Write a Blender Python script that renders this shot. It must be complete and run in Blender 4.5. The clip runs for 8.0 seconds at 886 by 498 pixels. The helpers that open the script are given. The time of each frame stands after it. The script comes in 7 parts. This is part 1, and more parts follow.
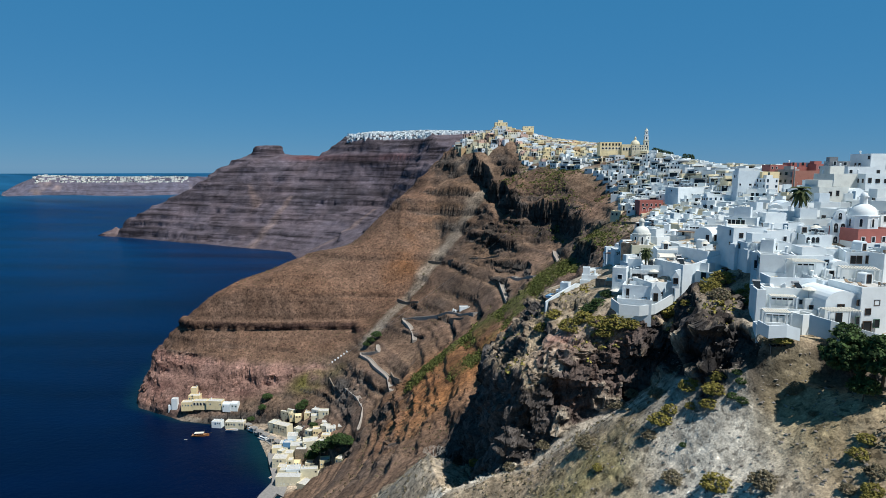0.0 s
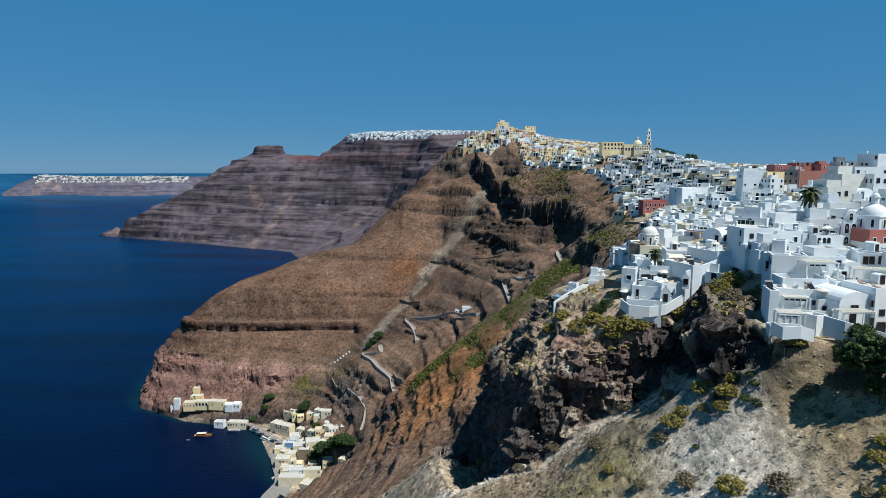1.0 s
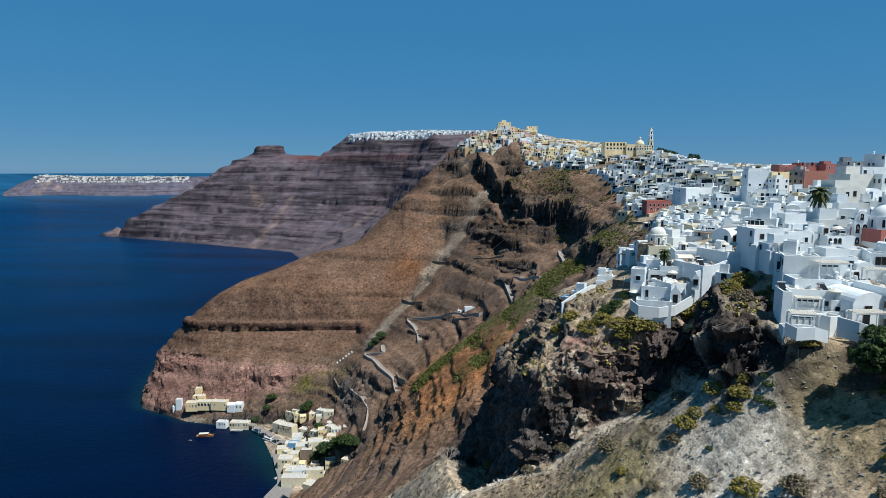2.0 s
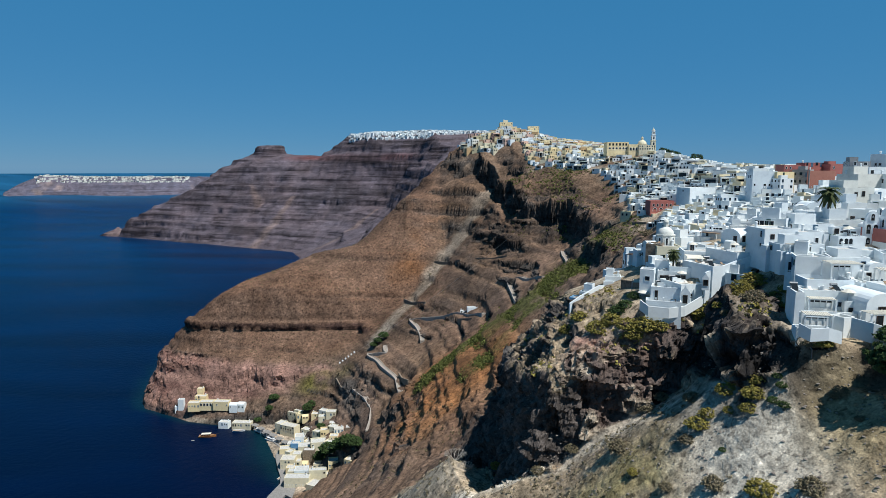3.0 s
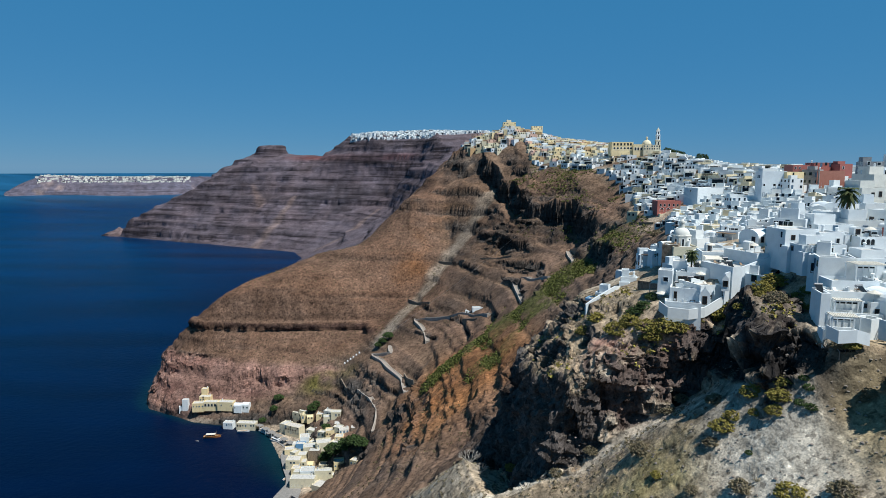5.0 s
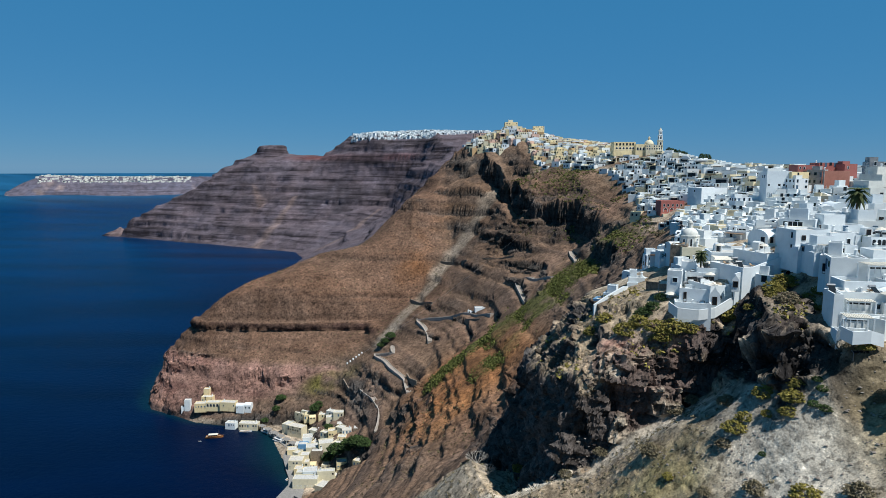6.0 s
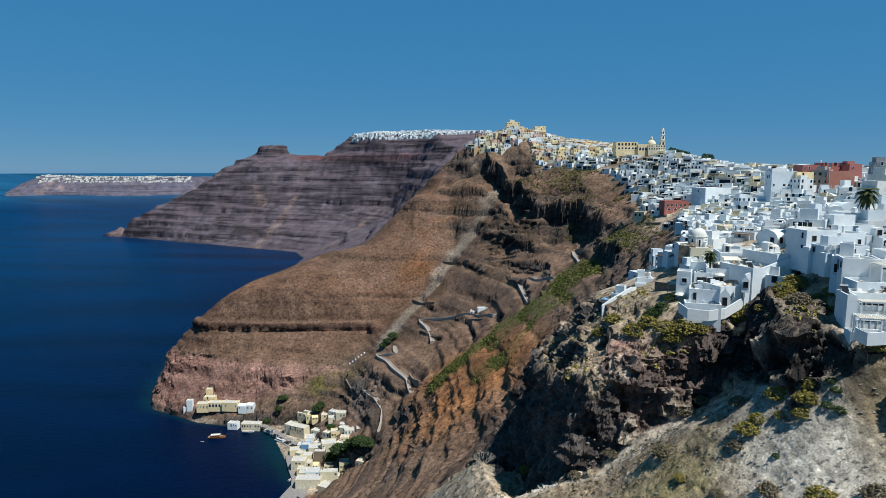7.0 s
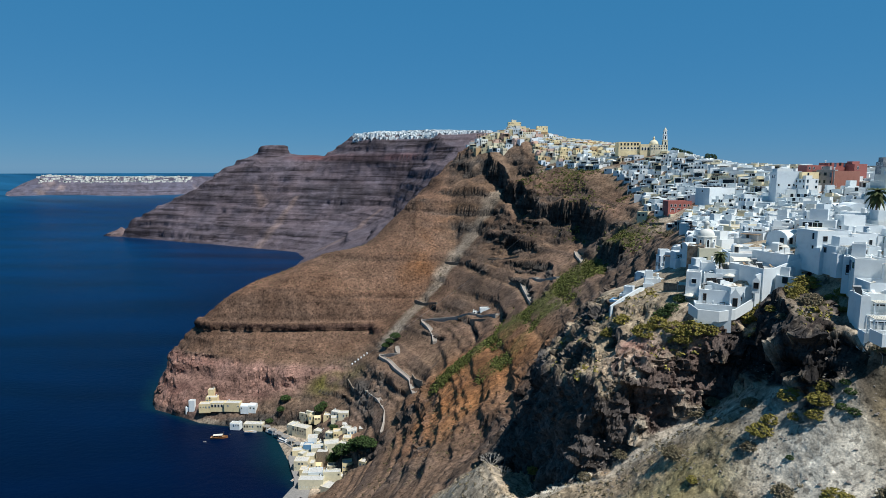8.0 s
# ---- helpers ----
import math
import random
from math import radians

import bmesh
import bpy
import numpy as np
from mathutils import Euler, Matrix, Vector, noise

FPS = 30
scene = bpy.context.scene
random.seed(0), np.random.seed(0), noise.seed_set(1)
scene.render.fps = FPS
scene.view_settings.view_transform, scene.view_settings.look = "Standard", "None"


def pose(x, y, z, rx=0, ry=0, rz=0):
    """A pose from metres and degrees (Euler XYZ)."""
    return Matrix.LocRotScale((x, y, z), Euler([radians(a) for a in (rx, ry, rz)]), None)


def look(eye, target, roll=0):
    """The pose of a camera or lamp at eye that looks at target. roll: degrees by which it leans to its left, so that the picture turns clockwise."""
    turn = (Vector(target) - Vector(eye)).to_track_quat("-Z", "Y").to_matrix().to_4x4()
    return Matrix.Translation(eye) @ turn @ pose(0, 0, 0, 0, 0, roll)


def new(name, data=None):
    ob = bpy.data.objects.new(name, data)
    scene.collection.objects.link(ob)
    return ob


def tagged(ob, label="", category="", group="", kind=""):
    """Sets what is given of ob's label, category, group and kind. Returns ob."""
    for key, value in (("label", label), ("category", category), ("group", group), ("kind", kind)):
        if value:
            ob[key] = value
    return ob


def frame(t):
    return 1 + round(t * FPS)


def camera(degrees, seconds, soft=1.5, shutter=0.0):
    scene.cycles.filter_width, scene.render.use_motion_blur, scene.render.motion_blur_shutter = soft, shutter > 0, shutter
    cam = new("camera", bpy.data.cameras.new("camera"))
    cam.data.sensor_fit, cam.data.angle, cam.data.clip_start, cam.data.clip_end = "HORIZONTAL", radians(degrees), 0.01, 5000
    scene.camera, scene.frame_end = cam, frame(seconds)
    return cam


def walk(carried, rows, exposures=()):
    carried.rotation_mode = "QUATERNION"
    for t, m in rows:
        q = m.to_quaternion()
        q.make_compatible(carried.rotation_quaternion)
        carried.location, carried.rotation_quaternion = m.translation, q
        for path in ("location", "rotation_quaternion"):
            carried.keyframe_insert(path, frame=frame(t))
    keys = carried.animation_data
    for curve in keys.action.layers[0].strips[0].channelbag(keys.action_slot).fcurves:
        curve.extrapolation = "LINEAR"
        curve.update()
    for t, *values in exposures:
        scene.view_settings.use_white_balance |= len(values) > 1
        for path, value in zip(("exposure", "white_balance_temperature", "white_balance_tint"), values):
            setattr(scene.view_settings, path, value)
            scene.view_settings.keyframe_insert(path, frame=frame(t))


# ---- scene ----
cam = camera(70.0, 8.0, soft=0.7)
walk(cam, [
    (0.0, look((7.526, -1.972, 236.784), (8.12, 989.89, 109.49), 0.104)),
    (1.0, look((5.354, -1.354, 236.848), (5.78, 990.50, 109.49), 0.100)),
    (2.0, look((3.203, -0.787, 236.898), (3.46, 991.06, 109.47), 0.097)),
    (3.0, look((1.065, -0.256, 236.938), (1.15, 991.58, 109.44), 0.093)),
    (4.0, look((-1.064, 0.253, 236.975), (-1.15, 992.08, 109.40), 0.089)),
    (5.0, look((-3.190, 0.757, 237.014), (-3.46, 992.58, 109.37), 0.086)),
    (6.0, look((-5.318, 1.271, 237.061), (-5.78, 993.08, 109.35), 0.082)),
    (7.0, look((-7.456, 1.810, 237.122), (-8.11, 993.61, 109.34), 0.078)),
    (8.0, look((-9.607, 2.389, 237.202), (-10.46, 994.18, 109.35), 0.075)),
])

# ---------------------------------------------------------------- sky and sun
SUN_DIR = Vector((0.41, -0.29, 0.866)).normalized()
world = bpy.data.worlds.new("sky")
scene.world = world
world.use_nodes = True
wn, wl = world.node_tree.nodes, world.node_tree.links
sky = wn.new("ShaderNodeTexSky")
sky.sky_type, sky.sun_disc = "NISHITA", False
sky.sun_elevation = math.asin(SUN_DIR.z)
sky.sun_rotation = math.atan2(SUN_DIR.x, SUN_DIR.y)
sky.altitude, sky.air_density, sky.dust_density, sky.ozone_density = 2500, 1.0, 0.0, 6.0
# clear, dry air over the sea: the sky's own colour, deepened to blue and evened towards the horizon
deep = wn.new("ShaderNodeMix")
deep.data_type, deep.blend_type = "RGBA", "MULTIPLY"
deep.inputs[0].default_value, deep.inputs[7].default_value = 1.0, (0.72, 0.68, 0.58, 1)
even = wn.new("ShaderNodeMix")
even.data_type = "RGBA"
even.inputs[0].default_value, even.inputs[7].default_value = 0.62, (0.62, 3.95, 8.1, 1)
wl.new(sky.outputs[0], deep.inputs[6])
wl.new(deep.outputs[2], even.inputs[6])
# a clear sky is palest low down and deepens towards the zenith
where = wn.new("ShaderNodeTexCoord")
upward = wn.new("ShaderNodeSeparateXYZ")
wl.new(where.outputs["Generated"], upward.inputs[0])
fall = wn.new("ShaderNodeMapRange")
fall.interpolation_type = "SMOOTHSTEP"
fall.inputs["From Min"].default_value, fall.inputs["From Max"].default_value = 0.2, 0.95
fall.inputs["To Min"].default_value, fall.inputs["To Max"].default_value = 1.13, 0.4
wl.new(upward.outputs["Z"], fall.inputs["Value"])
zenith = wn.new("ShaderNodeVectorMath")
zenith.operation = "SCALE"
wl.new(even.outputs[2], zenith.inputs[0])
wl.new(fall.outputs[0], zenith.inputs["Scale"])
wl.new(zenith.outputs[0], wn["Background"].inputs[0])
wn["Background"].inputs[1].default_value = 0.05
sun = new("sun", bpy.data.lights.new("sun", "SUN"))
sun.data.energy, sun.data.angle, sun.data.color = 4.5, radians(0.53), (1.0, 0.95, 0.87)
sun.matrix_world = look(SUN_DIR * 500, (0, 0, 0))
scene.view_settings.exposure = 0.25
scene.view_settings.use_white_balance = True
scene.view_settings.white_balance_temperature, scene.view_settings.white_balance_tint = 6050, 8

# ---------------------------------------------------------------- materials
def material(name, rough=0.8, metal=0.0, spec=0.5):
    m = bpy.data.materials.new(name)
    m.use_nodes = True
    b = m.node_tree.nodes["Principled BSDF"]
    b.inputs["Roughness"].default_value = rough
    b.inputs["Metallic"].default_value = metal
    b.inputs["Specular IOR Level"].default_value = spec
    return m, m.node_tree.nodes, m.node_tree.links, b


def node(nodes, kind, **values):
    n = nodes.new(kind)
    for key, value in values.items():
        n.inputs[key.replace("_", " ")].default_value = value
    return n


def noise_at(nodes, links, scale, detail=4.0, rough=0.6):
    tc = nodes.new("ShaderNodeNewGeometry")
    n = node(nodes, "ShaderNodeTexNoise", Scale=scale, Detail=detail, Roughness=rough)
    links.new(tc.outputs["Position"], n.inputs["Vector"])
    return n.outputs["Fac"]


def ramp(nodes, links, fac, stops):
    r = nodes.new("ShaderNodeValToRGB")
    while len(r.color_ramp.elements) < len(stops):
        r.color_ramp.elements.new(0.5)
    for e, (pos, col) in zip(r.color_ramp.elements, stops):
        e.position = pos
        e.color = (*(col if isinstance(col, tuple) else (col,) * 3), 1)
    links.new(fac, r.inputs[0])
    return r.outputs[0]


def times(nodes, links, a, b, kind="MULTIPLY", fac=1.0):
    m = nodes.new("ShaderNodeMix")
    m.data_type, m.blend_type = "RGBA", kind
    m.inputs[0].default_value = fac
    links.new(a, m.inputs[6])
    if isinstance(b, tuple):
        m.inputs[7].default_value = (*b, 1)
    else:
        links.new(b, m.inputs[7])
    return m.outputs[2]


def relief(nodes, links, bsdf, height_out, strength, distance):
    b = node(nodes, "ShaderNodeBump", Strength=strength, Distance=distance)
    links.new(height_out, b.inputs["Height"])
    links.new(b.outputs[0], bsdf.inputs["Normal"])


def wall_paint(name, colour, wear=0.10, scale=0.5, rough=0.75):
    """Lime-washed or painted render: faint weather streaks, patches and trowel marks, and a tint of its own for each house."""
    m, n, l, b = material(name, rough, spec=0.3)
    big = ramp(n, l, noise_at(n, l, scale, 5), [(0.3, 1 - wear * 1.6), (0.55, 1.0), (0.8, 1 - wear * 0.5)])
    fine = ramp(n, l, noise_at(n, l, 7.0, 3), [(0.3, 1 - wear * 0.6), (0.7, 1.0)])
    info = n.new("ShaderNodeObjectInfo")
    own = ramp(n, l, info.outputs["Random"], [(0.0, (0.93, 0.95, 0.97)), (0.5, (1.0, 1.0, 1.0)), (1.0, (1.0, 0.975, 0.94))])
    base = n.new("ShaderNodeRGB")
    base.outputs[0].default_value = (*colour, 1)
    c = times(n, l, base.outputs[0], big)
    c = times(n, l, c, fine)
    c = times(n, l, c, own)
    l.new(c, b.inputs["Base Color"])
    relief(n, l, b, noise_at(n, l, 3.0, 4), 0.25, 0.05)
    return m


def plain(name, colour, rough=0.6, metal=0.0, vary=0.15, scale=3.0):
    m, n, l, b = material(name, rough, metal)
    v = ramp(n, l, noise_at(n, l, scale, 4), [(0.3, 1 - vary), (0.7, 1 + vary * 0.3)])
    base = n.new("ShaderNodeRGB")
    base.outputs[0].default_value = (*colour, 1)
    l.new(times(n, l, base.outputs[0], v), b.inputs["Base Color"])
    return m


WHITE = wall_paint("whitewash", (0.79, 0.842, 0.86), 0.06)
CREAM = wall_paint("cream_render", (0.76, 0.69, 0.50))
CHALK = wall_paint("chalky_render", (0.76, 0.755, 0.69))
YELLOW = wall_paint("yellow_render", (0.84, 0.70, 0.42))
OCHRE = wall_paint("ochre_render", (0.56, 0.38, 0.20))
PINK = wall_paint("pink_render", (0.68, 0.46, 0.37))
RED = wall_paint("red_render", (0.44, 0.155, 0.13))
TERRACOTTA = wall_paint("terracotta_render", (0.36, 0.165, 0.125))
BLUE = wall_paint("blue_render", (0.16, 0.34, 0.56))
GREY = wall_paint("grey_render", (0.34, 0.35, 0.36), 0.2)
STONE = wall_paint("rubble_stone", (0.30, 0.24, 0.18), 0.4, 1.2, 0.9)
ROOF = wall_paint("roof_screed", (0.62, 0.60, 0.56), 0.22, 0.7)
DARK_WOOD = plain("dark_wood", (0.07, 0.045, 0.03), 0.6)
TIMBER = plain("weathered_timber", (0.26, 0.18, 0.11), 0.75)
BLUE_PAINT = plain("blue_paint", (0.09, 0.17, 0.26), 0.45)
GREEN_PAINT = plain("green_paint", (0.05, 0.12, 0.09), 0.5)
CANVAS = plain("canvas", (0.72, 0.68, 0.58), 0.9)
CONCRETE = plain("concrete", (0.26, 0.245, 0.23), 0.9, 0, 0.3, 0.8)
ASPHALT = plain("paved_path", (0.34, 0.29, 0.245), 0.9, 0, 0.3, 0.6)
PARAPET = plain("pale_parapet", (0.42, 0.37, 0.32), 0.9, 0, 0.25, 0.6)
METAL = plain("grey_metal", (0.35, 0.36, 0.37), 0.4, 0.8)
# window glass, and dark panes put in for shade inside verandas and arches
GLASS_AND_SHADE, _n, _l, _b = material("glass_and_opening_shade", 0.1, 0.0, 0.3)
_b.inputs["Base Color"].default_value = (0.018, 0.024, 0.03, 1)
POOL, _n, _l, _b = material("pool_water", 0.05)
_b.inputs["Base Color"].default_value = (0.03, 0.30, 0.50, 1)

# bare earth and rock: soil colour comes with the mesh, far haze and crag shade painted in; grain and relief are added
# here
EARTH, n, l, b = material("earth_and_rock", 0.95, spec=0.1)
soil = n.new("ShaderNodeVertexColor")
soil.layer_name = "soil"
g1 = ramp(n, l, noise_at(n, l, 0.03, 8, 0.7), [(0.36, 0.68), (0.5, 1.0), (0.64, 1.3)])
g2 = ramp(n, l, noise_at(n, l, 0.35, 6, 0.62), [(0.34, 0.56), (0.5, 1.0), (0.66, 1.35)])
tint = ramp(n, l, noise_at(n, l, 0.011, 4), [(0.35, (1.0, 0.97, 0.94)), (0.65, (0.95, 1.0, 1.04))])
g3 = ramp(n, l, noise_at(n, l, 2.2, 4, 0.65), [(0.36, 0.7), (0.5, 1.0), (0.64, 1.25)])
g4 = ramp(n, l, noise_at(n, l, 0.62, 3, 0.55), [(0.31, 1.6), (0.38, 1.0), (0.57, 1.0), (0.64, 0.44)])
c = times(n, l, times(n, l, times(n, l, times(n, l, times(n, l, soil.outputs[0], g1), g2), g3), g4), tint)
# thin beds that show only where the ground is steep
geo = n.new("ShaderNodeNewGeometry")
flat = n.new("ShaderNodeMapping")
flat.inputs["Scale"].default_value = (0.006, 0.006, 0.16)
l.new(geo.outputs["Position"], flat.inputs["Vector"])
thin = node(n, "ShaderNodeTexNoise", Scale=1.0, Detail=6.0, Roughness=0.6, Distortion=0.15)
l.new(flat.outputs[0], thin.inputs["Vector"])
beds = ramp(n, l, thin.outputs["Fac"], [(0.39, 0.42), (0.47, 0.95), (0.56, 1.05), (0.64, 1.4)])
sep = n.new("ShaderNodeSeparateXYZ")
l.new(geo.outputs["Normal"], sep.inputs[0])
stp = n.new("ShaderNodeMapRange")
stp.inputs["From Min"].default_value, stp.inputs["From Max"].default_value = 0.90, 0.72
l.new(sep.outputs["Z"], stp.inputs["Value"])
lay = n.new("ShaderNodeMix")
lay.data_type, lay.blend_type = "RGBA", "MULTIPLY"
show = n.new("ShaderNodeMath")
show.operation = "MULTIPLY"
l.new(stp.outputs[0], show.inputs[0])
l.new(soil.outputs["Alpha"], show.inputs[1])
l.new(show.outputs[0], lay.inputs[0])
l.new(c, lay.inputs[6])
l.new(beds, lay.inputs[7])
l.new(lay.outputs[2], b.inputs["Base Color"])
# relief: grain everywhere, cleft blocks where the ground is steep
geo2 = n.new("ShaderNodeNewGeometry")
warp = n.new("ShaderNodeVectorMath")
warp.operation = "MULTIPLY_ADD"
wob = node(n, "ShaderNodeTexNoise", Scale=0.15, Detail=3.0)
l.new(geo2.outputs["Position"], wob.inputs["Vector"])
l.new(wob.outputs["Color"], warp.inputs[0])
warp.inputs[1].default_value = (7, 7, 7)
l.new(geo2.outputs["Position"], warp.inputs[2])
cleft = n.new("ShaderNodeTexVoronoi")
cleft.feature = "DISTANCE_TO_EDGE"
cleft.inputs["Scale"].default_value = 0.20
l.new(warp.outputs[0], cleft.inputs["Vector"])
edge = n.new("ShaderNodeMapRange")
edge.inputs["From Max"].default_value = 0.22
l.new(cleft.outputs["Distance"], edge.inputs["Value"])
steep_edge = n.new("ShaderNodeMath")
steep_edge.operation = "MULTIPLY"
l.new(edge.outputs[0], steep_edge.inputs[0])
l.new(show.outputs[0], steep_edge.inputs[1])
rock_bump = noise_at(n, l, 0.4, 6, 0.62)
total = n.new("ShaderNodeMath")
total.operation = "MULTIPLY_ADD"
l.new(steep_edge.outputs[0], total.inputs[0])
total.inputs[1].default_value = 0.7
l.new(rock_bump, total.inputs[2])
relief(n, l, b, total.outputs[0], 1.0, 0.6)

# the sea: deep, clear, a light chop
WATER, n, l, b = material("sea_water", 0.3, spec=0.03)
shade = n.new("ShaderNodeVertexColor")
# layer holds the water colour with reflection and haze painted in by distance
shade.layer_name = "depth"
streak = n.new("ShaderNodeMapping")
geo = n.new("ShaderNodeNewGeometry")
l.new(geo.outputs["Position"], streak.inputs["Vector"])
streak.inputs["Rotation"].default_value = (0, 0, radians(20))
streak.inputs["Scale"].default_value = (0.0022, 0.010, 0.01)
wind = node(n, "ShaderNodeTexNoise", Scale=1.0, Detail=5.0, Roughness=0.55)
l.new(streak.outputs[0], wind.inputs["Vector"])
l.new(times(n, l, shade.outputs[0], ramp(n, l, wind.outputs["Fac"], [(0.36, 0.72), (0.5, 1.0), (0.64, 1.28)])), b.inputs["Base Color"])
rg = n.new("ShaderNodeMapRange")
rg.inputs["To Min"].default_value, rg.inputs["To Max"].default_value = 0.24, 0.42
l.new(wind.outputs["Fac"], rg.inputs["Value"])
l.new(rg.outputs[0], b.inputs["Roughness"])
relief(n, l, b, noise_at(n, l, 0.16, 6, 0.7), 0.6, 1.4)


def foliage(name, dark, light):
    m, n, l, b = material(name, 0.8, spec=0.2)
    geo = n.new("ShaderNodeNewGeometry")
    c = ramp(n, l, geo.outputs["Random Per Island"], [(0.0, dark), (0.7, light), (1.0, tuple(min(1, v * 1.35) for v in light))])
    l.new(times(n, l, c, ramp(n, l, noise_at(n, l, 0.5, 3), [(0.3, 0.7), (0.7, 1.15)])), b.inputs["Base Color"])
    return m


LEAF = foliage("dark_leaves", (0.026, 0.045, 0.016), (0.065, 0.105, 0.032))
SCRUB = foliage("yellow_green_scrub", (0.15, 0.132, 0.03), (0.32, 0.27, 0.07))
PEAR = foliage("prickly_pear_green", (0.055, 0.065, 0.016), (0.14, 0.15, 0.04))
DRY = foliage("dry_scrub", (0.13, 0.108, 0.066), (0.25, 0.21, 0.13))
TUFT = foliage("brown_tufts", (0.065, 0.055, 0.03), (0.15, 0.125, 0.065))
PALM = foliage("palm_fronds", (0.022, 0.035, 0.012), (0.07, 0.085, 0.03))
BARK = plain("bark", (0.10, 0.075, 0.05), 0.95, 0, 0.35, 6.0)
DEAD = plain("bleached_wood", (0.42, 0.38, 0.33), 0.9)


# ---------------------------------------------------------------- building blocks
class Shape:
    """Collects simple solids into one mesh."""

    def __init__(self):
        self.v, self.f, self.m = [], [], []

    def add(self, verts, faces, mat=0):
        o = len(self.v)
        self.v += [tuple(p) for p in verts]
        self.f += [tuple(i + o for i in f) for f in faces]
        self.m += [mat] * len(faces)
        return self

    def box(self, x0, y0, z0, x1, y1, z1, mat=0, batter=0.0):
        b = batter
        self.add([(x0 - b, y0 - b, z0), (x1 + b, y0 - b, z0), (x1 + b, y1 + b, z0), (x0 - b, y1 + b, z0), (x0, y0, z1), (x1, y0, z1), (x1, y1, z1), (x0, y1, z1)],
                 [(3, 2, 1, 0), (4, 5, 6, 7), (0, 1, 5, 4), (1, 2, 6, 5), (2, 3, 7, 6), (3, 0, 4, 7)], mat)
        return self

    def tray(self, x0, y0, z0, x1, y1, z1, rim=0.3, sink=0.5, mat=0, floor=0, batter=0.0):
        """A block with a parapet round its flat roof."""
        b, r = batter, rim
        zs = z1 - sink
        self.add([(x0 - b, y0 - b, z0), (x1 + b, y0 - b, z0), (x1 + b, y1 + b, z0), (x0 - b, y1 + b, z0), (x0, y0, z1), (x1, y0, z1), (x1, y1, z1), (x0, y1, z1),
                  (x0 + r, y0 + r, z1), (x1 - r, y0 + r, z1), (x1 - r, y1 - r, z1), (x0 + r, y1 - r, z1),
                  (x0 + r, y0 + r, zs), (x1 - r, y0 + r, zs), (x1 - r, y1 - r, zs), (x0 + r, y1 - r, zs)],
                 [(3, 2, 1, 0), (0, 1, 5, 4), (1, 2, 6, 5), (2, 3, 7, 6), (3, 0, 4, 7), (4, 5, 9, 8), (5, 6, 10, 9), (6, 7, 11, 10), (7, 4, 8, 11),
                  (8, 9, 13, 12), (9, 10, 14, 13), (10, 11, 15, 14), (11, 8, 12, 15)], mat)
        o = len(self.v) - 4
        self.f.append((o, o + 1, o + 2, o + 3))
        self.m.append(floor)
        return self

    def vault(self, x0, y0, z0, x1, y1, z1, rise, mat=0, seg=10, along="y"):
        """A block under a barrel vault."""
        ring = []
        for k in range(seg + 1):
            a = math.pi * k / seg
            ring.append((0.5 - 0.5 * math.cos(a), z1 + rise * math.sin(a)))
        pts = []
        for end in (0, 1):
            rows = [(0.0, z0)] + ring + [(1.0, z0)]
            for u, z in rows:
                if along == "y":
                    pts.append((x0 + u * (x1 - x0), (y0, y1)[end], z))
                else:
                    pts.append(((x0, x1)[end], y0 + u * (y1 - y0), z))
        k = len(pts) // 2
        faces = [(i, i + 1, i + 1 + k, i + k) for i in range(k - 1)] + [tuple(range(k - 1, -1, -1)), tuple(range(k, 2 * k)), (k - 1, 0, k, 2 * k - 1)]
        return self.add(pts, faces, mat)

    def turned(self, cx, cy, profile, seg=16, mat=0, phase=0.0):
        """A solid of revolution from (radius, z) pairs, bottom to top."""
        pts = [(cx + r * math.cos(phase + 2 * math.pi * i / seg), cy + r * math.sin(phase + 2 * math.pi * i / seg), z) for r, z in profile for i in range(seg)]
        faces = [(j * seg + i, j * seg + (i + 1) % seg, (j + 1) * seg + (i + 1) % seg, (j + 1) * seg + i) for j in range(len(profile) - 1) for i in range(seg)]
        faces += [tuple(range(seg - 1, -1, -1)), tuple((len(profile) - 1) * seg + i for i in range(seg))]
        return self.add(pts, faces, mat)

    def dome(self, cx, cy, z, r, rise, seg=18, rows=6, mat=0, foot=0.0):
        prof = [(r, z - foot)] if foot else []
        prof += [(r * math.cos(k * math.pi / 2 / rows), z + rise * math.sin(k * math.pi / 2 / rows)) for k in range(rows)] + [(0.05, z + rise)]
        return self.turned(cx, cy, prof, seg, mat)

    def tube(self, a, b, ra, rb, seg=6, mat=0):
        a, b = Vector(a), Vector(b)
        d = (b - a).normalized()
        u = d.orthogonal().normalized()
        w = d.cross(u)
        pts = [p + (u * math.cos(2 * math.pi * i / seg) + w * math.sin(2 * math.pi * i / seg)) * r for p, r in ((a, ra), (b, rb)) for i in range(seg)]
        faces = [(i, (i + 1) % seg, seg + (i + 1) % seg, seg + i) for i in range(seg)] + [tuple(range(seg - 1, -1, -1)), tuple(range(seg, 2 * seg))]
        return self.add(pts, faces, mat)

    def mesh(self, name, *mats, smooth=False):
        me = bpy.data.meshes.new(name)
        me.from_pydata(self.v, [], self.f)
        for m in mats:
            me.materials.append(m)
        if len(mats) > 1:
            me.polygons.foreach_set("material_index", self.m)
        if smooth:
            me.polygons.foreach_set("use_smooth", [True] * len(me.polygons))
            me.set_sharp_from_angle(angle=radians(40))
        me.update()
        return me


def part(name, me, parent, m=None, label=""):
    """A mesh as one object under a thing or a part."""
    ob = new(name, me)
    ob.parent = parent
    if m is not None:
        ob.matrix_basis = m
    return tagged(ob, label)


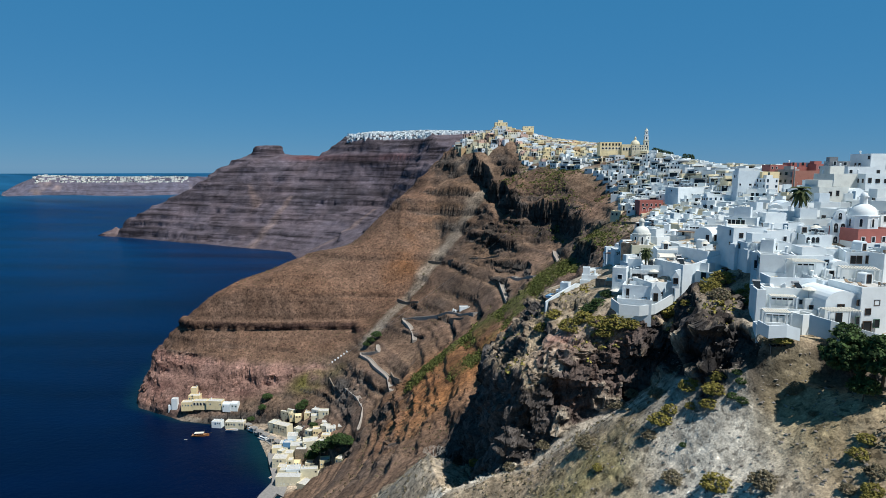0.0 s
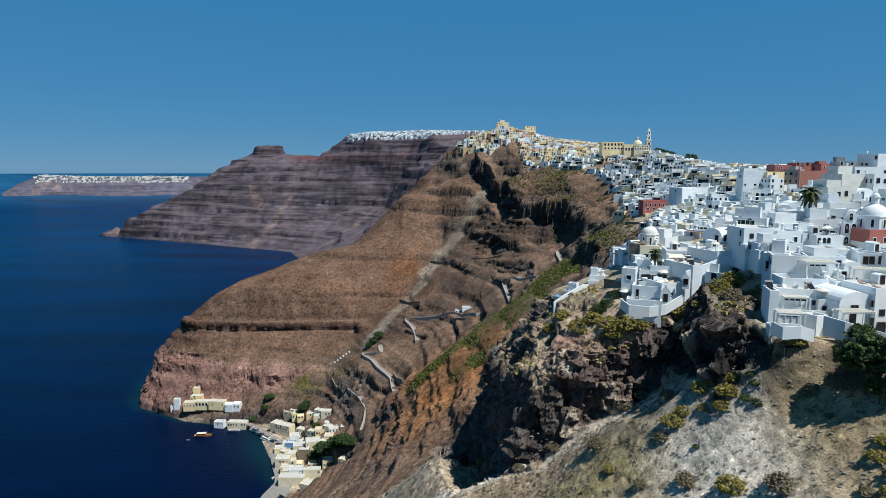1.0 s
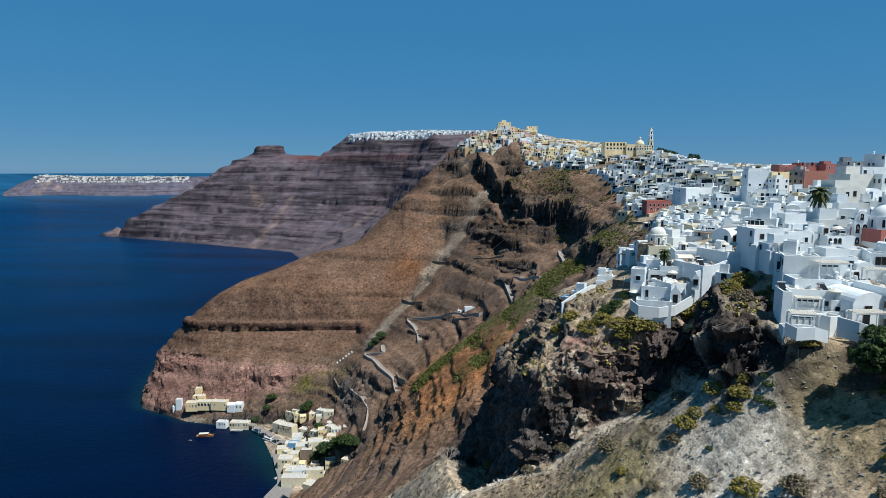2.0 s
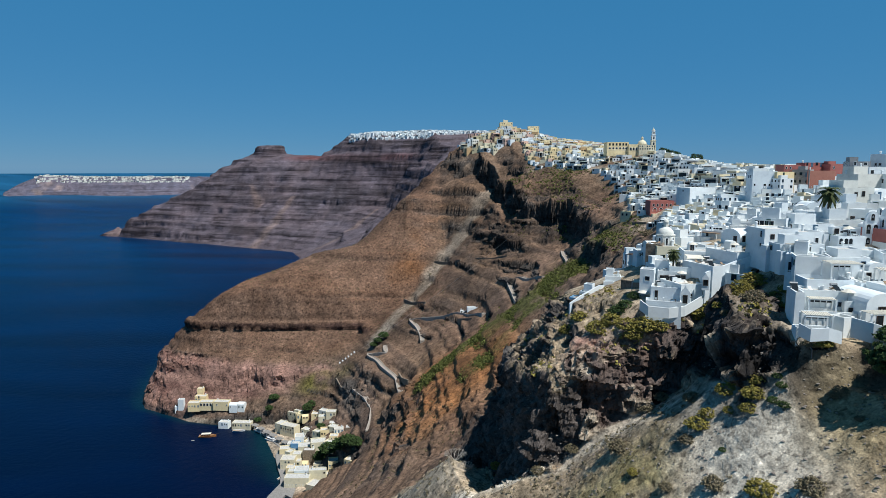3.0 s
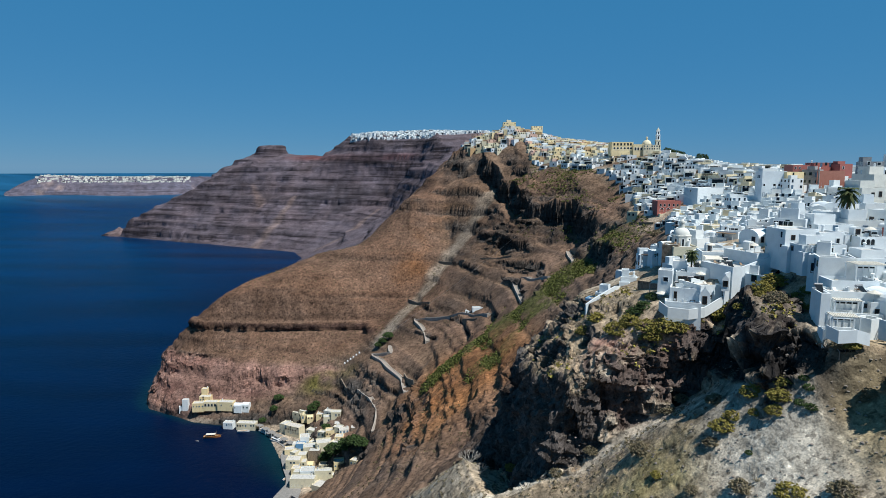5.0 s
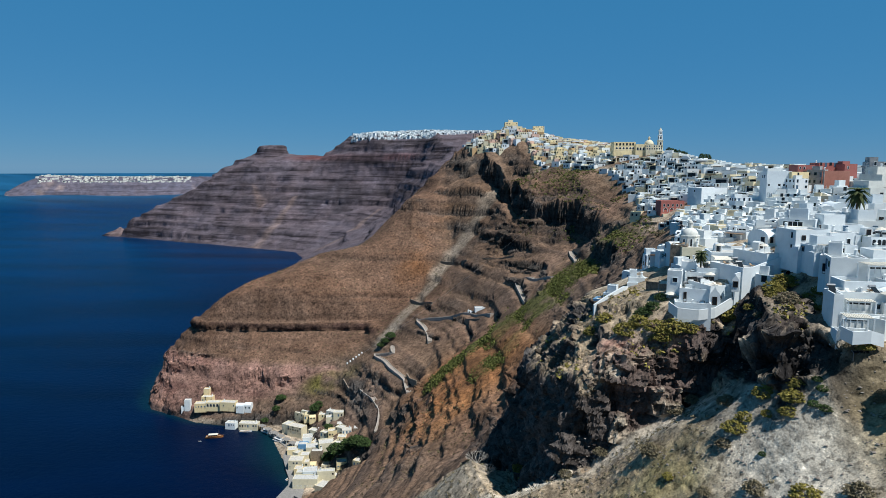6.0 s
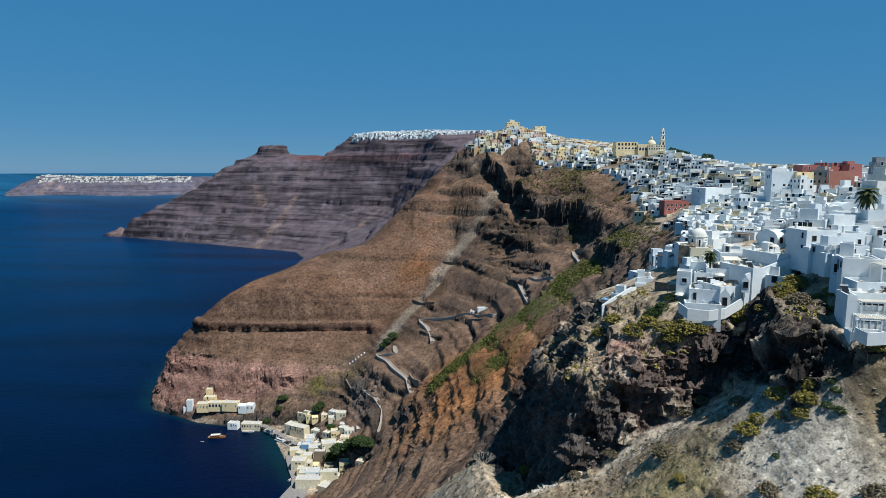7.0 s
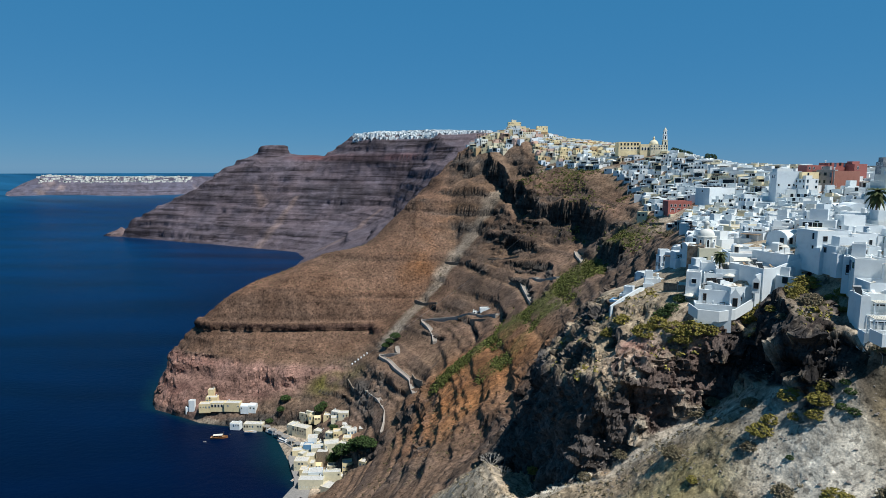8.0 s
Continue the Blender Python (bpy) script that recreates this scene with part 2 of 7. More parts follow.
def grid_mesh(name, gx, gy, gz, keep, mat):
    """A sheet over rows and columns of places; keep tells which cells are built."""
    rows, cols = gx.shape
    idx = np.arange(rows * cols).reshape(rows, cols)
    quads = np.stack([idx[:-1, :-1], idx[:-1, 1:], idx[1:, 1:], idx[1:, :-1]], -1)[keep]
    used = np.unique(quads)
    remap = np.zeros(rows * cols, dtype=np.int32)
    remap[used] = np.arange(len(used))
    quads = remap[quads]
    co = np.stack([gx.ravel()[used], gy.ravel()[used], gz.ravel()[used]], -1)
    me = bpy.data.meshes.new(name)
    me.vertices.add(len(co))
    me.vertices.foreach_set("co", co.ravel().astype(np.float32))
    me.loops.add(quads.size)
    me.loops.foreach_set("vertex_index", quads.ravel().astype(np.int32))
    me.polygons.add(len(quads))
    me.polygons.foreach_set("loop_start", (np.arange(len(quads)) * 4).astype(np.int32))
    me.polygons.foreach_set("loop_total", np.full(len(quads), 4, dtype=np.int32))
    me.polygons.foreach_set("use_smooth", np.ones(len(quads), dtype=bool))
    me.materials.append(mat)
    me.update(calc_edges=True)
    return me, used


def colour_layer(me, name, rgb, alpha=None):
    alpha = np.ones(len(rgb)) if alpha is None else alpha
    layer = me.color_attributes.new(name, "FLOAT_COLOR", "POINT")
    layer.data.foreach_set("color", np.concatenate([rgb, alpha[:, None]], 1).astype(np.float32).ravel())

# ---------------------------------------------------------------- relief
def lattice(ix, iy, seed):
    h = (ix.astype(np.int64) * 374761393 + iy.astype(np.int64) * 668265263 + seed * 974634777) & 0x7FFFFFFF
    h = ((h ^ (h >> 13)) * 1274126177) & 0x7FFFFFFF
    return ((h ^ (h >> 16)) & 0xFFFF) / 65535.0


def value_noise(x, y, seed):
    ix, iy = np.floor(x), np.floor(y)
    fx, fy = x - ix, y - iy
    fx, fy = fx * fx * (3 - 2 * fx), fy * fy * (3 - 2 * fy)
    a, b = lattice(ix, iy, seed), lattice(ix + 1, iy, seed)
    c, d = lattice(ix, iy + 1, seed), lattice(ix + 1, iy + 1, seed)
    return (a + (b - a) * fx) * (1 - fy) + (c + (d - c) * fx) * fy - 0.5


def fbm(x, y, size, octaves, seed, ridged=False):
    total, amp, norm = 0.0, 1.0, 0.0
    for k in range(octaves):
        ang = 0.6 * k + seed
        u = (x * math.cos(ang) - y * math.sin(ang)) / size
        v = (x * math.sin(ang) + y * math.cos(ang)) / size
        n = value_noise(u + 17.3 * k, v - 9.1 * k, seed + k)
        total = total + amp * ((1 - 4 * np.abs(n)) * 0.5 if ridged else n)
        norm += amp
        amp, size = amp * 0.5, size * 0.5
    return total / norm


def bump(x, y, cx, cy, rx, ry, turn=0.0, power=2.0):
    c, s = math.cos(radians(turn)), math.sin(radians(turn))
    u, v = ((x - cx) * c + (y - cy) * s) / rx, (-(x - cx) * s + (y - cy) * c) / ry
    return np.exp(-((u * u + v * v) ** (power / 2)))


def near_line(x, y, ax, ay, bx, by):
    """Distance from a straight line between two places, and how far along it, 0 to 1."""
    dx, dy = bx - ax, by - ay
    k = np.clip(((x - ax) * dx + (y - ay) * dy) / (dx * dx + dy * dy), 0, 1)
    return np.hypot(x - ax - k * dx, y - ay - k * dy), k


RIBS = []


def rib(y, *profile):
    """A cross profile of the caldera wall at one distance: shore, slope, crag, terrace, town and plateau as x, z."""
    RIBS.append((y, profile[0::2], profile[1::2]))


rib(-300, -420, 0, -330, 40, -260, 80, -190, 110, -120, 140, -80, 155, -40, 175, 20, 195, 80, 215, 150, 228, 260, 238, 1500, 225)
rib(60, -300, 0, -220, 45, -150, 80, -90, 105, -40, 122, 0, 142, 30, 163, 48, 177, 75, 196, 100, 203, 200, 228, 1500, 225)
rib(100, -260, 0, -190, 40, -130, 75, -80, 98, -35, 116, 0, 137, 30, 163, 54, 185, 75, 201, 92, 203, 200, 228, 1500, 225)
rib(112, -248, 0, -178, 39, -124, 72, -77, 96, -33, 115, 0, 137, 29, 164, 56, 191, 66, 203, 88, 205, 200, 230, 1500, 225)
rib(120, -240, 0, -170, 38, -120, 70, -75, 95, -32, 114, 0, 138, 28, 165, 51, 188, 66, 204, 85, 206, 200, 232, 1500, 225)
rib(130, -232, 0, -165, 38, -115, 70, -72, 94, -31, 114, 3, 142, 29, 166, 44, 181, 63, 196, 80, 211, 200, 232, 1500, 225)
rib(138, -225, 0, -160, 38, -110, 70, -70, 93, -30, 114, 6, 150, 30, 166, 40, 174, 59, 189, 80, 214, 200, 232, 1500, 225)
rib(143.5, -218, 0, -157, 38, -107, 70, -69, 92, -32, 112, 10, 157, 27, 165, 36, 171, 57, 185, 80, 216, 200, 232, 1500, 225)
rib(147.5, -215, 0, -154, 38, -106, 70, -68, 92, -34, 110, 10, 157, 21, 160, 28, 182, 53, 196, 80, 217, 200, 232, 1500, 225)
rib(153, -212, 0, -152, 38, -105, 70, -68, 91, -35, 109, 8, 151, 20, 152, 27, 185, 50, 203, 80, 217, 200, 232, 1500, 225)
rib(165, -205, 0, -148, 38, -103, 70, -68, 90, -36, 108, 6, 150, 19, 145, 25, 180, 48, 203, 85, 219, 200, 232, 1500, 225)
rib(184, -195, 0, -142, 38, -100, 68, -67, 88, -38, 106, 3, 148, 17, 141, 23, 176, 41, 199, 80, 216, 195, 231, 1500, 225)
rib(200, -186, 0, -138, 38, -98, 68, -66, 87, -40, 104, 0, 138, 16, 136, 23, 174, 41, 197, 75, 212, 190, 230, 1500, 225)
rib(215, -178, 0, -134, 36, -95, 66, -65, 85, -42, 100, -4, 126, 9, 132, 22, 158, 40, 186, 75, 208, 190, 229, 1500, 225)
rib(240, -165, 0, -125, 32, -90, 56, -62, 72, -40, 86, -6, 108, 10, 122, 30, 145, 52, 178, 82, 205, 190, 228, 1500, 225)
rib(300, -130, 0, -100, 26, -80, 44, -58, 58, -40, 68, -15, 88, 5, 98, 30, 120, 72, 175, 105, 202, 190, 227, 1500, 228)
rib(375, -112, 0, -95, 16, -75, 30, -55, 44, -40, 54, -15, 79, 5, 98, 27, 112, 95, 170, 130, 203, 195, 228, 1500, 226)
rib(410, -108, 0, -95, 12, -75, 24, -55, 38, -32, 60, -10, 85, 10, 105, 30, 118, 100, 171, 128, 193, 190, 227, 1500, 226)
rib(440, -110, 0, -98, 6, -80, 18, -62, 30, -40, 55, -15, 85, 15, 109, 40, 128, 100, 172, 133, 203, 195, 230, 1500, 226)
rib(490, -136, 0, -118, 3, -94, 15, -70, 28, -40, 56, -10, 82, 20, 107, 60, 136, 105, 167, 143, 207, 205, 233, 1500, 226)
rib(540, -160, 0, -140, 4, -110, 17, -88, 34, -66, 64, -18, 84, 27, 111, 59, 138, 107, 164, 140, 205, 205, 240, 420, 222)
rib(554, -176, 0, -156, 6, -122, 19, -94, 35, -68, 64, -21, 87, 26, 113, 58, 139, 105, 166, 139, 206, 205, 242, 420, 222)
rib(566, -236, 0, -205, 8, -140, 22, -100, 38, -70, 64, -24, 89, 24, 115, 58, 141, 103, 168, 138, 208, 205, 244, 310, 226)
rib(584, -264, 0, -246, 12, -172, 28, -112, 46, -76, 66, -29, 93, 19, 119, 57, 147, 99, 171, 133, 211, 205, 247, 310, 226)
rib(600, -294, 0, -270, 20, -178, 45, -130, 54, -82, 67, -32, 96, 15, 123, 55, 152, 95, 178, 128, 217, 205, 249, 310, 226)
rib(622, -308, 0, -284, 28, -240, 50, -160, 63, -86, 70, -33, 98, 11, 126, 55, 158, 90, 195, 125, 226, 207, 250, 310, 226)
rib(638, -313, 0, -293, 38, -252, 68, -162, 76, -82, 76, -30, 101, 9, 130, 55, 164, 87, 208, 125, 231, 210, 251, 310, 226)
rib(644, -314, 0, -292, 43, -246, 85, -165, 92, -82, 85, -29, 102, 8, 131, 56, 166, 86, 211, 127, 232, 211, 251, 310, 226)
rib(655, -318, 0, -288, 56, -238, 102, -180, 116, -88, 98, -28, 106, 8, 133, 55, 170, 87, 214, 130, 233, 212, 251, 310, 226)
rib(675, -324, 0, -272, 70, -212, 116, -165, 126, -95, 116, -27, 122, 6, 136, 51, 178, 90, 220, 135, 237, 215, 252, 310, 226)
rib(720, -332, 0, -250, 75, -185, 122, -148, 138, -108, 146, -40, 162, 5, 155, 45, 188, 95, 243, 140, 256, 220, 254, 310, 226)
rib(760, -340, 0, -260, 60, -190, 100, -140, 124, -100, 146, -40, 205, 0, 200, 45, 224, 85, 256, 140, 262, 220, 258, 310, 226)
rib(820, -340, 0, -260, 45, -190, 80, -130, 110, -85, 145, -45, 195, 0, 246, 34, 270, 86, 286, 150, 270, 230, 262, 310, 226)
rib(880, -345, 0, -260, 40, -190, 75, -130, 105, -85, 140, -45, 185, 0, 240, 34, 270, 86, 291, 150, 274, 260, 262, 310, 226)
rib(1000, -350, 0, -250, 35, -170, 70, -110, 105, -65, 140, -25, 185, 10, 225, 50, 250, 100, 262, 150, 262, 280, 236, 600, 205)
rib(1400, -370, 0, -290, 30, -230, 58, -180, 80, -140, 100, -90, 140, -40, 190, 10, 240, 70, 262, 150, 265, 400, 232, 800, 190)
rib(1640, -375, 0, -320, 20, -280, 38, -240, 56, -190, 80, -140, 106, -90, 160, -36, 246, 60, 275, 160, 280, 500, 225, 1500, 150)
rib(1760, -420, 0, -370, 15, -330, 28, -280, 48, -230, 70, -180, 93, -130, 128, -75, 215, 0, 300, 160, 315, 500, 230, 1500, 150)
rib(1900, -655, 0, -560, 27, -484, 53, -400, 76, -320, 97, -250, 118, -165, 145, -95, 245, -20, 334, 160, 342, 560, 225, 1800, 150)
rib(2040, -905, 0, -820, 45, -700, 95, -600, 135, -480, 172, -390, 208, -310, 285, -240, 332, -60, 350, 160, 347, 560, 225, 1800, 150)
rib(2150, -1108, 0, -1066, 58, -900, 132, -750, 212, -640, 258, -500, 268, -395, 278, -312, 344, -60, 356, 160, 350, 560, 225, 1900, 150)
rib(2250, -1115, 0, -1000, 85, -880, 160, -745, 252, -665, 282, -540, 283, -430, 274, -310, 342, -60, 348, 160, 340, 560, 225, 1900, 150)
rib(2350, -1010, 0, -930, 50, -850, 100, -760, 160, -680, 225, -600, 235, -500, 228, -380, 265, -100, 290, 160, 290, 560, 220, 1900, 150)
rib(2700, -860, 0, -780, 30, -700, 60, -620, 90, -540, 120, -460, 140, -380, 160, -260, 180, -100, 200, 160, 200, 700, 190, 1900, 150)
rib(3300, -700, 0, -640, 20, -580, 40, -500, 60, -420, 80, -340, 90, -250, 100, -150, 110, 0, 120, 200, 120, 700, 100, 1900, 60)
RIB_Y = np.array([r[0] for r in RIBS], dtype=float)
RIB_X = np.array([r[1] for r in RIBS], dtype=float)
RIB_Z = np.array([r[2] for r in RIBS], dtype=float)


def base_height(x, y):
    x, y = np.asarray(x, dtype=float), np.asarray(y, dtype=float)
    i = np.clip(np.searchsorted(RIB_Y, y) - 1, 0, len(RIBS) - 2)
    k = np.clip((y - RIB_Y[i]) / (RIB_Y[i + 1] - RIB_Y[i]), 0, 1)
    z = -12 + 0 * x
    left = None
    for j in range(12):
        px = RIB_X[i, j] * (1 - k) + RIB_X[i + 1, j] * k
        pz = RIB_Z[i, j] * (1 - k) + RIB_Z[i + 1, j] * k
        if left is None:
            z = np.where(x < px, np.maximum(-14, (x - px) * 0.9), z)
            z = np.where(x >= px, pz, z)
        else:
            f = (x - left[0]) / np.maximum(px - left[0], 0.01)
            z = np.where((f >= 0), left[1] + (pz - left[1]) * np.clip(f, 0, 1), z)
        left = (px, pz)
    return z


def town_mask(x, y):
    """1 on the built-up ground, where the rock is smoothed into terraces."""
    i = np.clip(np.searchsorted(RIB_Y, y) - 1, 0, len(RIBS) - 2)
    k = np.clip((y - RIB_Y[i]) / (RIB_Y[i + 1] - RIB_Y[i]), 0, 1)
    edge = RIB_X[i, 9] * (1 - k) + RIB_X[i + 1, 9] * k
    edge = np.where(y < 230, edge - np.where(y < 147, 10, 34), edge)
    edge = np.where((y > 455) & (y <= 695), np.interp(y, [455, 476, 551, 592, 640, 695], [128, 138, 153, 154, 142, 118]), edge)
    edge = np.where((y > 695) & (y <= 785), 95, edge)
    edge = np.where(y > 785, 22, edge)
    crag = np.clip((y - 116) / 3, 0, 1) * np.clip((150 - y) / 4, 0, 1) * np.clip((72.5 - x) / 3, 0, 1)
    return np.clip((x - edge + 6) / 12, 0, 1) * (y > 100) * (y < 1000) * (1 - 0.92 * crag)


def dirt_mask(x, y):
    """1 on the near slope of loose earth and scree, in front of the crags."""
    front = np.clip((143.6 - y) / 1.5, 0, 1) * (1 - np.clip((x - 56.5) / 2, 0, 1) * np.clip((y - 110.6 + 0.29 * (x - 66)) / 1.2, 0, 1))
    ridge = np.clip((15 - x) / 3, 0, 1) * np.clip((205 - y) / 10, 0, 1)
    return np.maximum(front, ridge)


def shoulder(x, y):
    """1 on the squat crag beside the alcove, under the nearest houses."""
    wx, wy = x + 2.6 * fbm(x, y, 6, 3, 57), y + 2.6 * fbm(x, y, 6, 3, 58)
    left = 58.8 + 0.3 * np.clip(wy - 126, 0, None)
    k = np.clip((wx - left + 1.2) / 3.4, 0, 1) * np.clip((wy - 116.4) / 4.6, 0, 1) * np.clip((73 - wx) / 2.5, 0, 1) * np.clip((148 - wy) / 6, 0, 1)
    return np.clip(k - 0.05 * np.sin(8 * math.pi * k), 0, 1)


def thicket_mask(x, y):
    """Where prickly pear and scrub cover the slope."""
    a, _ = near_line(x, y, -8, 436, 40, 440)
    b, _ = near_line(x, y, 40, 440, 106, 456)
    c, _ = near_line(x, y, 24, 392, 62, 418)
    n = fbm(x, y, 14, 3, 409)
    return np.clip(np.maximum(np.maximum(1.3 - a / 13, 1.2 - b / 30), 0.9 - c / 14) + 2.0 * n, 0, 1)


def scarp(z, level, rise, face=0.22):
    """A cliff step at one level: the ground below eases off, the ground above stands up."""
    zz = z - level
    return rise * (np.clip(zz / (rise * face), -0.5, 0.5) - np.clip(zz / (rise * 2.6), -0.5, 0.5))


def strata(x, y, z, far, near):
    """Hard beds that break the caldera wall into cliffs and ledges."""
    total = np.zeros(np.shape(z))
    pick = (y > 400) & (y < 900) & (x > -420) & (x < 190)
    if pick.any():
        px, py, pz = x[pick], y[pick], z[pick]
        wave, fine = fbm(px, py, 150, 2, 611), fbm(px, py, 16, 3, 613)
        pa, pb = fbm(px, py, 46, 3, 640), fbm(px, py, 38, 3, 641)
        # the rim cliff under the town and the hilltop
        rim = np.interp(px, [-40, 0, 32, 55, 66, 80, 91, 110, 125, 140], [250, 250, 247, 232, 213, 203, 195, 188, 187, 190])
        m = np.clip((py - 500) / 30, 0, 1) * np.clip((835 - py) / 20, 0, 1) * np.clip((px + 25) / 20, 0, 1) * np.clip((142 - px) / 12, 0, 1)
        add = m * np.clip(0.95 + 2.5 * pa, 0.2, 1) * scarp(pz, rim + 15 * fine + 22 * pb, 25)
        # two lava beds over the spur, the crag beside the chute, the crag below the red house
        for k, (level, rise, cx, cy, rx, ry) in enumerate(((186, 9, 8, 728, 52, 44), (172, 11, 14, 722, 60, 46), (208, 7, 8, 752, 40, 40), (163, 15, 60, 632, 26, 62), (150, 8, 70, 560, 30, 50), (176, 19, 114, 428, 18, 44))):
            add = add + bump(px, py, cx, cy, rx, ry, 0, 4) * np.clip(0.8 + 2.5 * (pb if k % 2 else pa), 0, 1) * scarp(pz, level + 6 * wave + 4 * fine, rise)
        # thin ledges over the slopes
        for k, (level, rise) in enumerate(((14, 5), (32, 4), (58, 3.5), (90, 3.2), (104, 4), (121, 5), (139, 5), (147, 3), (196, 5))):
            keep = np.clip((0.05 if level != 139 else 0.6) + 5 * (math.cos(1.9 * k) * pa + math.sin(1.9 * k) * pb), 0, 1)
            add = add + np.clip((py - 430) / 40, 0, 1) * keep * scarp(pz, level + 5 * wave + 3 * fine, rise)
        total[pick] = add
    pick = far > 0
    if pick.any():
        px, py, pz = x[pick], y[pick], z[pick]
        wave, fine = 10 * fbm(px, py, 700, 2, 621), 5 * fbm(px, py, 55, 3, 623)
        pa, pb = fbm(px, py, 190, 3, 660), fbm(px, py, 150, 3, 661)
        add = 0
        for k in range(19):
            keep = np.clip(0.12 + 4.5 * (math.cos(2.4 * k) * pa + math.sin(2.4 * k) * pb), 0, 1)
            add = add + keep * scarp(pz, 22 + 16.5 * k + 5 * math.sin(2.3 * k) + wave + fine, 12 + 4 * math.sin(3.7 * k), 0.3)
        total[pick] = far[pick] * add
    return total


def runnels(x, y, size, seed):
    """Gullies down the far wall, across its strike."""
    s, d = -0.82 * x + 0.57 * y, 0.57 * x + 0.82 * y
    total, amp = 0.0, 1.0
    for k in range(4):
        n = value_noise((s + 0.25 * size * value_noise(d / (2 * size), s / (3 * size), seed + 9)) / size + 7.7 * k, d / (size * 6), seed + k)
        total = total + amp * (0.5 - 2 * np.abs(n))
        amp, size = amp * 0.55, size * 0.5
    return total


def height(x, y):
    x, y = np.asarray(x, dtype=float), np.asarray(y, dtype=float)
    far = np.clip((y - 1000) / 500, 0, 1)
    near = np.clip((260 - y) / 60, 0, 1)
    calm = 1 - 0.85 * town_mask(x, y)
    wob = 3 + 9 * far
    wx = x + wob * 2 * fbm(x, y, 60 + 120 * far, 3, 3) * calm * (1 - 0.6 * near)
    wy = y + wob * 1.2 * fbm(x, y, 45 + 150 * far, 3, 8) * calm * (1 - 0.6 * near)
    z = base_height(wx, wy)
    dry = np.clip((z - 1) / 10, 0, 1)
    e = 2.0 + 3 * far
    steep = np.hypot(base_height(wx + e, wy) - z, base_height(wx, wy + e) - z) / e
    crag = np.clip((steep - 0.85) / 0.9, 0, 1) * calm * (1 - 0.9 * dirt_mask(x, y))
    # gullies that run down the slopes
    slope = np.clip(steep, 0, 1.3)
    rough = np.clip(0.45 + 2.4 * fbm(x, y, 85 + 160 * far, 2, 66), 0, 1)
    ash = np.clip((y - 590) / 25, 0, 1) * np.clip((-5 - x) / 30, 0, 1) * (1 - far)
    rough = rough * (1 - 0.8 * ash * (z < 155))
    z = z + dry * calm * slope * (4 + 4 * far) * fbm(x, y * 0.6, 38 + 60 * far, 4, 21, True) + far * dry * slope * 13 * runnels(x, y, 90, 23)
    # broken rock on the steep faces
    z = z + dry * crag * (5.0 + 9 * far) * fbm(x, y, 13 + 60 * far, 4, 31, True)
    outcrop = np.clip(4 * fbm(x, y, 55 + 80 * far, 2, 48) - 0.1, 0, 1) * (1 - ash) * (slope > 0.4)
    z = z + dry * calm * outcrop * (1 - near) * (4 + 5 * far) * fbm(x, y, 16 + 50 * far, 3, 33, True)
    z = z + dry * calm * strata(x, y, z, far, near)
    # the near crags
    block = bump(x, y, 29, 166, 11, 19, 14, 6) * np.clip((43 - x) / 5, 0, 1)
    z = z + block * (5.0 * fbm(x, y, 12, 3, 51, True) + 1.2 * fbm(x, y, 3.2, 3, 55, True)) * np.clip(calm + 0.15, 0, 1)
    # the drop below the long white wall
    d, _ = near_line(x, y, 64, 149.5, 83, 152.5)
    z = z - 6.5 * np.clip(1.5 - d / 3.2, 0, 1)
    # the bank under the nearest houses
    s = y - 112.2 + 0.3 * (x - 66) + 1.2 * fbm(x, y, 5, 3, 61)
    z = z - 3.8 * np.clip((0.7 - s) / 4.0, 0, 1) * np.clip((15 + s) / 13, 0, 1) * np.clip((x - 64) / 3, 0, 1) * np.clip((98 - x) / 4, 0, 1)
    z = z + np.clip((s + 4.0) / 5.0, 0, 1) * np.clip((x - 65) / 2, 0, 1) * np.clip((82 - x) / 3, 0, 1) * np.clip((126 - y) / 3, 0, 1) * np.maximum(206.3 - z, 0)
    top = 207.0 + 0.07 * (y - 119) + 2.6 * fbm(x, y, 5, 4, 59, True)
    z = z + shoulder(x, y) * np.maximum(top - z, 0)
    # the lava bed across the spur, above the port
    bed = np.clip(1 - np.abs(y - 641) / 26, 0, 1) * np.clip((-62 - x) / 20, 0, 1) * (z > 50)
    zz = z - 74 - 3 * fbm(x, y, 70, 2, 71)
    z = z + bed * 5.0 * (np.clip(zz / 2.0, -0.5, 0.5) - np.clip(zz / 12.0, -0.5, 0.5))
    # the level shelf of the old port
    i = np.clip(np.searchsorted(RIB_Y, y) - 1, 0, len(RIBS) - 2)
    k = np.clip((y - RIB_Y[i]) / (RIB_Y[i + 1] - RIB_Y[i]), 0, 1)
    inland = x - (RIB_X[i, 0] * (1 - k) + RIB_X[i + 1, 0] * k)
    shelf = np.clip((y - 425) / 12, 0, 1) * np.clip((562 - y) / 8, 0, 1)
    z = z + shelf * (np.minimum(z, 2.4 + np.clip(inland - 34, 0, None) * 1.7) - z)
    # the butte on the far headland
    butte = bump(x, y, -605 + 10 * fbm(x, y, 40, 2, 5), 2250, 52, 55, 0, 10)
    z = z + butte * (313 - z) * np.clip(1.2 + fbm(x, y, 30, 3, 75), 0, 1)
    # stones and tufts underfoot
    z = z + dry * calm * (near * 1.2 * fbm(x, y, 7, 3, 81) + (1 - near) * (1.1 + 2 * far) * fbm(x, y, 12 + 22 * far, 2, 81) + 0.35 * near * (1 - 0.8 * bump(x, y, 54, 110, 12, 24, -12, 4)) * fbm(x, y, 2.6, 2, 85, True))
    return z


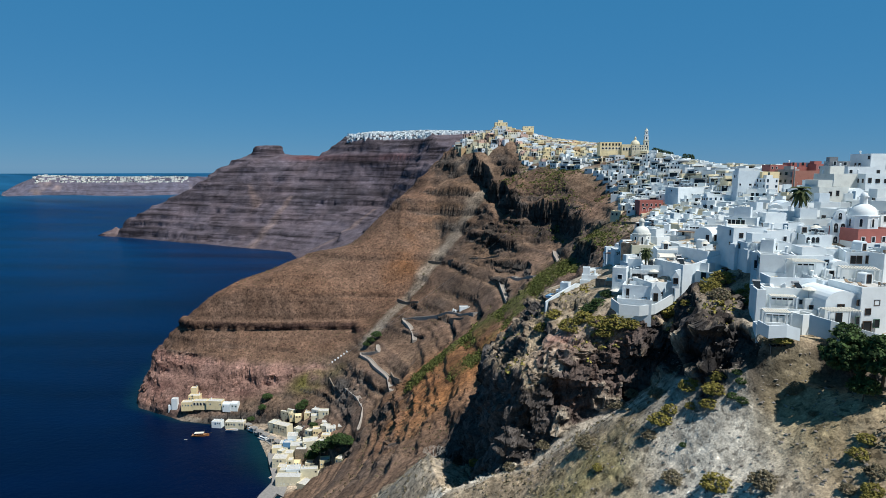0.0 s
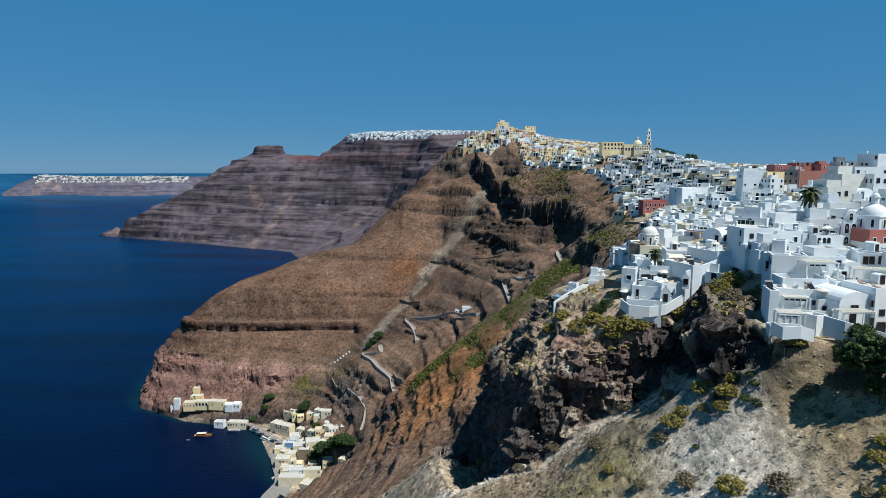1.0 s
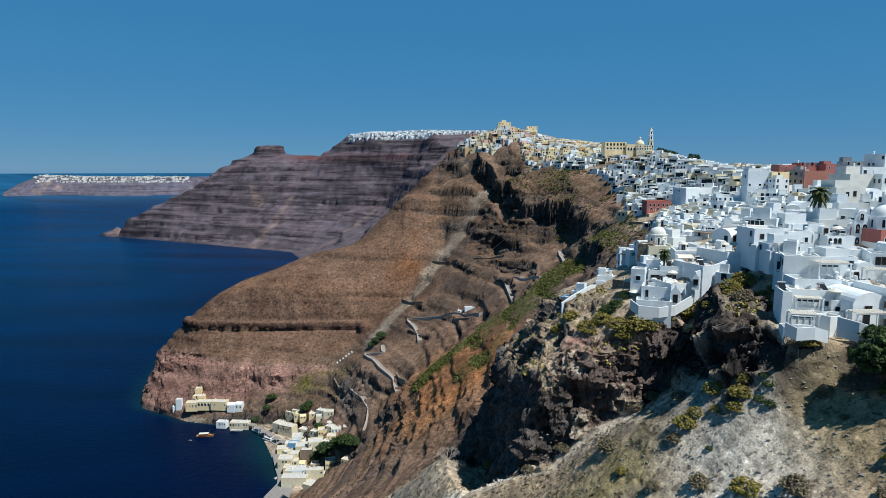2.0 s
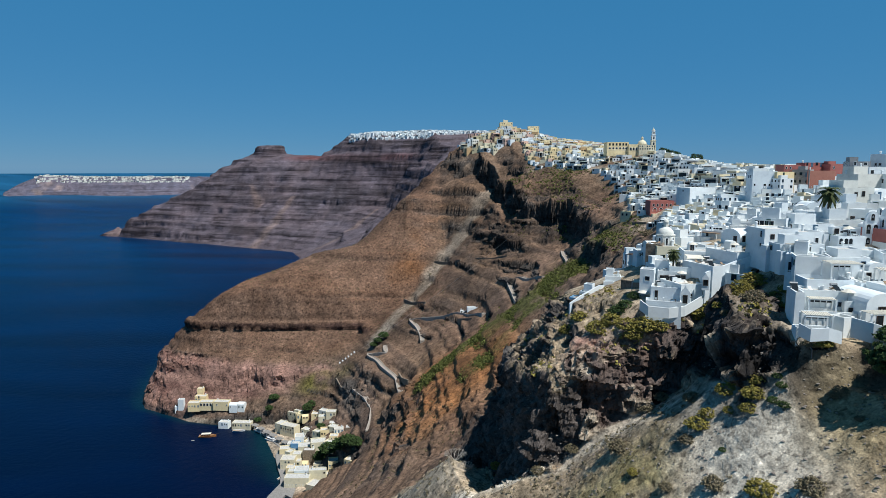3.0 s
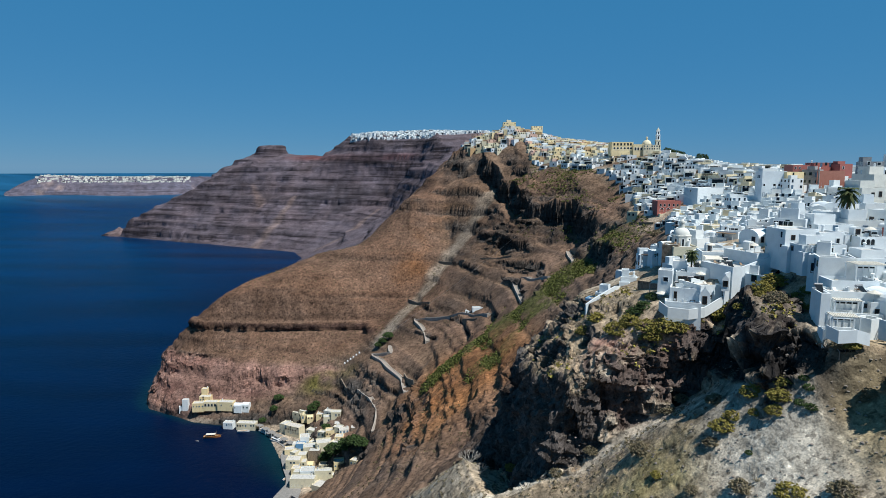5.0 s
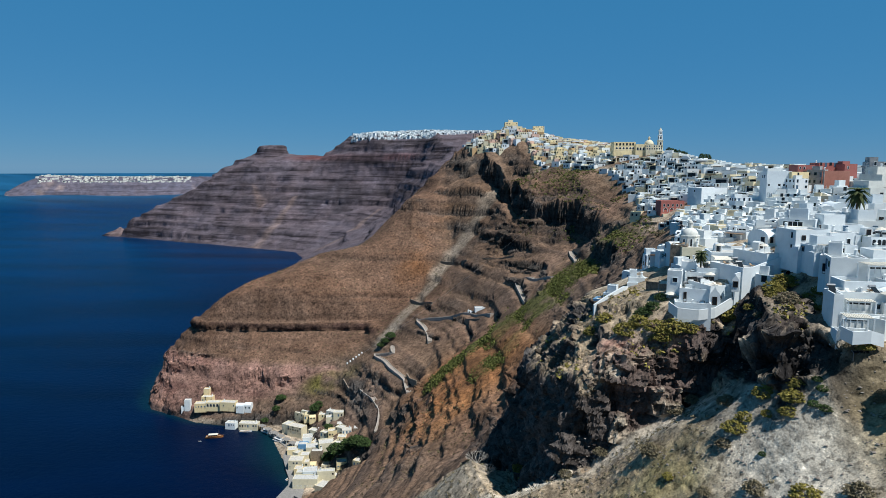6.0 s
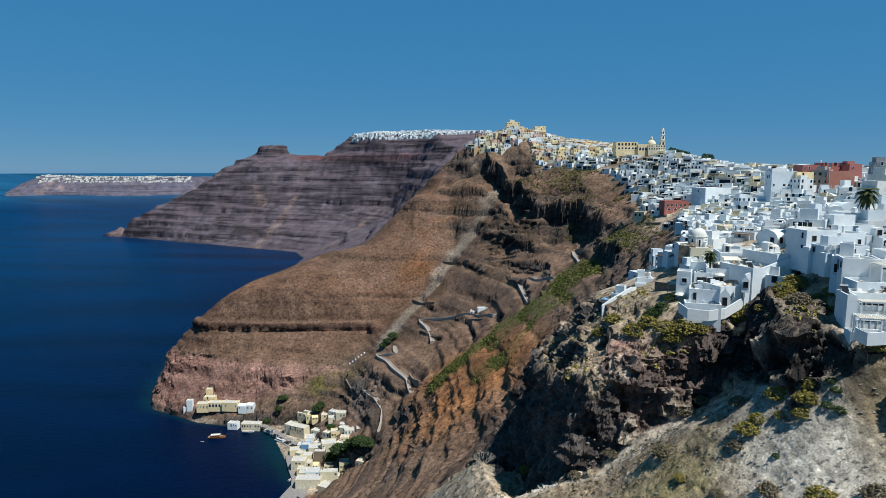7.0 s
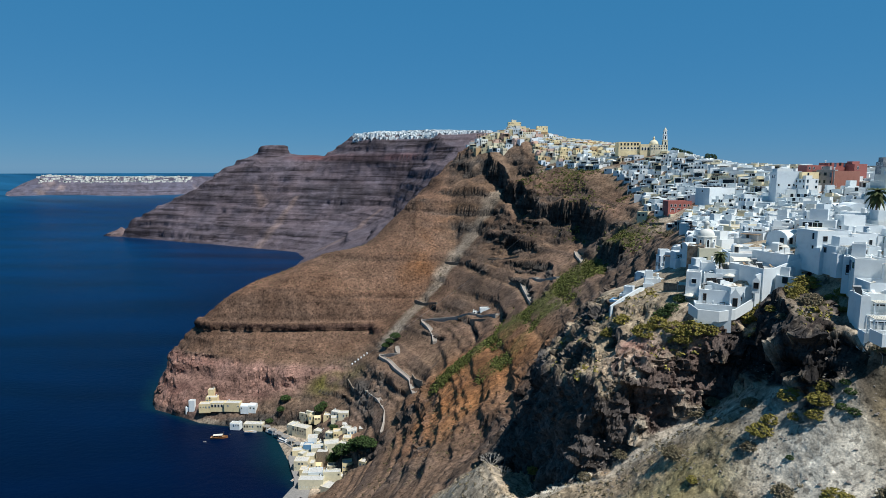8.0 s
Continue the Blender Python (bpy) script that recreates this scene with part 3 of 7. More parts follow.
def lattice3(ix, iy, iz, seed):
    h = (ix.astype(np.int64) * 374761393 + iy.astype(np.int64) * 668265263 + iz.astype(np.int64) * 1440662683 + seed * 974634777) & 0x7FFFFFFF
    h = ((h ^ (h >> 13)) * 1274126177) & 0x7FFFFFFF
    return ((h ^ (h >> 16)) & 0xFFFF) / 65535.0


def noise3(x, y, z, seed):
    ix, iy, iz = np.floor(x), np.floor(y), np.floor(z)
    fx, fy, fz = x - ix, y - iy, z - iz
    fx, fy, fz = fx * fx * (3 - 2 * fx), fy * fy * (3 - 2 * fy), fz * fz * (3 - 2 * fz)
    total = 0.0
    for a, wa in ((0, 1 - fx), (1, fx)):
        for b, wb in ((0, 1 - fy), (1, fy)):
            total = total + wa * wb * (lattice3(ix + a, iy + b, iz, seed) * (1 - fz) + lattice3(ix + a, iy + b, iz + 1, seed) * fz)
    return total - 0.5


def rock3(x, y, z, size, octaves, seed):
    """Ridged relief in space: blocks parted by clefts."""
    total, amp, norm = 0.0, 1.0, 0.0
    for k in range(octaves):
        n = noise3((x + 0.37 * y) / size + 5.2 * k, (y - 0.37 * x) / size - 3.1 * k, z / (size * 0.75) + 1.7 * k, seed + k)
        total = total + amp * (0.5 - 2.6 * np.abs(n))
        norm += amp
        amp, size = amp * 0.52, size * 0.47
    return total / norm


def joints(x, y, z, size, seed):
    """Jointed lava: upright blocks in courses, each set forward or back and tilted a little."""
    w = 0.45 * size
    x, y = x + w * noise3(x / size / 1.7, y / size / 1.7, z / size / 1.7, seed + 7), y + w * noise3(y / size / 1.9, z / size / 1.9, x / size / 1.9, seed + 8)
    w = z / (size * 0.8) + 0.7 * noise3(x / size / 3, y / size / 3, z / size / 6, seed + 9)
    iw = np.floor(w)
    u, v = (x + 0.35 * y) / size + 0.37 * iw, (y - 0.35 * x) / size + 0.61 * iw
    iu, iv = np.floor(u), np.floor(v)
    step = lattice3(iu, iv, iw, seed) - 0.5
    tilt = 0.7 * (lattice3(iu, iv, iw, seed + 1) - 0.5) * (u - iu - 0.5) + 0.7 * (lattice3(iu, iv, iw, seed + 2) - 0.5) * (v - iv - 0.5) + 0.6 * (lattice3(iu, iv, iw, seed + 3) - 0.7) * (w - iw - 0.5)
    return step + tilt


def bed_relief(x, y, z, thick, seed):
    """Beds of lava and ash: hard ones stand out, soft ones lie back."""
    lift = fbm(x, y, 500, 2, seed + 5) * 0.8
    b = value_noise(z / thick + lift * 2, x / (thick * 22) + lift, seed) + 0.5 * value_noise(z / thick * 2.7 + lift * 5, x / (thick * 14) - lift, seed + 1)
    return np.tanh(4.5 * b)


def ground_z(x, y):
    return float(height(np.array([float(x)]), np.array([float(y)]))[0])

# ---------------------------------------------------------------- the ground
def mix(a, b, k):
    return a + (np.asarray(b) - a) * np.clip(k, 0, 1)[..., None]


def chute_mask(x, y, n2):
    total = 0 * x
    for ax, ay, bx, by, w in ((52, 735, 8, 690, 9), (8, 690, -28, 640, 8), (-28, 640, -62, 585, 7)):
        d, k = near_line(x, y, ax, ay, bx, by)
        total = np.maximum(total, np.clip(1.7 - d / w + 1.2 * n2, 0, 1))
    return total


def soil_colour(x, y, z, steep, rocky, beds):
    n1, n2, n3 = fbm(x, y, 60, 4, 101), fbm(x, y, 14, 4, 103), fbm(x, y, 200, 3, 107)
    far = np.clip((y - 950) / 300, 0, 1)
    near = np.clip((235 - y) / 40, 0, 1)
    c = np.ones(x.shape + (3,)) * (0.175, 0.115, 0.088)
    c = mix(c, (0.20, 0.135, 0.095), 0.5 + 2 * n1)
    # spur above the port: warm brown ash
    spur = np.clip((y - 585) / 20, 0, 1) * np.clip((10 - x) / 30, 0, 1) * (1 - far)
    c = mix(c, (0.18, 0.112, 0.082), spur)
    c = mix(c, (0.235, 0.115, 0.055), spur * np.clip(4 * n1 - 0.2, 0, 1) * np.clip((x + 140) / 80, 0, 1) * 0.8)
    # layers of ash and lava show on steep ground
    lay = fbm(x * 0.05, z * 3.2 + 0.6 * n3 * 40, 12, 3, 111)
    c = mix(c, (0.10, 0.072, 0.06), np.clip(5 * lay, 0, 1) * np.clip((steep - 0.5) / 0.4, 0, 1) * 0.75 * (1 - 0.7 * spur))
    c = mix(c, (0.082, 0.062, 0.055), np.clip(beds, 0, 1) * 0.55 * (1 - far) * (1 - 0.8 * spur))
    c = mix(c, np.where(near[..., None] > 0.5, (0.066, 0.061, 0.062), (0.075, 0.067, 0.064)), rocky * 0.85 * (1 - far) * np.clip(0.7 + 2 * n2, 0, 1))
    # pink tuff at the foot of the spur
    pink = np.clip((50 - z + 8 * n2) / 6, 0, 1) * np.clip((y - 570) / 12, 0, 1) * np.clip((-62 - x) / 20, 0, 1) * (1 - far)
    c = mix(c, (0.275, 0.165, 0.14), pink)
    c = mix(c, (0.20, 0.11, 0.095), pink * np.clip(4 * fbm(x, z * 4, 22, 3, 115), 0, 1))
    c = mix(c, (0.17, 0.12, 0.11), pink * np.clip((8 - z) / 6, 0, 1))
    # lava bed of the spur
    bed = np.clip(1 - np.abs(z - 75 - 3 * fbm(x, y, 70, 2, 71)) / 4.2, 0, 1) * np.clip(1.6 - np.abs(y - 641) / 22, 0, 1) * np.clip((-60 - x) / 14, 0, 1)
    c = mix(c, (0.075, 0.046, 0.04), np.clip(bed * 3, 0, 1) * np.clip(1.0 + 1.5 * n2, 0, 1))
    # scree chute beside the spur
    c = mix(c, (0.33, 0.275, 0.23), chute_mask(x, y, n2) * 0.9)
    # orange tuff slope
    orange = bump(x, y, 6, 400, 44, 80, 12, 4) * (1 - near)
    c = mix(c, (0.28, 0.13, 0.054), orange * np.clip(0.85 + 2 * n1, 0, 1))
    c = mix(c, (0.16, 0.075, 0.04), orange * np.clip(4 * n2, 0, 1) * 0.6)
    # prickly-pear and scrub slope
    c = mix(c, (0.08, 0.082, 0.03), thicket_mask(x, y) * 0.9)
    lawn = np.clip(bump(x, y, -112, 572, 26, 9, -10, 4) + bump(x, y, -80, 452, 12, 22, 0, 4), 0, 1)
    c = mix(c, (0.13, 0.115, 0.035), lawn * np.clip(0.8 + 3 * n2, 0, 1))
    c = mix(c, (0.34, 0.29, 0.24), np.clip((y - 425) / 12, 0, 1) * np.clip((575 - y) / 8, 0, 1) * np.clip((4.5 - z) / 1.5, 0, 1) * 0.8)
    # far wall: mauve lava, blued for the air haze painted in, with pale scree
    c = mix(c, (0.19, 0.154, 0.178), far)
    red = np.clip(1 - np.abs(z - 268 - 10 * n3) / 14, 0, 1) * far * np.clip((-60 - x) / 60, 0, 1) * np.clip((x + 560) / 100, 0, 1)
    c = mix(c, (0.21, 0.075, 0.07), red * 0.9)
    dark = np.clip(0.4 * beds + 2 * n1, 0, 1) * far * np.clip((steep - 0.35) / 0.3, 0, 1)
    c = mix(c, (0.095, 0.078, 0.088), dark * 0.75)
    slate = np.clip(bump(x, y, -360, 1950, 95, 60, -20, 4) * 1.4 * np.clip((z - 80) / 15, 0, 1) + 0.6 * bump(x, y, -700, 2090, 120, 60, -20, 4), 0, 1) * far * np.clip(0.6 + 3 * n1, 0, 1)
    c = mix(c, (0.082, 0.074, 0.09), slate * 0.8)
    for ax, ay, bx, by, w in ((-470, 1990, -562, 1850, 13), (-189, 1825, -330, 1690, 12), (-629, 2083, -583, 2015, 8)):
        d, k = near_line(x, y, ax, ay, bx, by)
        c = mix(c, (0.33, 0.24, 0.22), np.clip(1.3 - d / (w * (0.6 + 1.2 * k)), 0, 1) * far * 0.75)
    # steep rock, dark and bare
    bare = np.clip((steep - 1.0) / 0.5, 0, 1) * (1 - far) * (1 - 0.85 * dirt_mask(x, y)) * np.clip(1.2 - ((z > 50) & (y > 590) & (x < 0)), 0, 1) * (1 - np.clip(pink + spur * 0.7, 0, 1))
    c = mix(c, np.where(near[..., None] > 0.5, (0.062, 0.057, 0.058), (0.068, 0.061, 0.059)), bare * 0.9)
    bank = np.clip(2.0 - np.abs(y - 108.6 + 0.3 * (x - 66)) / 3.0 + 2.4 * n2, 0, 1) * np.clip((x - 62) / 2, 0, 1) * np.clip((100 - x) / 4, 0, 1)
    crag = np.clip((x - 55) / 2, 0, 1) * np.clip((74 - x) / 2, 0, 1) * np.clip((y - 110) / 3, 0, 1) * np.clip((150 - y) / 3, 0, 1) * np.clip((z - 189) / 3, 0, 1) * np.clip((steep - 0.7) / 0.5, 0, 1)
    bank = np.maximum(bank, crag)
    bare = np.maximum(bare, np.maximum(bank, shoulder(x, y) * np.clip(0.75 + 1.5 * n2, 0, 1)) * near)
    # bank and shoulder rock; the shoulder's shaded front is darkened into the colour
    c = mix(c, (0.042, 0.039, 0.041), np.maximum(bank, shoulder(x, y) * 0.85) * near)
    # near slope: dirt, pale scree, dry grass
    c = mix(c, (0.245, 0.195, 0.142), near * (1 - bare))
    olive = near * (1 - bare) * np.clip(0.5 + 4 * fbm(x, y, 11, 3, 121), 0, 1) * np.clip((132 - y) / 8, 0, 1) * np.clip((50 - x) / 8, 0, 1)
    c = mix(c, (0.215, 0.18, 0.095), olive)
    pale = bump(x, y, 57, 109, 12, 24, -12, 4) * np.clip(1.4 + 1.4 * n2, 0, 1)
    d, k = near_line(x, y, 50, 139, 2, 157)
    d2, k = near_line(x, y, 22, 171, -8, 183)
    pale = np.maximum(pale, np.clip(1.6 - d2 / 8 + 2.2 * n2, 0, 1) * 0.3 * np.clip((160 - z) / 3, 0, 1))
    d3, k = near_line(x, y, 55, 131, 37, 146)
    pale = np.maximum(pale, 0.75 * np.clip(1.6 - d3 / 6.0 + 1.4 * n2, 0, 1))
    pale = np.maximum(pale, np.clip(1.9 - d / 4.0 + 0.8 * n2, 0, 1) * (steep < 1.9) * np.clip((156 + 0.72 * (x - 2) - z) / 2, 0, 1))
    c = mix(c, (0.365, 0.335, 0.295), np.clip(pale, 0, 1) * near * (1 - bare))
    grass = bump(x, y, 74, 96, 12, 18, 0, 4) * near
    c = mix(c, (0.215, 0.17, 0.098), grass * np.clip(0.7 + 2 * n2, 0, 1))
    rust = (bump(x, y, 45, 148, 9, 6, 0, 2) + bump(x, y, 36, 152, 5, 5, 0, 2)) * near
    c = mix(c, (0.17, 0.105, 0.088), np.clip(rust, 0, 1) * np.clip(0.5 + 3 * n2, 0, 1))
    # trodden, pale ground between the houses
    c = mix(c, (0.30, 0.26, 0.215), town_mask(x, y) * (1 - bare) * np.clip(0.4 + 2.4 * n2, 0, 1) * np.where(y > 700, 0.45, 0.8))
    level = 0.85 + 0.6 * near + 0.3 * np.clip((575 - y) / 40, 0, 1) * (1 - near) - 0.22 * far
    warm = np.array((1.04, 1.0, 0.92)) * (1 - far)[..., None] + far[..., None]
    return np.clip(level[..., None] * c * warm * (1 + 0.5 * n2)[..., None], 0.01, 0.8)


row_y = np.concatenate([np.arange(-300, 60, 10.0), 60 * 1.0042 ** np.arange(0, 330), np.geomspace(240, 1003, 420), np.geomspace(1003, 3300, 160), np.arange(1690, 2330, 4.5), np.arange(141, 154, 0.22), np.arange(143.05, 148.2, 0.1), np.arange(115.5, 124, 0.22), np.arange(618, 660, 1.1)])
row_y = np.unique(np.round(row_y, 2))
core = np.unique(np.round(np.concatenate([np.linspace(-0.86, 0.90, 680), np.linspace(0.06, 0.20, 90), np.linspace(0.42, 0.58, 70)]), 5))
side = np.geomspace(0.004, 1.0, 26)
gy = np.repeat(row_y[:, None], len(core) + 52, 1)
reach = np.maximum(row_y, 60)[:, None]
cx = core[None, :] * reach
lft = cx[:, :1] - side[None, ::-1] * (np.maximum(1900 + cx[:, :1], 200))
rgt = cx[:, -1:] + side[None, :] * (np.maximum(1900 - cx[:, -1:], 200))
gx = np.concatenate([lft, cx, rgt], 1)
gz = height(gx, gy)
ex = np.maximum(1.2, gy * 0.004)
dzx, dzy = (height(gx + ex, gy) - gz) / ex, (height(gx, gy + ex) - gz) / ex
steepness = np.hypot(dzx, dzy)
nrm = np.stack([-dzx, -dzy, np.ones_like(gz)], -1) / np.sqrt(1 + steepness ** 2)[..., None]
far_m, near_m = np.clip((gy - 1000) / 500, 0, 1), np.clip((235 - gy) / 40, 0, 1)
calm_m = (1 - town_mask(gx, gy)) * np.clip((gz - 0.5) / 4, 0, 1)
ash_m = np.clip((gy - 590) / 25, 0, 1) * np.clip((22 - gx) / 30, 0, 1) * (1 - far_m) * (gz > 50) * np.clip((195 - gz) / 25, 0, 1)
crag_m = np.clip((steepness - 0.75) / 0.6, 0, 1) * calm_m * (1 - 0.92 * dirt_mask(gx, gy)) * (1 - 0.8 * bump(gx, gy, -605, 2250, 60, 60))
outs = np.clip(5 * fbm(gx, gy, 50 + 90 * far_m, 3, 148) - 0.1, 0, 1) * np.clip((steepness - 0.35) / 0.3, 0, 1) * calm_m * (1 - near_m) * (1 - ash_m)
rocky = np.clip(np.maximum(crag_m * (1 - 0.75 * ash_m), 0.4 * outs), 0, 1)
rocky = rocky * (1 - 0.9 * chute_mask(gx, gy, 0 * gx) * (gy > 500) * (gy < 800))
lump = rocky * np.where(gy < 240, 8.0 * rock3(gx, gy, gz, 7.0, 5, 171), np.where(gy < 1000, 8.5 * rock3(gx, gy, gz, 22.0, 3, 172), 8 * rock3(gx, gy, gz, 42.0, 5, 173)))
beds = np.where(gy < 1000, 1.5 * bed_relief(gx, gy, gz, 6.0, 181), 3.5 * bed_relief(gx, gy, gz, 11.0, 183))
beds = beds * np.clip((steepness - 0.3) / 0.4, 0, 1) * calm_m * (1 - near_m) * (1 - 0.9 * ash_m)
near_rock = (rocky > 0.04) & (gy < 240) & (gz > 60)
mid_rock = (rocky > 0.2) & (gy >= 240) & (gy < 1000)
block_push = np.zeros_like(gz)
for sel, sizes in ((near_rock, ((8.0, 4.2, 501), (3.2, 2.0, 511), (1.3, 0.8, 517))), (mid_rock, ((15.0, 5.0, 521), (6.0, 2.4, 531)))):
    px_, py_, pz_ = gx[sel], gy[sel], gz[sel]
    block_push[sel] = rocky[sel] * (1 - 0.6 * bump(px_, py_, 82, 108, 19, 8, -14, 6)) * sum(amp * joints(px_, py_, pz_, size, sd) for size, amp, sd in sizes)
lump = np.where(gy < 240, lump * 0.14, np.where(gy < 1000, lump * 0.3, lump)) + block_push
lava = np.clip((-60 - gx) / 12, 0, 1) * np.clip((gy - 612) / 8, 0, 1) * np.clip((668 - gy) / 8, 0, 1)
lz = gz - 75 - 3 * fbm(gx, gy, 70, 2, 71)
push = lump + beds + lava * 4.5 * (np.clip((lz + 3.2) / 0.8, 0, 1) - np.clip((lz - 2.6) / 2.5, 0, 1)) * np.clip(1 + 1.2 * fbm(gx, gy, 9, 3, 73), 0, 2)
gx, gy, gz = gx + nrm[..., 0] * push, gy + nrm[..., 1] * push, gz + nrm[..., 2] * push * 0.8
cell_top = np.maximum.reduce([gz[:-1, :-1], gz[1:, :-1], gz[:-1, 1:], gz[1:, 1:]])
me, used = grid_mesh("ground", gx, gy, gz, cell_top > -5, EARTH)
# broken rock keeps its sharp edges
sharp = (rocky[:-1, :-1] > np.where(gy[:-1, :-1] < 240, 0.25, 0.6)) & (gy[:-1, :-1] < 1000)
me.polygons.foreach_set("use_smooth", ~sharp[cell_top > -5])
bed_show = np.clip(0.12 + far_m + 0.75 * rocky - 0.12 * near_m, 0, 1)
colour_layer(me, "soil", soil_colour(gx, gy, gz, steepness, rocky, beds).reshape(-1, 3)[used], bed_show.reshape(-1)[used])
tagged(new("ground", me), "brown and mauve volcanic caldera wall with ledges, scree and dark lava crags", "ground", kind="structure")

# ---------------------------------------------------------------- the sea
# past 2.5 km the sheet lifts gently, as far as the eye's line to the horizon asks of a sheet that ends at 4.8 km
EYE_Z = 237.0
ring = np.concatenate([[1.0], np.linspace(100, 400, 8), np.arange(406, 730, 5.0), np.linspace(740, 2500, 40), np.linspace(2550, 4800, 40)])
ang = np.linspace(0, 2 * math.pi, 541)
sr, sa = np.meshgrid(ring, ang, indexing="ij")
sx, sy = sr * np.cos(sa), sr * np.sin(sa)


def sea_level(r):
    s = np.clip((r - 2500) / 2300, 0, 1)
    return np.where(r > 2500, EYE_Z * (1 - r * ((1 - s) / 2500 + s / 27800)), 0)


sz = sea_level(sr)
me, used = grid_mesh("sea", sx, sy, sz, np.ones((len(ring) - 1, len(ang) - 1), dtype=bool), WATER)
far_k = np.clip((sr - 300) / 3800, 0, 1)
# sky reflection and horizon haze painted in: bluer, then paler, with distance
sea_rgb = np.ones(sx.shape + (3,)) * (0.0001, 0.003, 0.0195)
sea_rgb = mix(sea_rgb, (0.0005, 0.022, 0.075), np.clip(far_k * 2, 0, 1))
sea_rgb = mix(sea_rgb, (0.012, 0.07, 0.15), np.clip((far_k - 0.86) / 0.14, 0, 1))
# green shallows along the shore
shallow = np.clip((base_height(sx, sy) + 14) / 14, 0, 1) * (sr < 900) * (sy > 380)
harbour = bump(sx, sy, -140, 500, 26, 50, 25, 4)
sea_rgb = mix(sea_rgb, (0.003, 0.022, 0.034), np.clip(shallow * 0.8 + 0.5 * harbour, 0, 1))
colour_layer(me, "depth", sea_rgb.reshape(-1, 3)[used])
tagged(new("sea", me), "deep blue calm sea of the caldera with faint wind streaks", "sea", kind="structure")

# ---------------------------------------------------------------- houses
rnd = random.Random(7)
WINDOWS = {}
FRAMES = {"white": WHITE, "blue": BLUE_PAINT, "door": BLUE_PAINT, "wood": DARK_WOOD, "green": GREEN_PAINT}


def rect_rings(rings):
    """Nested upright rectangles (half width, bottom, top, y) joined into one skin, the last one closed."""
    v, f = [], []
    for hw, z0, z1, y in rings:
        v += [(-hw, y, z0), (hw, y, z0), (hw, y, z1), (-hw, y, z1)]
    for k in range(len(rings) - 1):
        for i in range(4):
            f.append((4 * k + i, 4 * k + 4 + i, 4 * k + 4 + (i + 1) % 4, 4 * k + (i + 1) % 4))
    o = 4 * (len(rings) - 1)
    return v, f, (o, o + 3, o + 2, o + 1)


def window_mesh(w, h, kind):
    """A window or door: a frame proud of the wall and a recessed pane or leaf, x along the wall, y outwards."""
    key = (round(w, 1), round(h, 1), kind)
    if key not in WINDOWS:
        s, t = Shape(), 0.10
        v, f, pane = rect_rings([(w / 2 + t, -t, h + t, -0.1), (w / 2 + t, -t, h + t, 0.11), (w / 2, 0, h, 0.11), (w / 2, 0, h, 0.035)])
        s.add(v, f + [pane], 0)
        s.m[-1] = 1
        WINDOWS[key] = s.mesh("window", FRAMES[kind], (DARK_WOOD if kind != "door" else BLUE_PAINT) if kind == "door" else GLASS_AND_SHADE)
    return WINDOWS[key]


def arch_mesh(w, h):
    """A proud arched surround; its dark pane serves as window glass and as an opening's shade."""
    key = ("arch", round(w, 1), round(h, 1))
    if key not in WINDOWS:
        def ring(hw, top, y):
            pts = [(-hw, y, 0)]
            for k in range(9):
                a = math.pi * (1 - k / 8)
                pts.append((hw * math.cos(a), y, top - hw + hw * math.sin(a)))
            return pts + [(hw, y, 0)]
        s = Shape()
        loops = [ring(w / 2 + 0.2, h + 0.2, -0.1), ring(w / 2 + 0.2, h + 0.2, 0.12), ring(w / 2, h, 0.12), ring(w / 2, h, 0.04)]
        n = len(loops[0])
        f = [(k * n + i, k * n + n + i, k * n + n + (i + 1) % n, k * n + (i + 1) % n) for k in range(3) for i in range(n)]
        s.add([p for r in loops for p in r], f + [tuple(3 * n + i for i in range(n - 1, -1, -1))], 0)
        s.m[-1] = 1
        WINDOWS[key] = s.mesh("arch", WHITE, GLASS_AND_SHADE)
    return WINDOWS[key]


def on_wall(side, along, z, w, d):
    """Pose on a house wall: side 0 front (-y), 1 right (+x), 2 back, 3 left (-x)."""
    return {0: pose(along, -d / 2, z, 0, 0, 180), 1: pose(w / 2, along, z, 0, 0, -90), 2: pose(along, d / 2, z), 3: pose(-w / 2, along, z, 0, 0, 90)}[side]


def stair_mesh(n, run, rise, width, foot):
    """An outside stair in one solid, climbing along y."""
    prof = [(0, foot)]
    for k in range(n):
        prof += [(k * run, (k + 1) * rise), ((k + 1) * run, (k + 1) * rise)]
    prof.append((n * run, foot))
    q = len(prof)
    pts = [(x, y, z) for x in (0, width) for y, z in prof]
    return Shape().add(pts, [tuple(range(q)), tuple(range(2 * q - 1, q - 1, -1))] + [(i, q + i, q + (i + 1) % q, (i + 1) % q) for i in range(q)]).mesh("stair", WHITE)


def annexes(ob, w, d, lo, h, wall):
    """Set-back upper rooms, a terrace in front and an outside stair."""
    a = rnd.uniform(-w / 2, -w / 10)
    b = min(a + rnd.uniform(0.4, 0.65) * w, w / 2 - 0.02)
    if rnd.random() < 0.5:
        part("upper_room", Shape().tray(a + 0.02, -d * rnd.uniform(0.0, 0.25), h - 0.4, b, d / 2 - 0.3, h + rnd.uniform(1.3, 2.6), 0.2, 0.35, 0, 1).mesh("upper_room", wall, ROOF), ob)
    if rnd.random() < 0.45:
        e, q = h * rnd.uniform(0.2, 0.5), rnd.uniform(1.2, 2.6)
        part("terrace", Shape().tray(-w / 2 - rnd.uniform(0, 1.0), -d / 2 - q, lo, rnd.uniform(0, w / 2), -d / 2 - 0.09, e, 0.2, 0.8, 0, 1).mesh("terrace", wall, ROOF), ob)
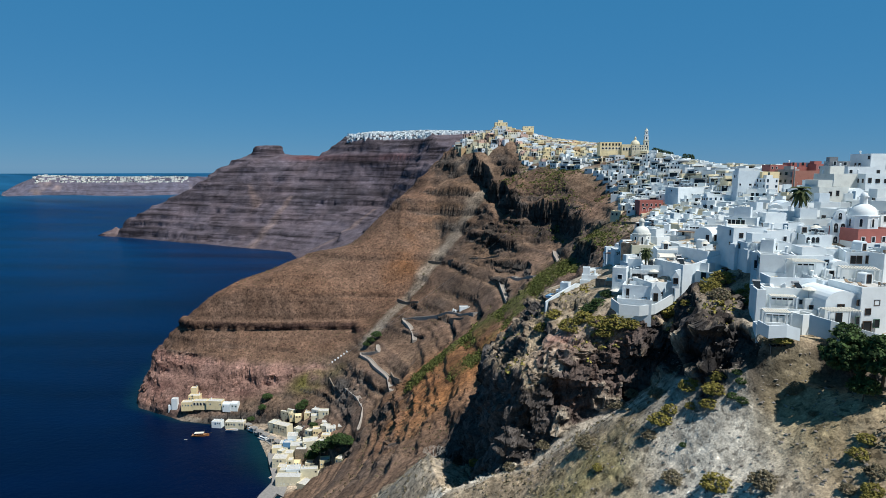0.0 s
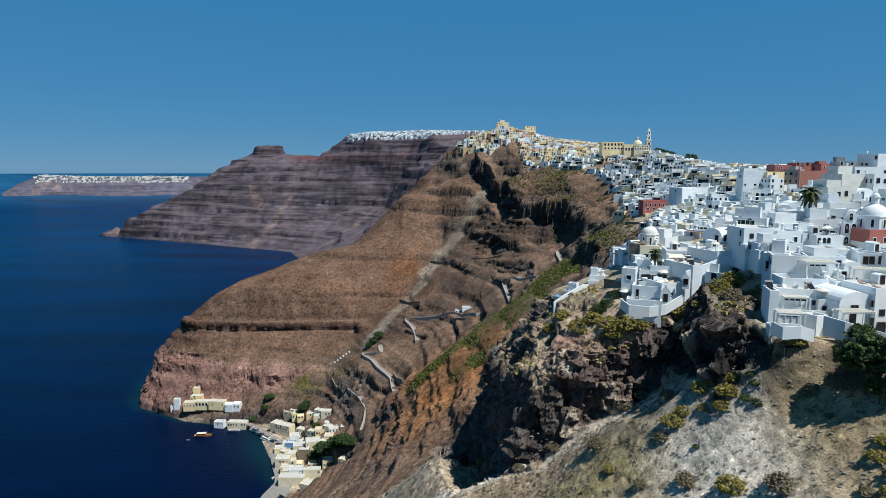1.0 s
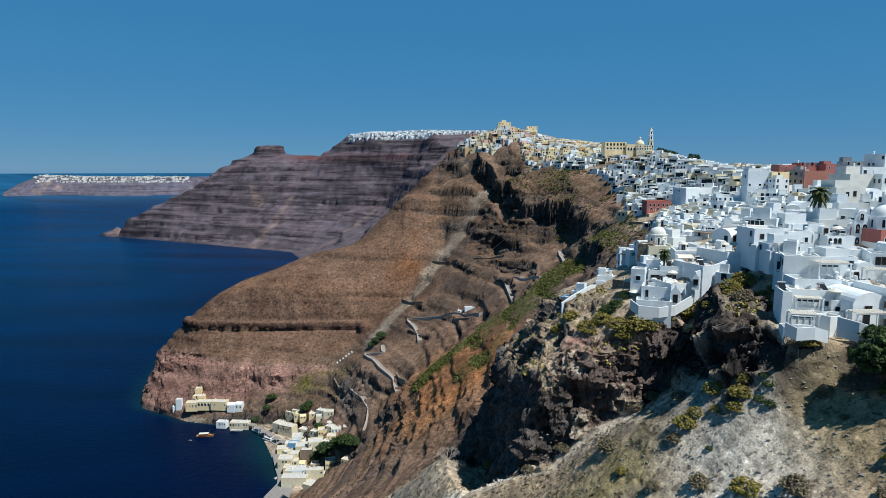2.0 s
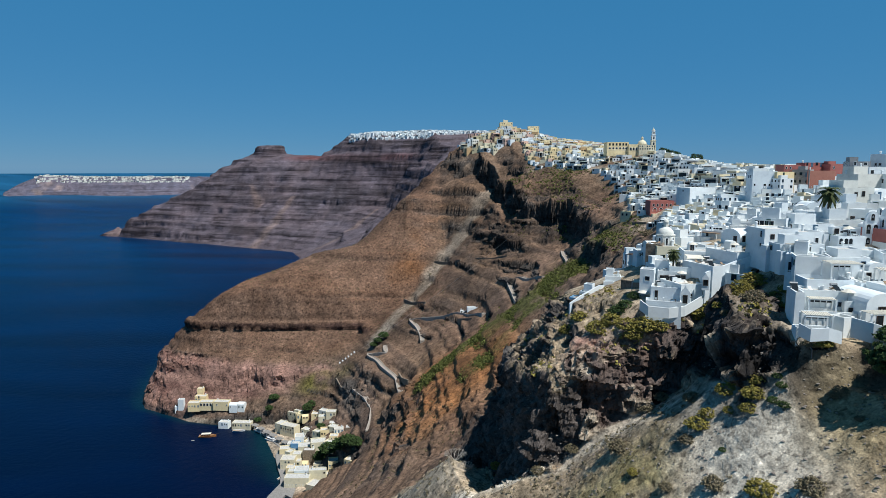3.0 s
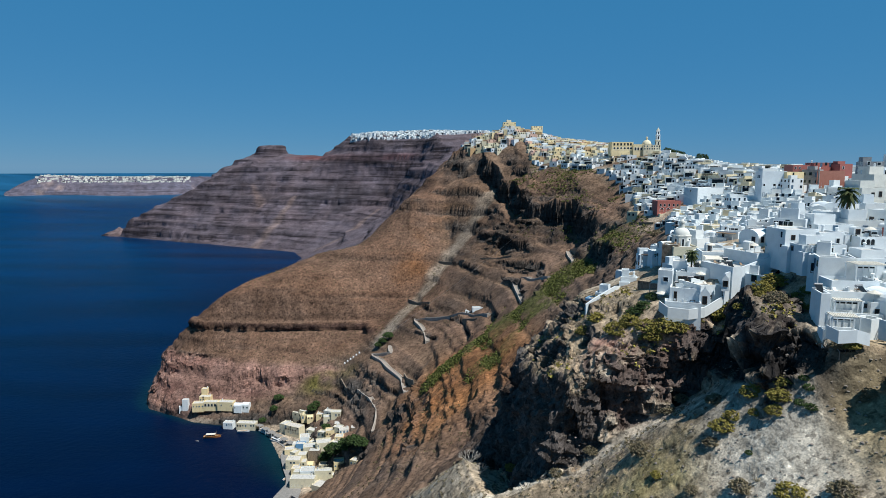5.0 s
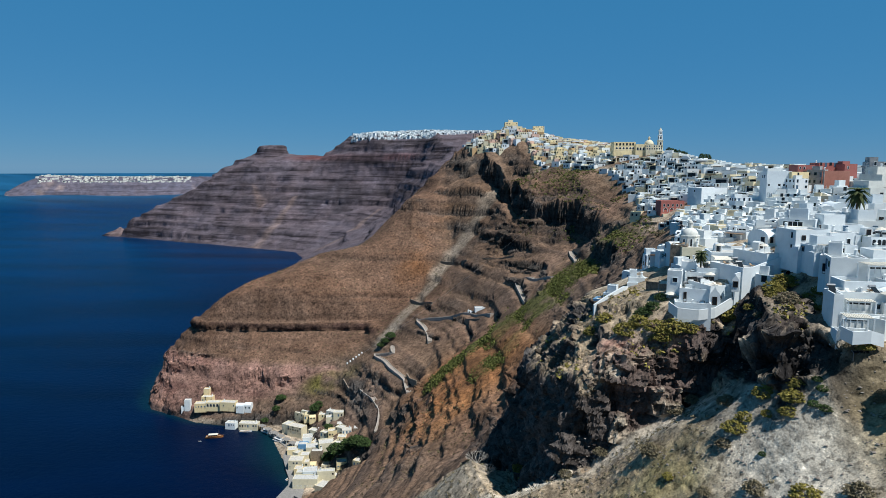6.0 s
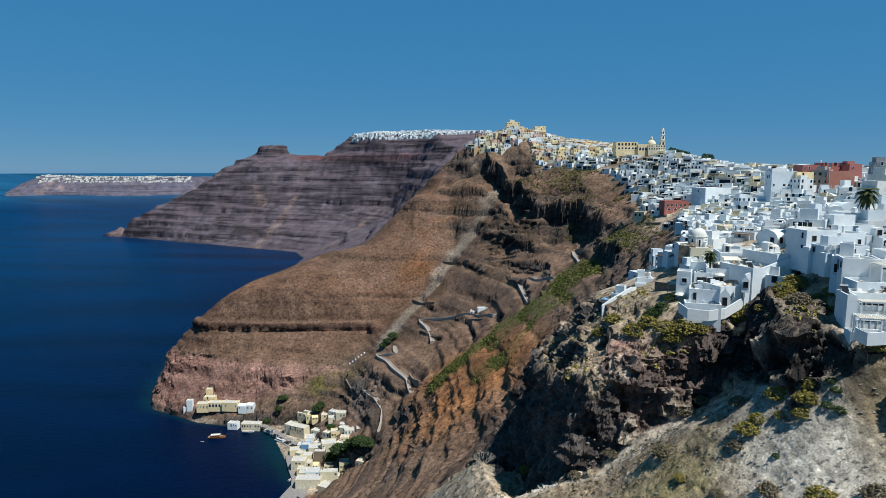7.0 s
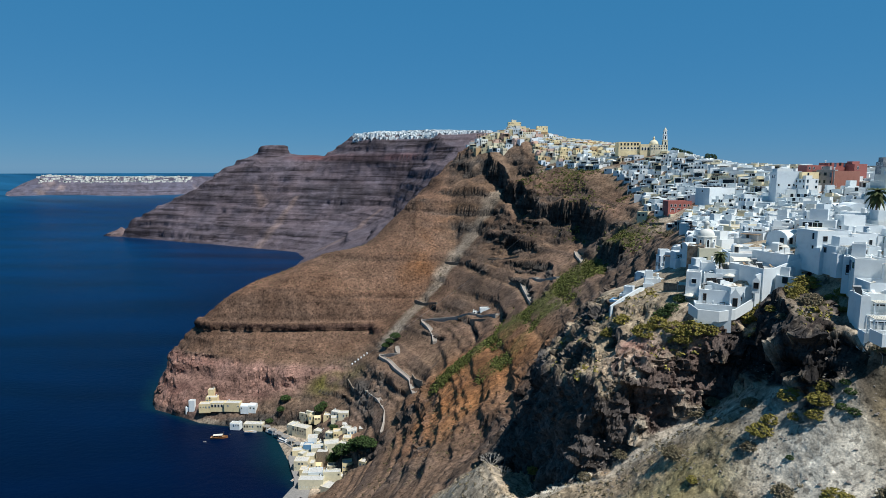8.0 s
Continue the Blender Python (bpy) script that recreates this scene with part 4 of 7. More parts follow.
    if rnd.random() < 0.4:
        part("stair", stair_mesh(8, 0.42, h / 9, 0.95, lo), ob, pose(w / 2 + 0.09, -d / 2 + 0.2, 0))


def block(sh, w, d, lo, h, roof):
    """The rendered body of a cube house."""
    if roof == "vault":
        sh.vault(-w / 2, -d / 2, lo, w / 2, d / 2, max(h - min(w, d) * 0.3, h * 0.5), min(min(w, d) * 0.34, h * 0.5), 0, 12, "y" if d >= w else "x")
        return
    sh.tray(-w / 2, -d / 2, lo, w / 2, d / 2, h, 0.28, 1.0 if roof == "open" else 0.45, 0, 1, 0.08)
    if roof == "hut":
        a, b = rnd.uniform(-w / 4, w / 4), rnd.uniform(-d / 6, d / 4)
        sh.tray(a - w * 0.2, b - d * 0.22, h - 0.6, a + w * 0.2, b + d * 0.22, h + 2.2, 0.2, 0.3, 0, 1)
    if roof == "tank":
        a, b = rnd.uniform(-w / 4, w / 4), rnd.uniform(-d / 4, d / 4)
        sh.turned(a, b, [(0.7, h - 0.5), (0.7, h + 1.0), (0.1, h + 1.15)], 10, 0)


def chimney_mesh():
    if "chimney" not in WINDOWS:
        WINDOWS["chimney"] = Shape().turned(0, 0, [(0.34, -0.8), (0.3, 0.9), (0.42, 0.95), (0.42, 1.1), (0.2, 1.25)], 8, 0, 0.4).mesh("chimney", WHITE)
    return WINDOWS["chimney"]


HOUSE_WORDS = {
    "tray": "whitewashed cube house with flat parapet roof on the terraced cliff", "vault": "whitewashed barrel-vaulted cave house on the terraced cliff",
    "hut": "whitewashed house with small stair hut on its flat roof", "tank": "whitewashed house with round water tank on its roof",
    "open": "whitewashed terrace block with low parapet above the slope"}


def house_at(x, y, z, w, d, h, yaw, roof, wall, storeys, density, sides, label, group):
    c, s = math.cos(radians(yaw)), math.sin(radians(yaw))
    xs = np.array([x + c * a - s * b for a in (-w / 2, w / 2) for b in (-d / 2, d / 2)])
    ys = np.array([y + s * a + c * b for a in (-w / 2, w / 2) for b in (-d / 2, d / 2)])
    lo = max(min(float(height(xs, ys).min()), z) - 1.2 - z, -4.0 if y > 135 else -2.6)
    sh = Shape()
    block(sh, w, d, lo, h, roof)
    ob = new("house", sh.mesh("house", wall, ROOF))
    ob.matrix_basis = pose(x, y, z, 0, 0, yaw)
    if density >= 0.2 and w > 4.2 and roof in ("tray", "open", "tank") and y < 400:
        annexes(ob, w, d, lo, h, wall)
    fh = h / storeys
    for side in sides:
        length = w if side in (0, 2) else d
        count = max(1, int(length / 2.3))
        kind = rnd.choice(("white", "blue", "wood", "white", "green"))
        for st in range(storeys):
            for k in range(count):
                if rnd.random() > density or fh < 2.2:
                    continue
                along = (k + 0.5) / count * length - length / 2 + rnd.uniform(-0.2, 0.2)
                if rnd.random() < (0.35 if st == 0 else 0.15):
                    part("door", window_mesh(1.0, 2.0, "door" if rnd.random() < 0.5 else "wood"), ob, on_wall(side, along, st * fh + 0.15, w, d))
                else:
                    part("window", window_mesh(rnd.choice((0.8, 1.1)), rnd.choice((1.1, 1.4)), kind), ob, on_wall(side, along, st * fh + 0.9, w, d))
    if roof in ("tray", "tank") and rnd.random() < 0.5:
        part("chimney", chimney_mesh(), ob, pose(rnd.choice((-1, 1)) * w * 0.33, d * 0.3, h))
    if roof in ("tray", "hut") and density == 0.55 and rnd.random() < 0.55:
        q, e = rnd.uniform(2.2, 3.6), max(2.4, h * rnd.uniform(0.55, 0.9))
        roof_mesh = Shape().box(-w / 2 + 0.4, -q, e, w / 2 - 0.4, 0.05, e + 0.16).mesh("awning", rnd.choice((TIMBER, CANVAS, DARK_WOOD, DARK_WOOD)))
        aw = part("awning", roof_mesh, ob, pose(0, -d / 2, 0))
        post = Shape().box(-0.1, -0.1, -3.5, 0.1, 0.1, e).mesh("post", WHITE)
        for a in (-w / 2 + 0.6, w / 2 - 0.6):
            part("post", post, aw, pose(a, -q + 0.2, 0))
    return tagged(ob, label or HOUSE_WORDS[roof], "house", group or "cliff town houses")


WALL_WORDS = {CREAM: "cream rendered house with flat roof on the hillside", YELLOW: "yellow rendered house with flat roof on the hill", OCHRE: "ochre rendered house with flat roof on the hill",
              PINK: "pink rendered house with pale window frames", RED: "red rendered house with flat roof and pale frames", TERRACOTTA: "tall terracotta rendered hotel block with flat roof",
              GREY: "grey rendered block with many windows", STONE: "rubble stone building with flat roof", BLUE: "small blue and white house on the slope"}
# landmarks and open ground that stay clear of other houses
TAKEN = [(138, 415, 11), (150, 425, 11), (130, 428, 9), (122, 405, 10), (66, 178, 6), (176, 318, 9), (186, 312, 9), (160, 636, 12), (178, 640, 14), (190, 322, 8), (198, 320, 8), (184, 304, 7), (192, 306, 7), (146, 408, 9), (154, 412, 8), (140, 400, 8), (196, 636, 14), (205, 655, 12)]


TERRACES = []


def near_house(x, y, z, w, d, h, yaw, roof, wall, storeys, density, sides):
    TAKEN.append((x, y, max(w, d) * 0.42))
    if y < 200 and roof in ("tray", "open") and density < 0.2:
        TERRACES.append((x, y, z + h - (1.0 if roof == "open" else 0.45), w - 1.4, d - 1.4, yaw))
    return house_at(x, y, z, w, d, h, yaw, roof, wall, storeys, density, sides, WALL_WORDS.get(wall, ""), "")


def opening(ob, along, z, w, h, kind, width, depth):
    """A window, arch or veranda on the front wall of a house; a flat dark pane is the veranda's shade."""
    if kind == "arch":
        return part("arch", arch_mesh(w, h), ob, on_wall(0, along, z, width, depth))
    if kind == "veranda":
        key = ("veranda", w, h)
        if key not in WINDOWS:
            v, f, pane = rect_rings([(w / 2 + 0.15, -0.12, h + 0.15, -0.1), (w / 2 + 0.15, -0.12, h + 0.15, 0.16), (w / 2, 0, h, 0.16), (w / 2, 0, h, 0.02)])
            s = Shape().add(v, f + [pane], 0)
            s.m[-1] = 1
            WINDOWS[key] = s.mesh("veranda", WHITE, GLASS_AND_SHADE)
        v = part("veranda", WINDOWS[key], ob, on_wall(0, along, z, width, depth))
        n = max(2, round(w / 1.2))
        key = ("mullion", h)
        if key not in WINDOWS:
            WINDOWS[key] = Shape().box(-0.07, 0.0, 0, 0.07, 0.12, h).mesh("mullion", WHITE)
        for k in range(1, n):
            part("mullion", WINDOWS[key], v, pose(-w / 2 + w * k / n, 0.03, 0))
        return v
    return part("window", window_mesh(w, h, kind), ob, on_wall(0, along, z, width, depth))


h = near_house(74.5, 118.5, 205.5, 9.5, 3.0, 4.5, -14, "open", WHITE, 1, 0, (0, 3))
opening(h, -1.78, 1.19, 4.4, 2.1, "veranda", 9.5, 3.0)
h = near_house(75.7, 122.4, 205.5, 8.2, 4.8, 8.0, -14, "tray", WHITE, 2, 0, (0, 3))
opening(h, -0.81, 4.3, 4.2, 2.2, "veranda", 8.2, 4.8)
opening(h, 2.6, 5.0, 0.6, 0.8, "blue", 8.2, 4.8)
h = near_house(79.0, 119.2, 205.5, 2.2, 3.4, 6.4, -14, "tray", WHITE, 1, 0, (0, 3))
opening(h, 0.0, 4.3, 0.6, 0.8, "wood", 2.2, 3.4)
h = near_house(70.0, 121.3, 208.3, 1.6, 6.0, 5.2, -14, "tray", WHITE, 2, 0.0, (0, 3))
h = near_house(69.6, 114.5, 206.1, 5.9, 3.0, 1.6, -14, "open", WHITE, 1, 0, (0, 3))
h = near_house(75.0, 114.4, 206.1, 2.7, 3.0, 3.8, 20, "open", WHITE, 1, 0, (0,))
h = near_house(82.2, 118.8, 208.6, 6.7, 9.0, 5.2, 4, "vault", WHITE, 2, 0, (0, 3))
opening(h, -0.60, 2.11, 0.7, 0.8, "wood", 6.7, 9.0)
opening(h, -0.05, 2.10, 0.7, 0.8, "wood", 6.7, 9.0)
opening(h, -0.53, -0.66, 1.1, 2.0, "wood", 6.7, 9.0)
h = WINDOW_HOUSE = near_house(89.0, 118.5, 206.1, 8.1, 9.0, 8.8, 6, "tray", WHITE, 3, 0, (0, 3))
h = near_house(80.8, 120.6, 206.9, 2.2, 7.0, 4.9, -10, "tray", WHITE, 2, 0.4, (0, 3))
h = near_house(86.5, 126.3, 211.9, 5.7, 7.0, 2.6, 0, "tray", WHITE, 1, 0, (0, 3))
h = near_house(78.7, 126.8, 211.7, 8.7, 6.0, 3.2, -8, "open", WHITE, 1, 0, (0, 3))
h = near_house(79.5, 133.3, 212.8, 6.9, 7.0, 5.9, -20, "tray", WHITE, 2, 0.3, (0, 3))
h = near_house(79.5, 137.1, 214.6, 5.0, 7.0, 4.0, -35, "tray", WHITE, 1, 0.8, (0,))
h = near_house(85.4, 133.0, 213.0, 8.1, 8.0, 5.7, -5, "tray", WHITE, 2, 0.3, (0, 3))
opening(h, -2.03, 1.98, 4.5, 2.0, "veranda", 8.1, 8.0)
h = near_house(89.9, 130.0, 213.4, 3.5, 6.0, 4.4, -5, "vault", WHITE, 1, 0.4, (0, 3))
h = near_house(96.2, 131.0, 212.5, 6.7, 9.0, 7.1, -24, "tray", WHITE, 2, 0, (0,))
opening(h, -1.99, 4.81, 0.8, 1.5, "wood", 6.7, 9.0)
opening(h, -0.90, 4.87, 0.8, 1.5, "wood", 6.7, 9.0)
opening(h, 0.66, 4.97, 0.8, 1.5, "wood", 6.7, 9.0)
opening(h, 1.05, 4.99, 0.8, 1.5, "wood", 6.7, 9.0)
opening(h, 0.73, 1.14, 4.0, 2.1, "veranda", 6.7, 9.0)
h = near_house(97.9, 129.0, 211.5, 7.1, 9.0, 8.3, 20, "tray", WHITE, 3, 0.1, (0, 3))
h = near_house(94.0, 140.0, 216.5, 7.6, 7.0, 2.7, -10, "tray", WHITE, 1, 0.3, (0, 3))
h = near_house(106.0, 142.7, 217.7, 10.1, 8.0, 2.5, 0, "tray", WHITE, 1, 0.2, (0, 3))
h = near_house(80.4, 151.7, 217.0, 8.0, 8.0, 5.8, 3, "tray", WHITE, 2, 0.6, (3,))
opening(h, -2.12, 3.45, 0.8, 1.0, "wood", 8.0, 8.0)
opening(h, 0.13, 2.26, 1.0, 2.0, "white", 8.0, 8.0)
opening(h, 3.02, 2.82, 0.8, 1.4, "white", 8.0, 8.0)
h = near_house(86.9, 150.9, 218.5, 6.0, 8.0, 3.7, 3, "tray", WHITE, 1, 0.7, (0,))
h = near_house(81.8, 143.2, 217.4, 10.0, 5.0, 2.6, 0, "open", WHITE, 1, 0.2, (0, 3))
h = near_house(92.3, 150.1, 216.9, 3.4, 7.0, 4.8, -8, "tray", WHITE, 2, 0.4, (0, 3))
h = near_house(94.4, 146.3, 218.5, 5.9, 7.0, 3.1, -5, "tray", WHITE, 1, 0, (0,))
opening(h, -2.32, 1.30, 0.8, 1.3, "arch", 5.9, 7.0)
opening(h, -1.20, 1.31, 0.8, 1.3, "arch", 5.9, 7.0)
opening(h, -0.21, 1.32, 0.8, 1.3, "arch", 5.9, 7.0)
h = near_house(94.3, 160.7, 220.7, 8.9, 7.0, 2.4, 0, "tray", WHITE, 1, 0.4, (0, 3))
h = near_house(104.7, 164.1, 220.4, 7.8, 8.0, 3.5, -15, "tray", WHITE, 1, 0.2, (0, 3))
h = near_house(105.9, 154.9, 219.4, 2.8, 6.0, 4.1, -12, "vault", WHITE, 1, 0.3, (0, 3))
h = near_house(92.4, 172.6, 221.0, 5.6, 7.0, 2.1, -20, "tray", WHITE, 1, 0.5, (0, 3))
h = near_house(96.0, 171.3, 220.7, 7.7, 8.0, 2.3, 8, "vault", WHITE, 1, 0.3, (0, 3))
h = near_house(106.2, 185.7, 221.4, 3.6, 7.0, 4.9, -25, "vault", WHITE, 2, 0.5, (0, 3))
h = near_house(110.0, 187.6, 222.5, 5.4, 8.0, 4.5, -10, "vault", WHITE, 1, 0.6, (0, 3))
h = near_house(100.9, 187.9, 220.8, 5.4, 7.0, 3.8, 10, "hut", WHITE, 1, 0.4, (0, 3))
h = near_house(109.7, 177.0, 222.2, 4.3, 7.0, 3.1, 12, "tray", WHITE, 1, 0.2, (0, 3))
h = near_house(124.2, 192.4, 224.4, 9.2, 9.0, 6.9, 4, "tray", CHALK, 2, 0.25, (0, 3))
h = near_house(137.4, 206.4, 227.5, 10.9, 10.0, 7.6, 4, "tray", CHALK, 3, 0.3, (0,))
h = near_house(117.9, 181.1, 223.0, 4.9, 7.0, 4.3, -8, "tray", WHITE, 1, 0.5, (0, 3))
h = near_house(130.8, 192.2, 227.8, 5.6, 8.0, 3.2, 15, "vault", WHITE, 1, 0.3, (0, 3))
h = near_house(146.4, 201.9, 227.8, 12.1, 11.0, 7.4, -6, "tray", WHITE, 2, 0.4, (0, 3))
h = near_house(128.1, 171.8, 224.5, 7.6, 8.0, 4.5, -6, "tray", WHITE, 2, 0.5, (0, 3))
h = near_house(160.8, 234.5, 234.0, 12.3, 10.0, 3.5, 0, "tray", WHITE, 1, 0.6, (0, 3))
h = near_house(159.5, 244.3, 234.8, 6.8, 10.0, 4.7, -20, "tray", GREY, 2, 0.9, (0, 3))
h = near_house(172.5, 240.8, 236.5, 12.6, 12.0, 5.8, 0, "tray", WHITE, 2, 0.4, (0, 3))
h = near_house(195.3, 335.6, 221.7, 16.2, 14.0, 14.0, 10, "tray", TERRACOTTA, 5, 0.05, (0, 3))
h = near_house(189.5, 333.4, 221.1, 8.1, 10.0, 15.2, -40, "tray", GREY, 4, 0.9, (0, 3))
h = near_house(190.3, 349.7, 232.6, 9.2, 9.0, 6.1, 0, "tray", RED, 2, 0.4, (0, 3))
h = near_house(206.5, 353.1, 235.4, 14.9, 9.0, 4.6, 0, "tray", RED, 2, 0.9, (0,))
h = near_house(211.4, 344.6, 235.7, 6.7, 8.0, 3.6, 0, "tray", RED, 1, 0.7, (0,))
h = near_house(175.3, 329.8, 227.0, 10.1, 9.0, 8.1, 12, "tray", YELLOW, 3, 0.3, (0, 3))
h = near_house(174.0, 324.3, 223.5, 7.6, 7.0, 8.3, 12, "open", WHITE, 3, 0.7, (0, 3))
h = near_house(167.1, 331.7, 222.3, 11.8, 10.0, 13.1, -8, "tray", WHITE, 3, 0.35, (0, 3))
h = near_house(149.4, 433.9, 205.4, 16.2, 9.0, 9.6, 4, "tray", RED, 2, 0, (0,))
opening(h, -5.82, 5.78, 1.2, 1.6, "white", 16.2, 9.0)
opening(h, -3.06, 5.77, 1.2, 1.6, "white", 16.2, 9.0)
opening(h, 0.10, 5.77, 1.2, 1.6, "white", 16.2, 9.0)
opening(h, 3.26, 5.76, 1.2, 1.6, "white", 16.2, 9.0)
opening(h, 6.03, 5.75, 1.2, 1.6, "white", 16.2, 9.0)
opening(h, -4.90, 2.30, 2.6, 2.4, "arch", 16.2, 9.0)
opening(h, -0.55, 2.29, 2.6, 2.4, "arch", 16.2, 9.0)
opening(h, 3.80, 2.28, 2.6, 2.4, "arch", 16.2, 9.0)
h = near_house(142.7, 443.0, 205.4, 5.2, 7.0, 4.7, -10, "tray", WHITE, 2, 0.5, (0,))
h = near_house(162.8, 404.4, 217.7, 21.3, 12.0, 7.1, 20, "tray", WHITE, 2, 0.15, (0, 3))
h = near_house(149.8, 332.4, 219.3, 8.0, 8.0, 2.6, 0, "open", WHITE, 1, 0.8, (0, 3))
h = near_house(57.5, 156.1, 203.1, 7.4, 9.0, 4.9, -22, "open", WHITE, 2, 0, (0,))
opening(h, -2.38, 1.7, 0.55, 2.2, "wood", 7.4, 9.0)
opening(h, 1.61, 1.06, 0.9, 1.0, "wood", 7.4, 9.0)
h = near_house(60.6, 160.9, 207.6, 7.7, 5.0, 3.3, -20, "tray", WHITE, 1, 0, (0, 3))
opening(h, -2.70, 0.32, 1.0, 1.7, "wood", 7.7, 5.0)
opening(h, -1.58, 0.39, 1.0, 1.7, "wood", 7.7, 5.0)
opening(h, -0.33, 0.46, 1.0, 1.7, "wood", 7.7, 5.0)
opening(h, 1.05, 0.55, 1.0, 1.7, "wood", 7.7, 5.0)
opening(h, 2.29, 0.62, 1.0, 1.7, "wood", 7.7, 5.0)
h = near_house(60.5, 155.4, 204.0, 6.0, 9.0, 5.0, 14, "tray", WHITE, 2, 0, (0,))
opening(h, -2.44, 0.82, 1.0, 2.0, "arch", 6.0, 9.0)
opening(h, -0.27, 1.79, 0.6, 0.7, "wood", 6.0, 9.0)
h = near_house(54.7, 150.8, 202.7, 8.1, 4.0, 2.5, -18, "open", WHITE, 1, 0, (0, 3))
h = near_house(65.2, 161.5, 204.9, 10.6, 9.0, 7.2, -20, "tray", WHITE, 2, 0, (0,))
h = near_house(67.6, 156.4, 204.7, 6.9, 11.0, 8.8, 18, "tray", WHITE, 3, 0, (0,))
h = near_house(74.5, 158.8, 207.7, 7.1, 11.0, 8.8, 18, "tray", WHITE, 3, 0, (0,))
h = near_house(71.7, 168.4, 210.9, 12.3, 9.0, 4.3, -12, "tray", WHITE, 1, 0, (0,))
opening(h, -2.91, 0.28, 3.6, 2.0, "veranda", 12.3, 9.0)
opening(h, 2.34, 0.35, 2.6, 2.2, "veranda", 12.3, 9.0)
h = near_house(80.7, 177.9, 212.8, 14.3, 7.0, 2.9, 4, "open", WHITE, 1, 0.3, (0, 3))
h = near_house(58.7, 164.3, 210.6, 3.5, 5.0, 2.6, -20, "tray", WHITE, 1, 0.5, (0, 3))
h = near_house(53.8, 160.4, 207.6, 3.4, 4.0, 3.8, -25, "tray", WHITE, 1, 0.7, (0, 3))
h = near_house(62.2, 180.8, 210.3, 4.3, 6.0, 5.2, -25, "tray", STONE, 2, 0, (0, 3))
h = near_house(65.0, 179.6, 210.6, 6.8, 7.0, 4.5, -5, "tray", CREAM, 1, 0.3, (0, 3))
h = near_house(68.1, 175.2, 211.2, 3.5, 6.0, 3.4, 0, "vault", WHITE, 1, 0.3, (0, 3))
h = near_house(83.5, 205.2, 211.4, 4.3, 8.0, 5.1, -20, "vault", WHITE, 2, 0.5, (0, 3))
h = near_house(89.1, 207.4, 211.5, 8.9, 8.0, 3.7, 3, "open", STONE, 1, 0.1, (0, 3))
h = near_house(92.9, 195.9, 211.8, 6.6, 7.0, 4.2, 0, "tray", GREY, 1, 0.2, (0, 3))
h = near_house(104.1, 236.4, 213.5, 18.9, 9.0, 2.5, 4, "tray", CREAM, 1, 0.1, (0, 3))
h = near_house(44.4, 180.3, 198.1, 6.3, 4.0, 3.4, -30, "tray", WHITE, 1, 0.2, (0, 3))
h = near_house(40.0, 179.1, 196.7, 3.8, 4.0, 3.4, -30, "tray", BLUE, 1, 0.5, (0, 3))
h = near_house(51.6, 185.1, 202.8, 4.5, 4.0, 2.5, -15, "tray", WHITE, 1, 0.2, (0, 3))
h = near_house(183.3, 674.4, 253.1, 22.5, 14.0, 10.6, 0, "tray", YELLOW, 2, 0, (0,))
opening(h, -8.39, 1.81, 2.0, 3.4, "arch", 22.5, 14.0)
opening(h, -8.55, 7.07, 1.6, 2.2, "wood", 22.5, 14.0)
opening(h, -4.85, 1.82, 2.0, 3.4, "arch", 22.5, 14.0)
opening(h, -5.01, 7.08, 1.6, 2.2, "wood", 22.5, 14.0)
opening(h, -1.31, 1.82, 2.0, 3.4, "arch", 22.5, 14.0)
opening(h, -1.47, 7.09, 1.6, 2.2, "wood", 22.5, 14.0)
opening(h, 2.24, 1.83, 2.0, 3.4, "arch", 22.5, 14.0)
opening(h, 2.07, 7.09, 1.6, 2.2, "wood", 22.5, 14.0)
opening(h, 5.78, 1.84, 2.0, 3.4, "arch", 22.5, 14.0)
opening(h, 5.61, 7.10, 1.6, 2.2, "wood", 22.5, 14.0)
opening(h, 8.74, 1.84, 2.0, 3.4, "arch", 22.5, 14.0)
opening(h, 8.56, 7.11, 1.6, 2.2, "wood", 22.5, 14.0)
h = near_house(199.3, 671.3, 252.5, 10.6, 12.0, 8.8, 0, "tray", YELLOW, 3, 0, (0,))
opening(h, -3.10, 2.58, 1.8, 3.0, "arch", 10.6, 12.0)
opening(h, -0.16, 2.59, 1.8, 3.0, "arch", 10.6, 12.0)
opening(h, 2.79, 2.59, 1.8, 3.0, "arch", 10.6, 12.0)
h = near_house(212.8, 670.3, 252.4, 17.6, 14.0, 8.2, 0, "tray", CREAM, 3, 0.8, (0,))
h = near_house(88.7, 899.3, 292.5, 17.3, 14.0, 7.0, 0, "tray", YELLOW, 2, 0.8, (0,))
h = near_house(88.4, 902.7, 299.1, 6.3, 7.0, 3.9, 0, "tray", CREAM, 1, 0, (0,))
h = near_house(41.5, 871.5, 274.2, 10.6, 12.0, 7.6, -20, "tray", PINK, 3, 0.8, (0, 3))
h = near_house(53.7, 872.8, 274.2, 18.4, 12.0, 9.1, 0, "tray", PINK, 3, 0.9, (0, 3))
h = near_house(126.1, 891.5, 286.0, 14.8, 10.0, 7.8, 0, "tray", YELLOW, 3, 0.6, (0, 3))
h = near_house(80.5, 854.2, 270.6, 22.5, 10.0, 8.9, 0, "tray", WHITE, 3, 0.6, (0, 3))
h = near_house(103.9, 852.2, 270.5, 25.5, 10.0, 8.9, 5, "tray", PINK, 3, 0.9, (0, 3))
h = near_house(125.6, 850.3, 272.0, 18.7, 10.0, 7.4, 5, "tray", OCHRE, 2, 0.9, (0, 3))
